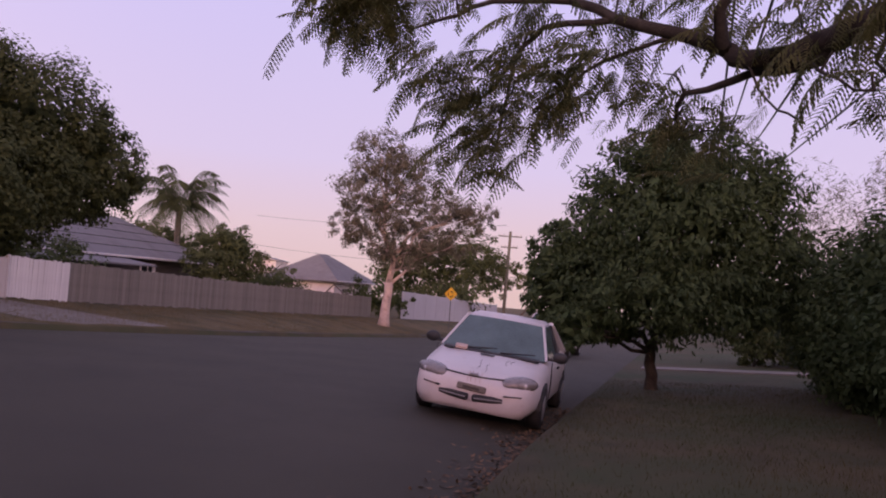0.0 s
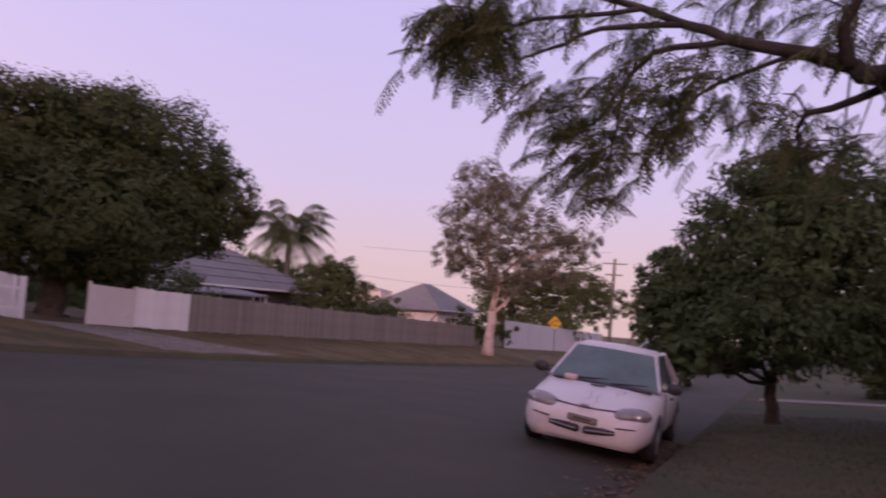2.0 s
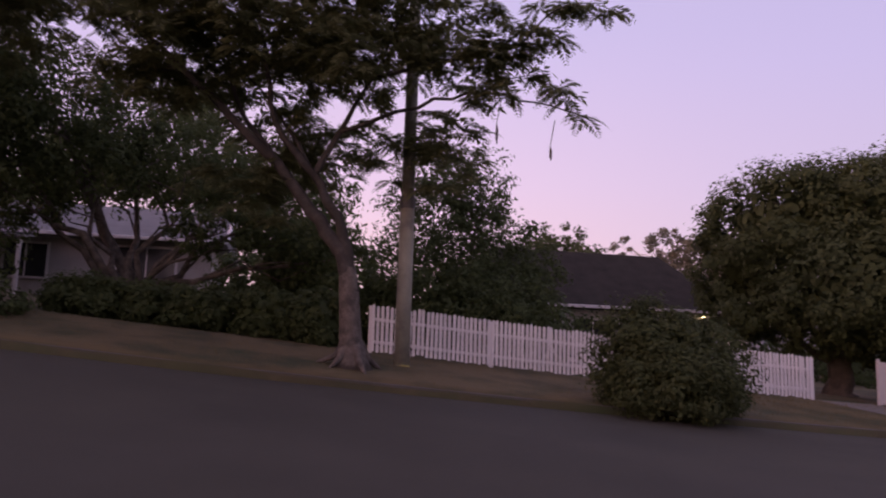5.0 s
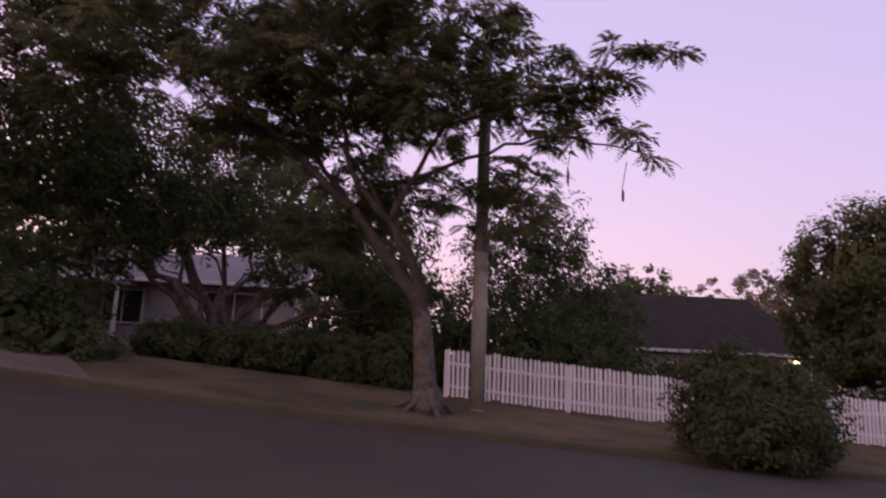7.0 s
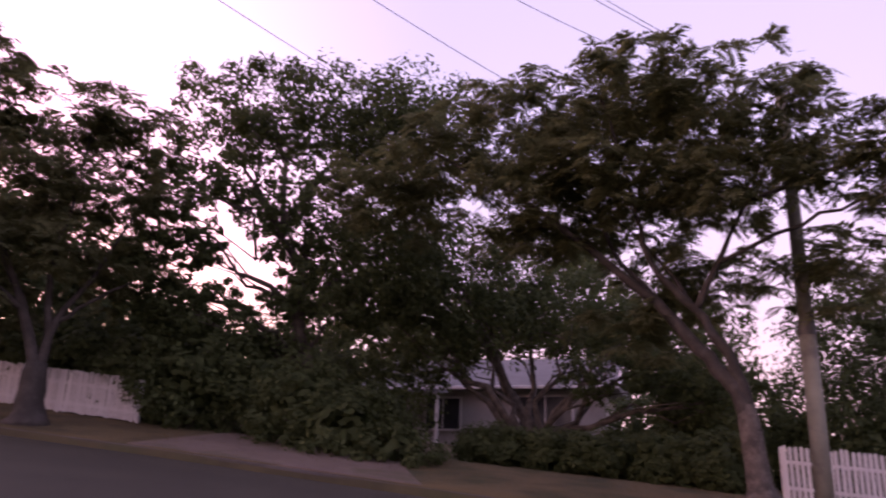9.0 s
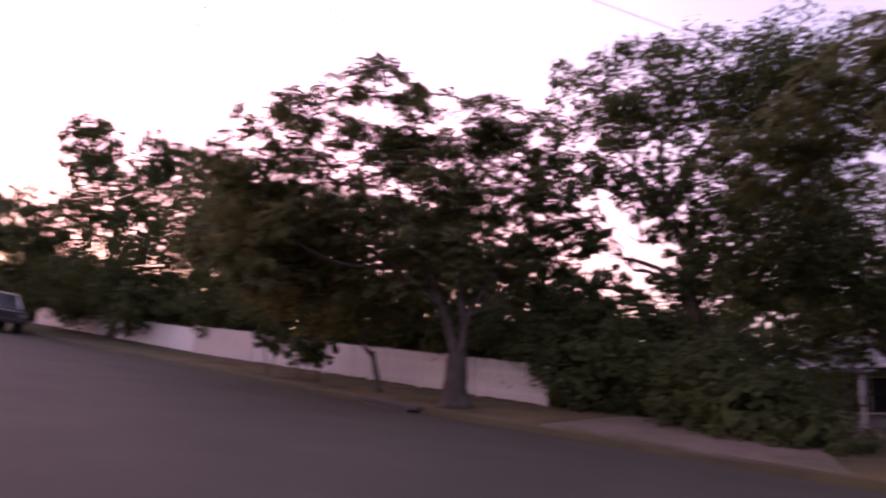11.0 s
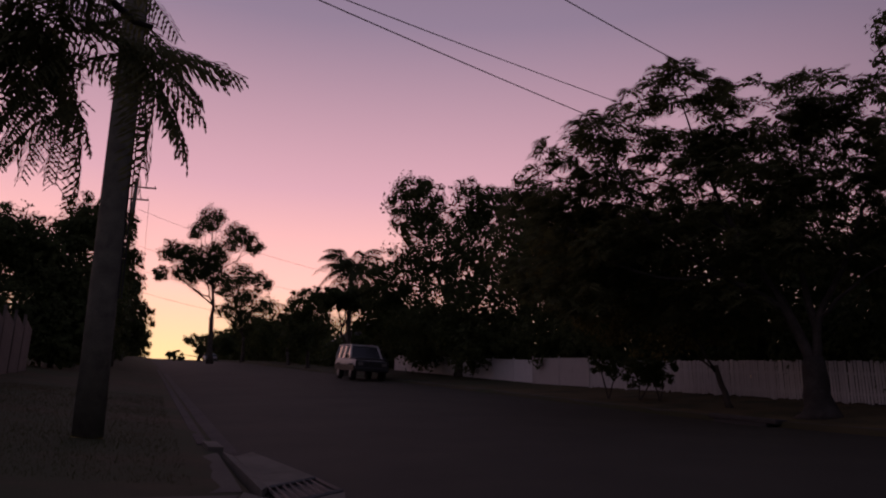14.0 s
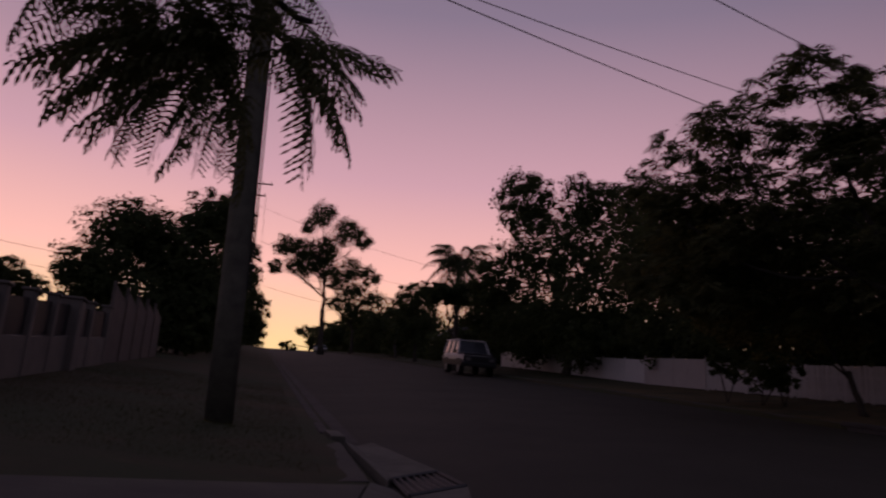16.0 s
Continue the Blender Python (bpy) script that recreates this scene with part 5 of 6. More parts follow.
E = EYE
# This white house wears the dimmer board, with tree shade painted in.
house("low white weatherboard house with grey iron roof behind trees", 29, 2.4, 11.4, 8, E + 1.75, E + 3.85, E + 5.6, SHADED_BOARD, GREY_ROOF, ((2.3, 1.15, 2.0, 1.3), (-1.6, 1.15, 1.4, 1.2), (-3.4, 1.1, 0.8, 1.8)), False, 0.5, (-4.6, -1.2, 2.0, 0.35))
house("house with a broad dark tiled roof behind picket fence", 27, -16.4, -7.4, 6.0, E - 0.2, E + 2.05, E + 4.5, WHITE_WALL, DARK_ROOF, ((-0.6, 1.2, 1.6, 1.2), (2.2, 1.2, 1.2, 1.2)), True, 0.6, hip_in=1.5)
house("old timber house with streaky grey iron roof and verandah", 29, -43, -24, 8, E - 1.4, E + 0.9, E + 3.3, DARK_WALL, GREY_ROOF, ((-3.5, 1.3, 1.2, 1.3), (-0.5, 1.3, 1.2, 1.3), (3.5, 1.3, 1.2, 1.3)), True, 0.6, (-9.0, 1.0, 2.6, 0.45), sheets=5)
house("small pale house with steep grey roof down the street", 31, -75, -66, 7, E - 2.1, E + 0.5, E + 3.1, WHITE_WALL, GREY_ROOF, ((-2.2, 1.3, 1.4, 1.3), (1.8, 1.3, 1.4, 1.3)), True, 0.6)
house("pale house behind the umbrella-shaped tree", 27, 18, 26, 7, E + 2.2, E + 5.0, E + 6.8, WHITE_WALL, GREY_ROOF, ((0, 1.3, 1.6, 1.2),), True, 0.5)
house("pale house up the street beneath the palm", 18, 72, 80, 7, E + 8.9, E + 11.8, E + 13.6, WHITE_WALL, GREY_ROOF, ((0, 1.3, 1.6, 1.2),), False, 0.5)
house("low house behind the rendered street wall", -8.5, 14, 27, 9, E + 1.0, E + 3.3, E + 4.6, RENDER_WALL, DARK_ROOF, ((2, 1.2, 1.6, 1.2), (-3, 1.2, 1.6, 1.2)), True, 0.5)
# Two unseen houses, added to close the near side against open sky light.
house("unseen brick-coloured house added to close the near side", -13, -34, -24, 9, E - 1.3, E + 1.5, E + 3.2, RENDER_WALL, DARK_ROOF, ((0, 1.2, 1.6, 1.2),), True, 0.5)
house("unseen house added behind the near verge to block light", -11, -8, 6, 9, E - 1.0, E + 2.0, E + 4.0, RENDER_WALL, DARK_ROOF, ((-2, 1.2, 1.6, 1.2), (3, 1.2, 1.6, 1.2)), True, 0.5)
house("pale apartment block far off with bright sunset front", 97, -178, -172, 8, E - 3, E + 5.4, E + 6.2, TRIM, GREY_ROOF, ((-3, 3, 1.6, 1.4), (0, 3, 1.6, 1.4), (3, 3, 1.6, 1.4), (-3, 6, 1.6, 1.4), (0, 6, 1.6, 1.4), (3, 6, 1.6, 1.4)), False, 0.3)

BULB = bpy.data.materials.new("warm_bulb")
BULB.use_nodes = True
BULB.node_tree.nodes["Principled BSDF"].inputs["Emission Color"].default_value = (1.0, 0.72, 0.36, 1)
BULB.node_tree.nodes["Principled BSDF"].inputs["Emission Strength"].default_value = 9.0
porch = thing("porch_lamp", label="lit warm porch lamp under the dark roof's eave", category="lamp", loc=(-26.95, 15.7, up(31.2, 3.35)))
part("bracket", boxed(0.16, 0.10, 0.05, 0.01, (0.06, 0, 0.09)), BLACK_PLASTIC, porch)
child("bulb", link_mesh("bulb", *tube([(0.12, -0.09, 0), (0.12, -0.07, 0), (0.12, 0.07, 0), (0.12, 0.09, 0)], [0.015, 0.04, 0.04, 0.015], 10), BULB, True), porch, "glowing warm bulb")

# rendered wall with pillars and the tall stepped fence on the near side
wall_root = thing("rendered_wall", label="low rendered street wall with square pillars and dark infill", category="wall", loc=at(-4.7, 19))
PILLARS = ((11.0, 0.24), (13.0, 0.24), (15.0, 0.24), (16.8, 0.24), (18.5, 0.24), (20.3, 0.5), (22.3, 0.24), (24.6, 0.24))
SIDES = [(0, 1, 2, 3), (7, 6, 5, 4), (0, 4, 5, 1), (1, 5, 6, 2), (2, 6, 7, 3), (3, 7, 4, 0)]
for i, (s, w) in enumerate(PILLARS):
    p = at(-4.7, s) - wall_root.location
    part("pillar", boxed(w, w, 1.78, 0.02, (0, 0, 0.79)), RENDER_WALL, wall_root, m=pose(*p))
    part("pillar_cap", boxed(w + 0.08, w + 0.08, 0.06, 0.01), RENDER_WALL, wall_root, m=pose(p.x, p.y, p.z + 1.70))
    if i < len(PILLARS) - 1:
        q = at(-4.7, PILLARS[i + 1][0]) - wall_root.location
        a, b, v = p + Vector((0, -w / 2, 0)), q + Vector((0, PILLARS[i + 1][1] / 2, 0)), []
        for x in (-0.09, 0.09):
            v += [a + Vector((x, 0, -0.3)), b + Vector((x, 0, -0.3)), b + Vector((x, 0, 0.78)), a + Vector((x, 0, 0.78))]
        child("wall_panel", link_mesh("wall_panel", v, SIDES, RENDER_WALL), wall_root)
        for k in range(9):
            c = a.lerp(b, (k + 0.5) / 9)
            part("slat", boxed(0.03, abs(a.y - b.y) / 9 - 0.02, 0.72, 0, (0, 0, 1.16)), BLACK_PLASTIC, wall_root, m=pose(*c))
fence_root = thing("tall_fence", label="tall weathered brown timber fence stepping along the near boundary", category="fence", loc=at(-4.7, 30), group="street fences")
for i in range(5):
    s = 25.2 + 2.4 * i
    a, b, h = at(-4.7, s), at(-4.7, s + 2.36), 2.35 - 0.06 * i
    me = link_mesh("board", *picket_mesh(0.146, h, 0.02, False), FENCE_TIMBER)
    for k in range(16):
        c = a.lerp(b, (k + 0.5) / 16) - fence_root.location
        c.z = a.z - fence_root.location.z + 0.1 - 0.012 * k
        child("board", me, fence_root, m=pose(*c))
    part("post", boxed(0.1, 0.1, h + 0.35, 0.01, (0, 0, h / 2)), FENCE_TIMBER, fence_root, m=pose(*(a - fence_root.location)))


# ---- gully pit ----
def sloped(corners, thick, n=6):
    """A slab over four corners (u, s, z)."""
    a, b, c, d = [Vector((-u, -s, z)) for u, s, z in corners]
    top = [a.lerp(b, i / n).lerp(d.lerp(c, i / n), k / n) for i in range(n + 1) for k in range(n + 1)]
    w, m = n + 1, (n + 1) ** 2
    top = [p + Vector((0, 0, 0.006 * noise.noise(p * 2.3))) for p in top]
    verts = top + [p - Vector((0, 0, thick)) for p in top]
    faces = [(i * w + k, i * w + k + 1, (i + 1) * w + k + 1, (i + 1) * w + k) for i in range(n) for k in range(n)]
    rim = [k for k in range(w)] + [i * w + n for i in range(1, w)] + [n * w + k for k in range(n - 1, -1, -1)] + [i * w for i in range(n - 1, 0, -1)]
    faces += [(x, x + m, y + m, y) for x, y in zip(rim, rim[1:] + rim[:1])]
    return verts, faces


def drain_grate(label, corners):
    """An iron grate in the gutter: frame, slanting bars and a black sheet for the pit's darkness."""
    root = thing("gully_grate", label=label, category="drain grate")
    nw, ne, se, sw = [Vector((-u, -s, land(u, s) + 0.045)) for u, s in corners]
    drop = Vector((0, 0, 0.03))
    # No hollow here: a black sheet stands for the dark of the pit.
    child("pit", link_mesh("pit", [p - drop for p in (nw, ne, se, sw)], [(3, 2, 1, 0)], WIRE), root, "black sheet painted as the pit's darkness")
    for a, b in ((nw, ne), (ne, se), (se, sw), (sw, nw)):
        child("frame_bar", link_mesh("frame_bar", *tube([a, b], [0.022, 0.022], 4), IRON), root)
    for i in range(1, 7):
        child("bar", link_mesh("bar", *tube([nw.lerp(ne, i / 7), sw.lerp(se, i / 7)], [0.014, 0.014], 4), IRON), root)


drain_grate("cast iron street drain grate in a concrete surround", [(1.46, 9.38), (2.09, 9.8), (2.18, 8.8), (1.47, 8.36)])
for nm, label, quad, mat in (("apron_near", "smooth pale concrete apron leading to the drain", [(1.39, 12.31, 1.64), (1.7, 12.73, 1.715), (2.12, 9.86, 1.405), (1.45, 9.42, 1.29)], DRAIN_CONCRETE),
                             ("apron_low", "chipped concrete lip below the drain grate", [(1.48, 8.32, 1.17), (2.2, 8.76, 1.28), (1.93, 7.56, 1.12), (1.5, 7.70, 1.095)], DRAIN_CONCRETE),
                             ("kerb_wing", "pale concrete wing of the kerb beside the drain", [(1.10, 8.65, 1.27), (1.36, 8.75, 1.21), (1.43, 7.82, 1.10), (0.76, 7.16, 1.13)], DRAIN_CONCRETE),
                             ("verge_pad", "stained concrete pad behind the drain", [(0.77, 11.42, 1.60), (1.12, 12.1, 1.69), (1.10, 8.75, 1.275), (0.68, 8.58, 1.26)], OLD_CONCRETE),
                             ("footpath_strip", "dull mossy concrete strip along the driveway", [(-6.0, 5.2, 1.215), (1.02, 8.4, 1.25), (0.74, 7.18, 1.125), (-6.0, 4.05, 1.10)], OLD_CONCRETE)):
    thing(nm, mesh=link_mesh(nm, *sloped(quad, 0.10), mat), label=label, category="concrete slab", kind="structure")
ridge = thing("kerb_ridge", label="low worn kerb ridge beside the drain", category="kerb", kind="structure")
child("kerb_stone", link_mesh("kerb_stone", *sloped([(1.18, 12.0, 1.70), (1.33, 12.0, 1.65), (1.44, 9.3, 1.315), (1.32, 8.9, 1.285)], 0.2), DRAIN_CONCRETE), ridge)
child("kerb_end", link_mesh("kerb_end", *sloped([(0.98, 13.2, 1.87), (1.19, 13.2, 1.87), (1.23, 12.4, 1.77), (1.01, 12.4, 1.77)], 0.25), DRAIN_CONCRETE), ridge, "broken pale kerb end")
lintel = thing("kerb_inlet", label="pale concrete drain lintel set in the far kerb", category="kerb inlet", loc=at(FAR_U, 14.6))
part("lintel", boxed(0.35, 2.2, 0.12, 0.03, (0, 0, 0.12)), KERB, lintel, m=pose(0, 0, 0, -6.8, 0, 0))
# Solid black box gives the inlet slot its darkness by colour.
part("opening", boxed(0.06, 1.7, 0.10, 0, (0.165, 0, 0.02)), WIRE, lintel, "black box painted as the slot's darkness", m=pose(0, 0, 0, -6.8, 0, 0))


# ---- cars ----
def loft(sections, mat_name, closed=False):
    verts, faces, n = [], [], len(sections[0])
    for sct in sections:
        verts += sct
    for i in range(len(sections) - 1):
        for k in range(n - 1):
            faces.append((i * n + k, i * n + k + 1, (i + 1) * n + k + 1, (i + 1) * n + k))
    faces.append(tuple(range(n - 1, -1, -1)))
    faces.append(tuple(range((len(sections) - 1) * n, len(sections) * n)))
    return verts, faces


def section(y, hw, zb, zt, crown=0.03):
    half = [(0.0, zb), (hw * 0.86, zb), (hw * 0.97, zb + 0.10), (hw, zb + (zt - zb) * 0.45), (hw * 0.985, zt - 0.14), (hw * 0.93, zt - 0.045), (hw * 0.80, zt - 0.005), (hw * 0.45, zt + crown * 0.8), (0.0, zt + crown)]
    return [(x, y, z) for x, z in half] + [(-x, y, z) for x, z in half[-2:0:-1]] + [(half[0][0], y, half[0][1])]


def wheel(root, x, y, r, w):
    hub = child("wheel", None, root, m=pose(x, y, r))
    sgn = 1 if x > 0 else -1
    v, f = tube([(-w / 2, 0, 0), (-w / 2 + 0.02, 0, 0), (w / 2 - 0.02, 0, 0), (w / 2, 0, 0)], [r * 0.92, r, r, r * 0.92], 24)
    child("tyre", link_mesh("tyre", v, f, RUBBER, True), hub)
    v, f = tube([(sgn * w * 0.40, 0, 0), (sgn * w * 0.53, 0, 0), (sgn * w * 0.55, 0, 0)], [r * 0.63, r * 0.6, r * 0.25], 18)
    child("rim", link_mesh("rim", v, f, ALLOY), hub)


def sedan(label, m):
    """Small rounded sedan: nose at the origin, tail along +y."""
    root = thing("sedan", label=label, category="car")
    root.matrix_basis = m
    st = [(-0.02, 0.54, 0.24, 0.50), (0.03, 0.66, 0.18, 0.58), (0.14, 0.76, 0.17, 0.635), (0.34, 0.815, 0.20, 0.69), (0.7, 0.838, 0.20, 0.765), (1.1, 0.842, 0.20, 0.845), (1.35, 0.842, 0.20, 0.885), (2.2, 0.842, 0.20, 0.91), (3.0, 0.842, 0.20, 0.93), (3.5, 0.83, 0.22, 0.955), (3.9, 0.79, 0.25, 0.95), (4.05, 0.74, 0.30, 0.90), (4.12, 0.66, 0.34, 0.70)]
    body = child("body", link_mesh("body", *loft([section(*q) for q in st], "body"), CAR_WHITE, True), root)
    # greenhouse
    ring = lambda y, hw, z, b: [(-hw, y, z), (-hw * 0.5, y - b, z + 0.012), (0, y - b * 1.35, z + 0.016), (hw * 0.5, y - b, z + 0.012), (hw, y, z)]
    low = ring(1.16, 0.76, 0.86, 0.10) + [(0.78, 2.3, 0.89), (0.72, 3.45, 0.93), (0, 3.6, 0.95), (-0.72, 3.45, 0.93), (-0.78, 2.3, 0.89)]
    top = ring(1.80, 0.57, 1.325, 0.07) + [(0.60, 2.3, 1.34), (0.55, 2.85, 1.325), (0, 2.95, 1.345), (-0.55, 2.85, 1.325), (-0.60, 2.3, 1.34)]
    n = len(low)
    child("glass", link_mesh("glass", low + top, [(i, (i + 1) % n, n + (i + 1) % n, n + i) for i in range(n)], GLASS_DARK), root, "dusty tinted glass")
    mid = [(x * 0.86, (y - 2.35) * 0.9 + 2.35, z + 0.045) for x, y, z in top]
    edge = [(x * 1.02, (y - 2.35) * 1.03 + 2.35, z - 0.012) for x, y, z in top]
    child("roof", link_mesh("roof", edge + mid, [(i, (i + 1) % n, n + (i + 1) % n, n + i) for i in range(n)] + [tuple(range(n, 2 * n))], CAR_WHITE, True), root)
    for sgn in (-1, 1):
        child("pillar", link_mesh("pillar", *tube([(sgn * 0.755, 1.17, 0.86), (sgn * 0.665, 1.48, 1.09), (sgn * 0.57, 1.80, 1.325)], [0.022, 0.022, 0.026], 6), CAR_WHITE), root)
        child("pillar", link_mesh("pillar", *tube([(sgn * 0.79, 2.3, 0.88), (sgn * 0.605, 2.3, 1.335)], [0.035, 0.03], 6), BLACK_PLASTIC), root)
        child("pillar", link_mesh("pillar", *tube([(sgn * 0.735, 3.45, 0.92), (sgn * 0.555, 2.85, 1.325)], [0.07, 0.05], 6), CAR_WHITE), root)
        # lamps: smooth lenses sunk in the nose
        bm = bmesh.new()
        bmesh.ops.create_uvsphere(bm, u_segments=20, v_segments=12, radius=1.0)
        bmesh.ops.scale(bm, vec=(0.265, 0.15, 0.105), verts=bm.verts)
        lamp = part("headlight", bm, LAMP_GLASS, root, "cloudy headlight lens", pose(sgn * 0.555, 0.185, 0.592, 0, -sgn * 7, sgn * 27), True)
        for q, r0 in ((-0.08, 0.036), (0.05, 0.046)):
            bm = bmesh.new()
            bmesh.ops.create_uvsphere(bm, u_segments=12, v_segments=8, radius=r0)
            part("reflector", bm, CHROME, lamp, "bright reflector", pose(sgn * q, -0.106, 0.0), True)
        bm = bmesh.new()
        bmesh.ops.create_uvsphere(bm, u_segments=10, v_segments=8, radius=0.045)
        part("indicator", bm, AMBER, lamp, "amber corner lens", pose(sgn * 0.185, -0.03, 0.0), True)
        part("fog_slot", boxed(0.24, 0.05, 0.016, 0.006), BLACK_PLASTIC, root, m=pose(sgn * 0.53, 0.0, 0.45, 0, -3 * sgn, sgn * 22))
        part("lower_grille", boxed(0.43, 0.09, 0.09, 0.02), BLACK_PLASTIC, root, m=pose(sgn * 0.235, 0.0, 0.365, 0, -sgn * 3, sgn * 8))
        part("grille_bar", boxed(0.36, 0.02, 0.014, 0.004), ALLOY, root, m=pose(sgn * 0.235, -0.055, 0.365, 0, -sgn * 3, sgn * 8))
        mir = child("mirror", None, root, m=pose(sgn * 0.93, 1.28, 0.94))
        bm = bmesh.new()
        bmesh.ops.create_uvsphere(bm, u_segments=14, v_segments=8, radius=0.1)
        bmesh.ops.scale(bm, vec=(1.1, 0.55, 0.78), verts=bm.verts)
        part("housing", bm, BLACK_PLASTIC, mir, smooth=True)
        part("stalk", boxed(0.14, 0.05, 0.04, 0.01, (-sgn * 0.12, 0, -0.04)), BLACK_PLASTIC, mir)
        for y in (0.78, 3.28):
            ang = np.linspace(0, math.pi, 13)
            out = [(sgn * 0.846, y + 0.335 * math.cos(a), 0.285 + 0.335 * math.sin(a)) for a in ang]
            inn = [(sgn * 0.70, y + 0.335 * math.cos(a), 0.285 + 0.335 * math.sin(a)) for a in ang]
            child("wheel_arch", link_mesh("wheel_arch", out + inn + [(sgn * 0.846, y, 0.2)], [(i, i + 1, 14 + i, 13 + i) for i in range(12)] + [(*range(13), 26)], BLACK_PLASTIC), root)
            wheel(root, sgn * 0.76, y, 0.285, 0.19)
        child("door_seam", link_mesh("door_seam", *tube([(sgn * 0.846, 1.3, 0.28), (sgn * 0.85, 1.28, 0.6), (sgn * 0.832, 1.24, 0.86)], [0.006] * 3, 4), BLACK_PLASTIC), root)
        part("door_handle", boxed(0.03, 0.16, 0.035, 0.01), BLACK_PLASTIC, root, m=pose(sgn * 0.845, 2.12, 0.74))
    seam = [(x, 0.035 + 0.30 * abs(x) ** 2.2, 0.612 + 0.08 * abs(x) ** 1.5) for x in np.linspace(-0.40, 0.40, 17)]
    child("bonnet_seam", link_mesh("bonnet_seam", *tube(seam, [0.012] * 17, 5), BLACK_PLASTIC), root, "dark uneven bonnet gap")
    # Black tube that draws the shadow along the bumper's lower lip.
    child("bumper_lip", link_mesh("bumper_lip", *tube([(x, 0.035 + 0.42 * abs(x) ** 3, 0.215) for x in np.linspace(-0.70, 0.70, 13)], [0.028] * 13, 6), BLACK_PLASTIC, True), root, "black lower lip painted as the shade below the bumper")
    for i, (x, w) in enumerate(((-0.07, 0.005), (-0.03, 0.008), (0.03, 0.005), (0.09, 0.006))):
        child("stain", link_mesh("stain", *tube([(x, 0.13, 0.668), (x - 0.01, 0.03, 0.612), (x + 0.005, -0.012, 0.545)], [w * 0.4, w, w * 0.5], 5), PALE_BARK), root, "brown run of rust")
    part("number_plate", boxed(0.38, 0.03, 0.085, 0.012), CONCRETE, root, "dirty bent plate holder", m=pose(0, -0.032, 0.475, -8, 3, 0))
    part("plate_bar", boxed(0.22, 0.006, 0.03), KERB, root, m=pose(0, -0.052, 0.475, -8, 3, 0))
    part("badge", boxed(0.13, 0.02, 0.05, 0.02), ALLOY, root, m=pose(0, 0.03, 0.63, 40, 0, 0))
    part("bonnet_vent", boxed(0.20, 0.05, 0.01, 0.004), BLACK_PLASTIC, root, m=pose(-0.02, 0.86, 0.842, 14, 0, 4))
    part("wiper_tray", boxed(1.36, 0.10, 0.03, 0.01), BLACK_PLASTIC, root, m=pose(0, 1.02, 0.862, 12, 0, 0))
    for x in (-0.42, 0.12):
        child("wiper", link_mesh("wiper", *tube([(x, 1.02, 0.885), (x + 0.48, 1.11, 0.93)], [0.012, 0.008], 5), BLACK_PLASTIC), root)
    for i, (x, ya, yb) in enumerate(((-0.02, 0.2, 0.62), (0.10, 0.12, 0.5), (0.30, 0.5, 0.8), (0.36, 0.62, 0.82))):
        pts = [(x + 0.02 * math.sin(5 * k + i), ya + (yb - ya) * k, 0.668 + 0.215 * ((ya + (yb - ya) * k) - 0.06)) for k in np.linspace(0, 1, 5)]
        child("scratch", link_mesh("scratch", *tube(pts, [0.001, 0.003, 0.002, 0.003, 0.001], 4), KERB), root, "dark rusty streak")
    return root


cu, cs = by(14.9, 9.95)
car = sedan("faded dirty white sedan parked facing uphill at the kerb", Matrix.Translation(at(cu, cs, -0.02)) @ pose(0, 0, 0, -0.5, 5.6, 3.0))
card = thing("cardboard_card", label="folded pinkish card lying on the bonnet by the windscreen", category="card")
card.matrix_basis = car.matrix_basis @ pose(-0.43, 1.0, 0.885, 20, 0, 8)
part("sheet", boxed(0.17, 0.10, 0.05, 0.01), PAPER, card)
for u, sv in ((11.7, 152), (11.7, 164)):
    copy_thing(car, Matrix.Translation(at(u, sv)) @ pose(0, 0, 0, 6.9, 0, 180))
copy_thing(car, Matrix.Translation(at(4.3, -24.5)) @ pose(0, 0, 0, -0.6, 3.0, 0))


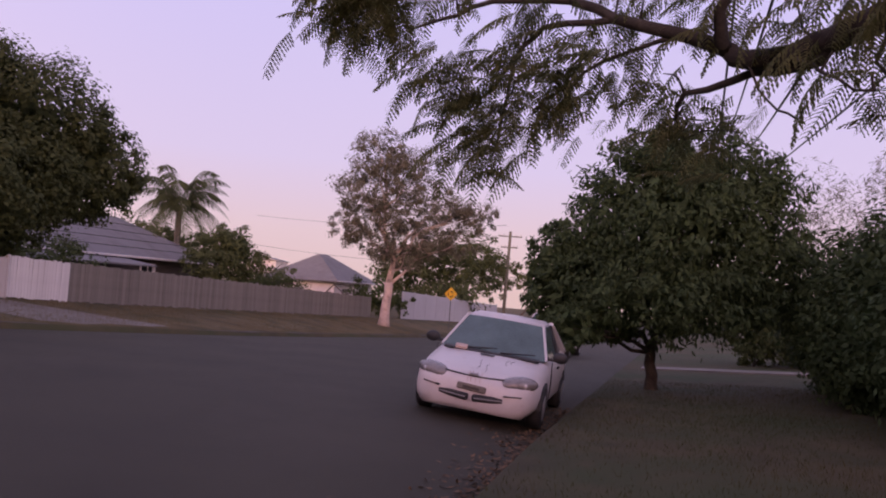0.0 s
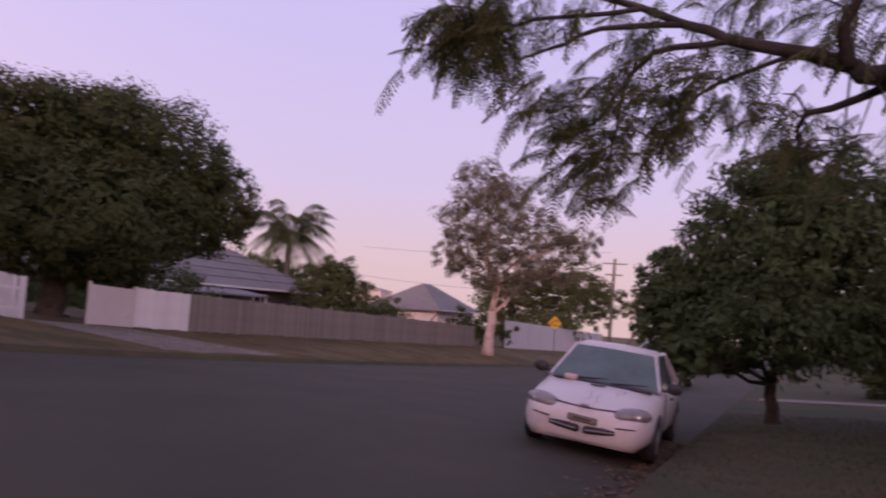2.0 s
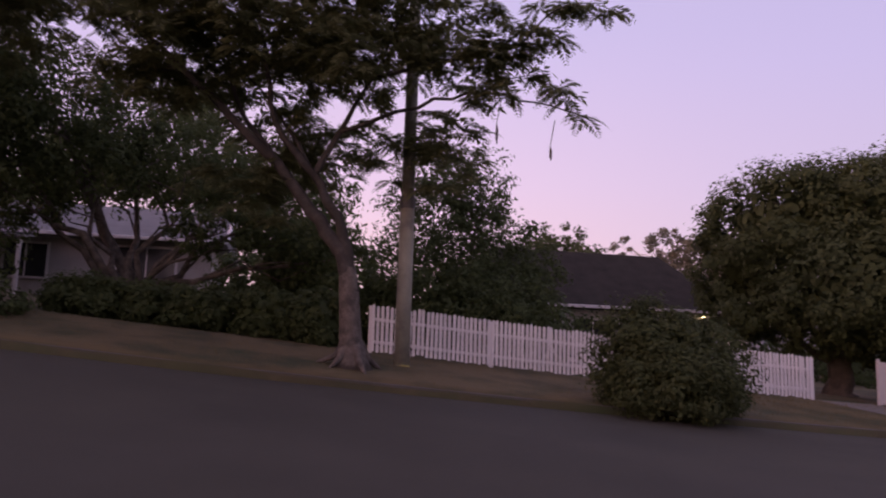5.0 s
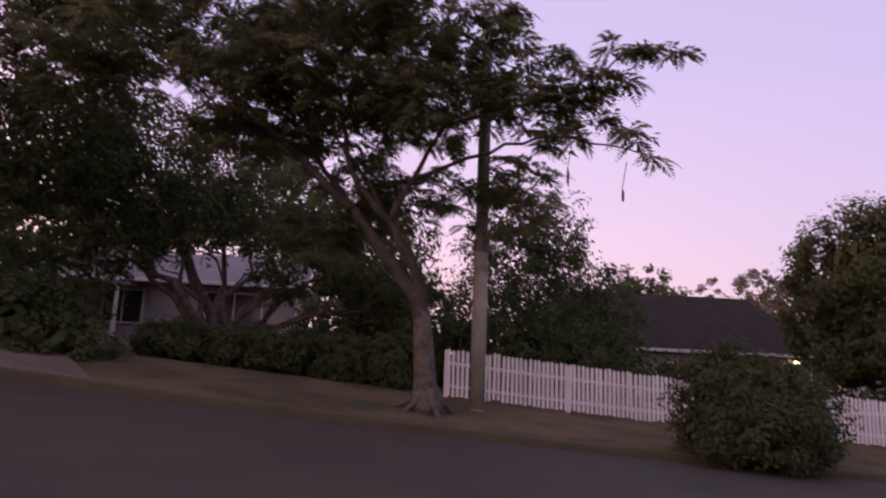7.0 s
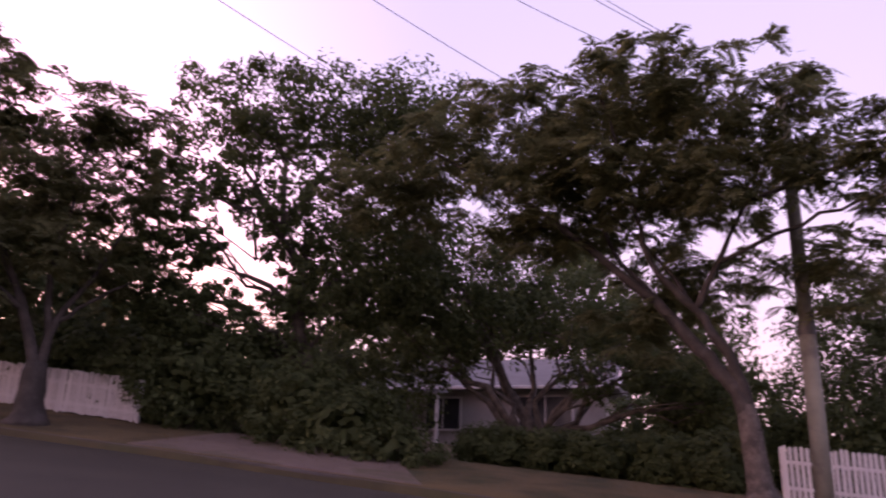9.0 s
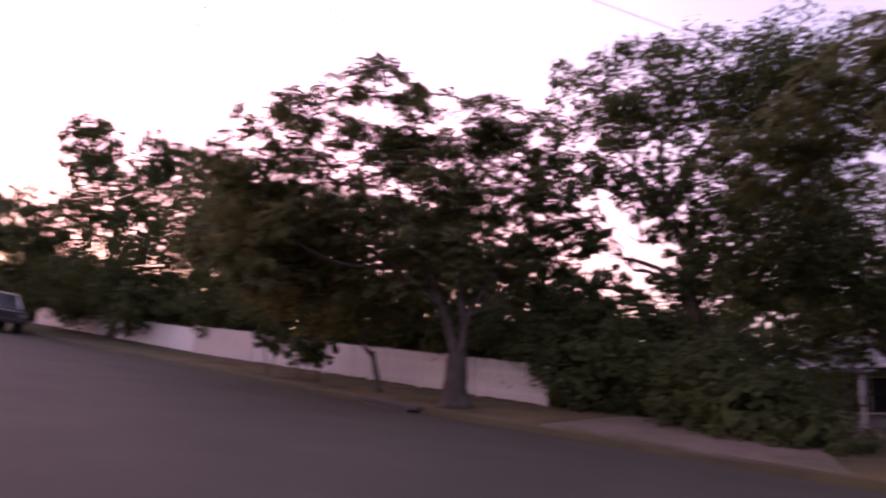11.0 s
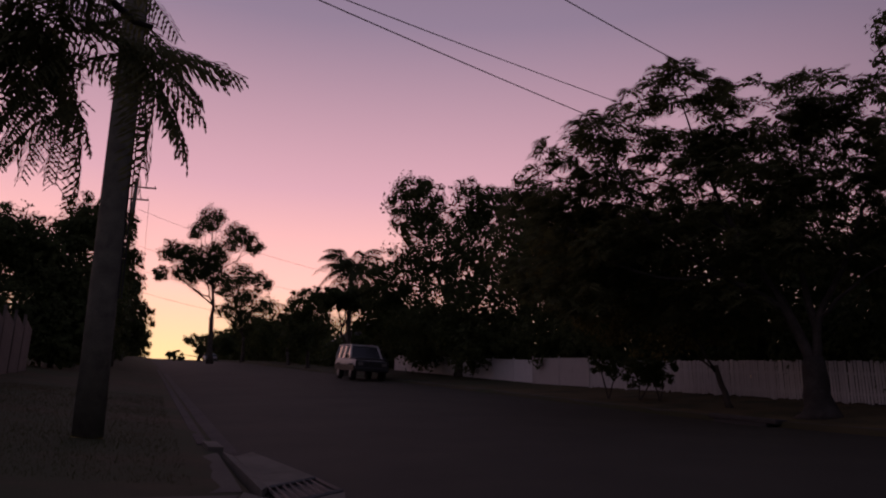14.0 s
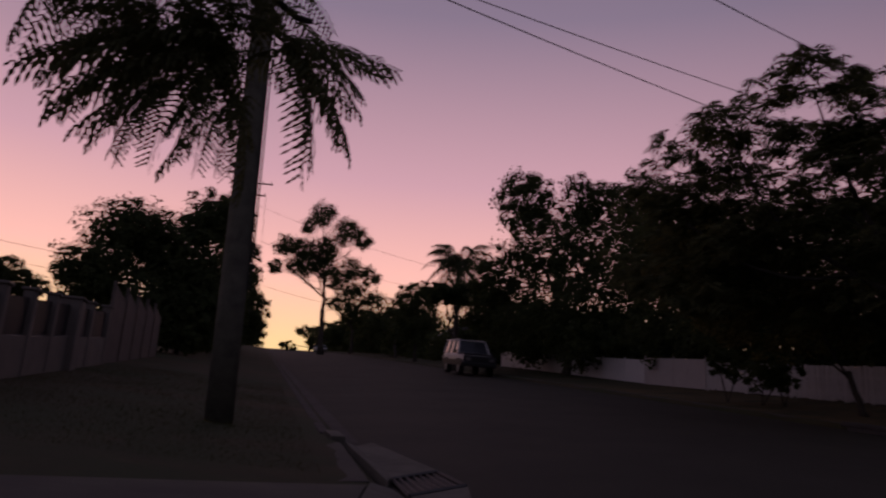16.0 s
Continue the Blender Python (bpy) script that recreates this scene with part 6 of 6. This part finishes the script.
def four_wheel_drive(label, m):
    """Boxy station wagon on high tyres, nose at the origin, tail along +y."""
    root = thing("four_wheel_drive", label=label, category="car")
    root.matrix_basis = m
    st = [(0.0, 0.80, 0.5, 0.95), (0.06, 0.86, 0.48, 1.02), (0.5, 0.89, 0.48, 1.08), (1.2, 0.90, 0.48, 1.12), (2.4, 0.90, 0.48, 1.12), (4.4, 0.90, 0.48, 1.12), (4.6, 0.86, 0.5, 1.05)]
    child("body", link_mesh("body", *loft([section(*q, crown=0.02) for q in st], "body"), CAR_WHITE), root)
    part("side_cladding", boxed(1.84, 4.3, 0.30, 0.03, (0, 2.3, 0.62)), BLACK_PLASTIC, root)
    part("side_stripe", boxed(1.852, 4.0, 0.05, 0.01, (0, 2.4, 0.79)), ALLOY, root)
    low = [(-0.84, 1.25, 1.1), (0.84, 1.25, 1.1), (0.84, 4.5, 1.1), (-0.84, 4.5, 1.1)]
    top = [(-0.68, 1.75, 1.74), (0.68, 1.75, 1.74), (0.70, 4.4, 1.76), (-0.70, 4.4, 1.76)]
    child("glass", link_mesh("glass", low + top, [(0, 1, 5, 4), (1, 2, 6, 5), (2, 3, 7, 6), (3, 0, 4, 7)], GLASS_DARK), root, "dark side glass")
    part("roof", boxed(1.44, 2.75, 0.08, 0.03, (0, 3.07, 1.79)), CAR_WHITE, root)
    for sgn in (-1, 1):
        for ya, yb in ((1.22, 1.73), (2.4, 2.4), (3.4, 3.4), (4.46, 4.38)):
            child("pillar", link_mesh("pillar", *tube([(sgn * 0.85, ya, 1.1), (sgn * 0.70, yb, 1.76)], [0.055, 0.05], 5), CAR_WHITE), root)
        for y in (0.85, 3.55):
            wheel(root, sgn * 0.78, y, 0.37, 0.25)
            part("mudguard", boxed(0.08, 0.86, 0.10, 0.03), BLACK_PLASTIC, root, m=pose(sgn * 0.9, y, 0.80))
        part("headlight", boxed(0.26, 0.05, 0.17, 0.02), LAMP_GLASS, root, m=pose(sgn * 0.62, -0.03, 0.84))
        part("roof_rail", boxed(0.05, 2.3, 0.05, 0.01), BLACK_PLASTIC, root, m=pose(sgn * 0.62, 3.0, 1.87))
        part("mirror", boxed(0.2, 0.09, 0.16, 0.03), BLACK_PLASTIC, root, m=pose(sgn * 0.98, 1.45, 1.2))
    part("grille", boxed(0.9, 0.05, 0.17, 0.01), BLACK_PLASTIC, root, m=pose(0, -0.03, 0.84))
    # The front faces away from the light; its shade is painted in dark colours.
    part("bonnet", boxed(1.72, 1.2, 0.05, 0.02), CAR_SHADE, root, "bonnet with shade in its dark colour", m=pose(0, 0.62, 1.115, 2.5, 0, 0))
    part("shaded_nose_panel", boxed(1.76, 0.05, 0.46, 0.02), CAR_SHADE, root, m=pose(0, -0.012, 0.78))
    part("windscreen", boxed(1.46, 0.02, 0.74, 0.008), WINDOW_DARK, root, "windscreen with shade in its dark colour", m=pose(0, 1.475, 1.42, -38, 0, 0))
    part("bull_bar", boxed(1.7, 0.12, 0.2, 0.04), BLACK_PLASTIC, root, m=pose(0, -0.08, 0.58))
    return root


four_wheel_drive("boxy two-tone four wheel drive with painted-in shade on its front, parked at the far kerb", Matrix.Translation(at(11.6, 41.5)) @ pose(0, 0, 0, 6.9, 0, 180) @ Matrix.Diagonal((1.08, 1.08, 1.08, 1)))


# ---- the feathery tree over the near verge, of which only boughs are seen ----
def frond_mesh(seed, length, pairs=14, wide=0.056):
    """One feathered leaf: a bowed stalk with pairs of slim hanging pinnae."""
    rng = np.random.default_rng(seed)
    c, al, ac = [], [], []
    bow = lambda k: np.array([length * k, 0, -0.42 * length * k * k])
    for i in range(8):
        a, b = bow(i / 8), bow((i + 1) / 8)
        c.append((a + b) / 2)
        al.append((b - a) * 1.3)
        ac.append(np.array([0, 0.010 * length / 0.5, 0]))
    for i in range(pairs):
        k = (i + 1.2) / (pairs + 0.6)
        ln = length * 0.30 * math.sin(math.pi * (0.2 + 0.72 * k)) ** 0.6 * rng.uniform(0.85, 1.1)
        for sgn in (-1, 1):
            d = np.array([0.42 + rng.uniform(-0.1, 0.1), sgn * 0.72, -0.34 + rng.uniform(-0.22, 0.10)])
            d /= np.linalg.norm(d)
            p = bow(k)
            for j in range(3):
                e = d + np.array([0, 0, -0.30 * j])
                e /= np.linalg.norm(e)
                c.append(p + e * ln * 0.17)
                al.append(e * ln * 0.46)
                ac.append(np.array([0.93, -0.3 * sgn, 0.2]) * length * wide * (1 - 0.17 * j))
                p = p + e * ln * 0.333
    return quads(np.array(c), np.array(al), np.array(ac), LEAF_FERN, "frond")


FRONDS = [frond_mesh(300 + i, 0.54, 13 + i % 3) for i in range(5)]
FINE_FRONDS = [frond_mesh(310 + i, 0.54, 19 + i % 3, 0.034) for i in range(5)]
near_tree = thing("flame_tree", label="spreading feathery tree whose dark boughs overhang the verge", category="tree", loc=at(-3.9, -1.6))
T0 = near_tree.location.copy()
rng = np.random.default_rng(77)
hub = at(-3.9, -1.6, 2.6)
child("trunk", link_mesh("trunk", *tube([Vector((0, 0, -0.1)), Vector((0.02, 0.05, 0.8)), Vector((0, 0.1, 1.7)), hub - T0], [0.34, 0.26, 0.24, 0.25], 12), DARK_BARK, True), near_tree)


BOUGH_RUNS = []


def bough(points, r0, r1, sides=8, name="bough"):
    pts = [Vector(p) for p in points]
    n = len(pts)
    fine = []
    for i in range(n - 1):
        a, b, c, d = pts[max(i - 1, 0)], pts[i], pts[i + 1], pts[min(i + 2, n - 1)]
        for k in (0, 0.34, 0.67):
            fine.append(0.5 * ((2 * b) + (c - a) * k + (2 * a - 5 * b + 4 * c - d) * k * k + (3 * b - a - 3 * c + d) * k ** 3))
    fine.append(pts[-1])
    m = len(fine)
    fine = [p + Vector(rng.normal(0, 0.012, 3)) for p in fine]
    BOUGH_RUNS.extend(fine[1:])
    child(name, link_mesh(name, *tube([p - T0 for p in fine], [r0 + (r1 - r0) * i / (m - 1) for i in range(m)], sides), DARK_BARK, True), near_tree)
    return fine


def tuft(p, n, out, spread=1.0, scale=1.0):
    """Leaves that spray from the end of a twig off the nearest bough."""
    near = min(BOUGH_RUNS, key=lambda q: (q - p).length)
    if (near - p).length > 0.05:
        child("twig", link_mesh("twig", *tube([q - T0 for q in bend(near, p, 0.05, 4, rng, 0.02)], [0.011, 0.009, 0.007, 0.004], 5), DARK_BARK), near_tree)
    for i in range(n):
        a = math.atan2(out.y, out.x) + rng.normal(0, 0.9 * spread)
        dip = rng.uniform(-20, 50)
        sc = scale * rng.uniform(0.75, 1.2)
        m = Matrix.Translation(p - T0 + Vector(rng.normal(0, 0.13, 3))) @ Euler((rng.normal(0, 0.35), radians(dip), a)).to_matrix().to_4x4() @ Matrix.Diagonal((sc, sc, sc, 1))
        child("frond", FRONDS[rng.integers(0, 5)], near_tree, m=m)


main = bough([hub, spot(-24, 4.9, 23), spot(-11.7, 5.4, 19.5), spot(-7.8, 5.6, 17.8), spot(-3.6, 5.8, 17.1), spot(-1.6, 5.9, 18.2), spot(2.2, 6.0, 19.2), spot(7.5, 6.2, 20.6), spot(12, 6.4, 22.4), spot(20, 6.6, 24.0)], 0.115, 0.022)
bough([main[7], spot(-6.8, 5.7, 16.5), spot(-2.5, 6.0, 15.9), spot(1.2, 6.3, 14.2), spot(0.5, 6.6, 11.8)], 0.05, 0.01)
bough([main[14], spot(-1.4, 5.7, 20.4), spot(-3.0, 5.6, 22.5)], 0.06, 0.03)
for pts, r in (([main[20], spot(11, 6.3, 19.4), spot(13, 6.2, 17.2), spot(15, 6.2, 14.4), spot(17.6, 6.2, 13.6)], 0.03), ([main[22], spot(15, 6.3, 21.0), spot(18.5, 6.3, 19.6), spot(21.5, 6.3, 19.0)], 0.028),
               ([main[24], spot(19.5, 6.4, 21.5), spot(24.5, 6.4, 19.6)], 0.024), ([spot(13, 6.2, 17.2), spot(13.6, 6.1, 13.0), spot(14.2, 6.0, 10.2)], 0.018), ([main[17], spot(6.5, 6.2, 17.2), spot(9.6, 6.1, 15.2), spot(11.6, 6.0, 13.4)], 0.02),
               ([main[10], spot(-8.2, 5.2, 16.2), spot(-11, 5.0, 14.6)], 0.015), ([main[5], spot(-11.5, 5.2, 16.6), spot(-14, 5.0, 14.0)], 0.02), ([main[12], spot(-5.0, 5.6, 14.4), spot(-6.6, 5.4, 13.2)], 0.01)):
    bough(pts, r, 0.008, 6, "twig")
for b, d, e, n in ((25.0, 6.3, 21.4, 9), (23.0, 6.3, 21.6, 9), (25.0, 6.3, 18.8, 6), (22.4, 6.3, 19.4, 6), (25.5, 6.3, 20.6, 9), (24.0, 6.3, 19.6, 9), (25.2, 6.4, 20, 7), (0.0, 5.9, 21.5, 5), (-1.5, 5.8, 19.5, 4), (4.0, 6.0, 23.5, 5), (22.5, 6.4, 21.2, 8), (25.5, 6.2, 18.2, 6), (20.5, 6.4, 22.4, 7), (18, 6.3, 20.4, 4), (14.6, 6.3, 21.6, 5), (11, 6.2, 20.6, 5), (19.2, 6.1, 15.6, 7), (17.4, 6.1, 14.6, 8), (16.0, 6.0, 13.6, 8), (15.2, 6.0, 16.4, 6), (14.6, 5.9, 12.4, 7), (13.4, 5.9, 10.6, 8), (15.4, 6.0, 10.4, 6), (12.6, 6.0, 14.8, 7), (10.8, 5.9, 13.0, 7), (9.4, 5.9, 15.4, 8), (7.4, 5.9, 14.4, 7), (6.2, 6.0, 16.8, 7), (12.2, 6.1, 18.2, 6), (9.0, 6.1, 18.4, 6), (4.4, 6.0, 16.8, 6), (2.2, 6.1, 15.6, 5), (0.6, 6.4, 13.6, 6), (-1.0, 6.4, 12.4, 5), (1.5, 6.5, 12.0, 4), (-3.2, 6.5, 11.6, 4), (-9.2, 5.2, 16.4, 5), (-11.2, 5.0, 15.0, 5), (-12.6, 5.0, 17.6, 5), (-6.2, 5.5, 19.8, 5), (-9.5, 5.3, 20.8, 5), (-3.6, 5.6, 21.4, 4), (3.4, 6.0, 21.4, 5), (-13, 5, 20.5, 5), (5.5, 6.1, 22.0, 5)):
    p = spot(b, d, e + 0.8)
    tuft(p, int(n * 2.35), Vector((p.x - T0.x, p.y - T0.y, 0)), 1.2, 0.66)
# Unseen crown overhead, added to shade the near verge.
unseen_canopy = [(2.6, 0.5, 6.3, 3.2, 3.6, 0.7), (4.6, -2.5, 6.6, 2.6, 2.6, 0.8), (5.0, 3.5, 6.4, 2.8, 2.6, 0.8), (7.0, 0.5, 6.8, 2.8, 3.0, 0.9)]
crown = child("crown", fronds(unseen_canopy, 16000, 0.5, LEAF_FERN, 88), near_tree)
crown.location = -T0
# boughs that hang before the pole, up the street
upper = bough([hub, spot(-120, 3.4, 38), spot(-150, 3.4, 36), spot(-166, 3.4, 33), spot(188, 3.5, 30.4), spot(182, 3.5, 28.4)], 0.07, 0.012)
bough([upper[9], spot(-160, 3.4, 28.5), spot(-158, 3.4, 26)], 0.03, 0.008, 6, "twig")
EDGE = Vector((0.203, -0.167, 0))


def hung_frond(a, b, i):
    """A frond whose stalk runs from a to b."""
    w1, c1 = (b - a).normalized(), Vector((1, 0, -0.42)).normalized()
    w2 = Vector((0, 0, 1)).cross(w1).normalized()
    w = Matrix((w1, w2, w1.cross(w2))).transposed()
    c = Matrix((c1, Vector((0, 1, 0)), c1.cross(Vector((0, 1, 0)))))
    sc = (b - a).length / (0.54 * 1.085)
    child("frond", FINE_FRONDS[i % 5], near_tree, m=Matrix.Translation(a - T0) @ (w @ c).to_4x4() @ Matrix.Diagonal((sc, sc, sc, 1)))


for i, (b0, e0, b1, e1) in enumerate(((182.1, 28.5, 172.9, 26.8), (181.1, 28.0, 175.1, 21.1), (180.8, 27.3, 178.0, 20.1), (185.3, 24.5, 188.6, 20.4), (185.7, 24.1, 187.7, 18.8), (184.0, 24.0, 186.0, 18.3), (183.8, 24.0, 183.8, 18.2), (185.5, 28.0, 197.2, 22.6), (186.1, 26.5, 196.4, 20.8), (187.8, 24.4, 193.9, 19.4), (188.9, 23.8, 192.0, 18.5), (189.7, 28.4, 197.1, 26.5), (183.9, 29.0, 186.5, 30.4), (182.4, 29.3, 180.1, 30.4), (191.1, 27.1, 196.2, 24.7), (189.9, 24.8, 190.3, 19.6), (187.4, 26.8, 192.2, 22.3), (184.1, 27.1, 187.5, 22.5), (180.3, 28.5, 174.5, 25.3))):
    for k in range(3):
        a = spot(b0 + rng.normal(0, 0.5) * k, 3.15 + 0.16 * k, e0 + rng.normal(0, 0.4) * k) + EDGE
        b = spot(b1 + rng.normal(0, 0.6) * k, 3.05 + 0.2 * k, e1 + rng.normal(0, 0.6) * k) + EDGE
        hung_frond(a, b, i + k)
for b, e, n in ((184.5, 30.5, 8), (188, 31.5, 9), (192, 31, 9), (196, 31.5, 8), (200, 31, 7), (190, 28.5, 7), (186, 28, 6), (195, 28, 6)):
    p = spot(b, 3.3, e) + EDGE
    tuft(p, n + 6, Vector((p.x - upper[9].x, p.y - upper[9].y, 0)) + Vector(rng.normal(0, 0.3, 3)), 1.5, 0.7)

# seed pods on the tree across the street
for b, d, e, ln in ((75.0, 13.2, 17.0, 0.36), (71.0, 13, 15.4, 0.24)):
    p = spot(b, d, e)
    root = thing("seed_pod", label="long dark seed pod hanging from a twig", category="seed pod", loc=p)
    child("pod", link_mesh("pod", *tube([(0, 0, 0.02), (0.01, 0.01, -ln * 0.3), (0.03, 0.0, -ln * 0.7), (0.05, 0, -ln)], [0.008, 0.026, 0.026, 0.008], 6), BARK, True), root)
    child("stalk", link_mesh("stalk", *tube([(0, 0, 0), (-0.05, 0.1, 0.5)], [0.006, 0.008], 5), BARK), root)


# ---- grass and litter ----
def blades(name, label, n, area, seed, height, mat, patch=0.5):
    g = np.random.default_rng(seed)
    (ua, ub), (sa, sb) = area
    u, s = g.uniform(ua, ub, n), g.uniform(sa, sb, n)
    keep = np.array([noise.noise(Vector((a * patch, b * patch, seed))) for a, b in zip(u, s)]) + g.uniform(-0.6, 0.9, n) > 0
    u, s = u[keep], s[keep]
    z = np.array([land(a, b) for a, b in zip(u, s)])
    n = len(u)
    h = height * g.uniform(0.4, 1.3, n)
    al = np.c_[g.normal(0, 0.35, n), g.normal(0, 0.35, n), np.ones(n)] * h[:, None]
    pos = np.c_[-u, -s, z] + al * 0.5
    ac = unit(np.c_[g.normal(0, 1, n), g.normal(0, 1, n), np.zeros(n)]) * 0.006
    thing(name, mesh=quads(pos, al, ac, mat, name), label=label, category="grass", kind="stuff")


blades("grass", "thin dry and green lawn grass on the near verge", 60000, ((-6, 1.42), (-17, 1)), 5, 0.055, GRASS_BLADE)
blades("grass", "rough grass round the near pole", 36000, ((-5, 0.6), (8.9, 26)), 6, 0.055, GRASS_BLADE)
blades("grass", "bleached straw-coloured grass of the far verge", 40000, ((13.25, 16.7), (-42, -9)), 7, 0.07, STRAW_BLADE)
blades("grass", "short dry grass under the far street trees", 16000, ((13.3, 16.7), (-9, 30)), 8, 0.06, STRAW_BLADE)
g = np.random.default_rng(9)
n = 5200
s = g.uniform(-13, 2, n)
u = np.array([kerb_u(b) for b in s]) + np.abs(g.normal(0, 0.3, n)) - 0.15
z = np.array([land(max(a, kerb_u(b)), b) for a, b in zip(u, s)]) + 0.06 * (u < np.array([kerb_u(b) for b in s])) + g.uniform(0.004, 0.03, n)
al = unit(g.normal(0, 1, (n, 3)) * (1, 1, 0.3)) * g.uniform(0.04, 0.10, n)[:, None]
ac = unit(np.cross(al, np.c_[g.normal(0, 0.3, n), g.normal(0, 0.3, n), np.ones(n)])) * 0.035
thing("leaf_litter", mesh=quads(np.c_[-u, -s, z], al, ac, DEAD_LEAF, "leaf_litter"), label="brown dead leaves heaped in the gutter", category="leaf litter", kind="stuff")
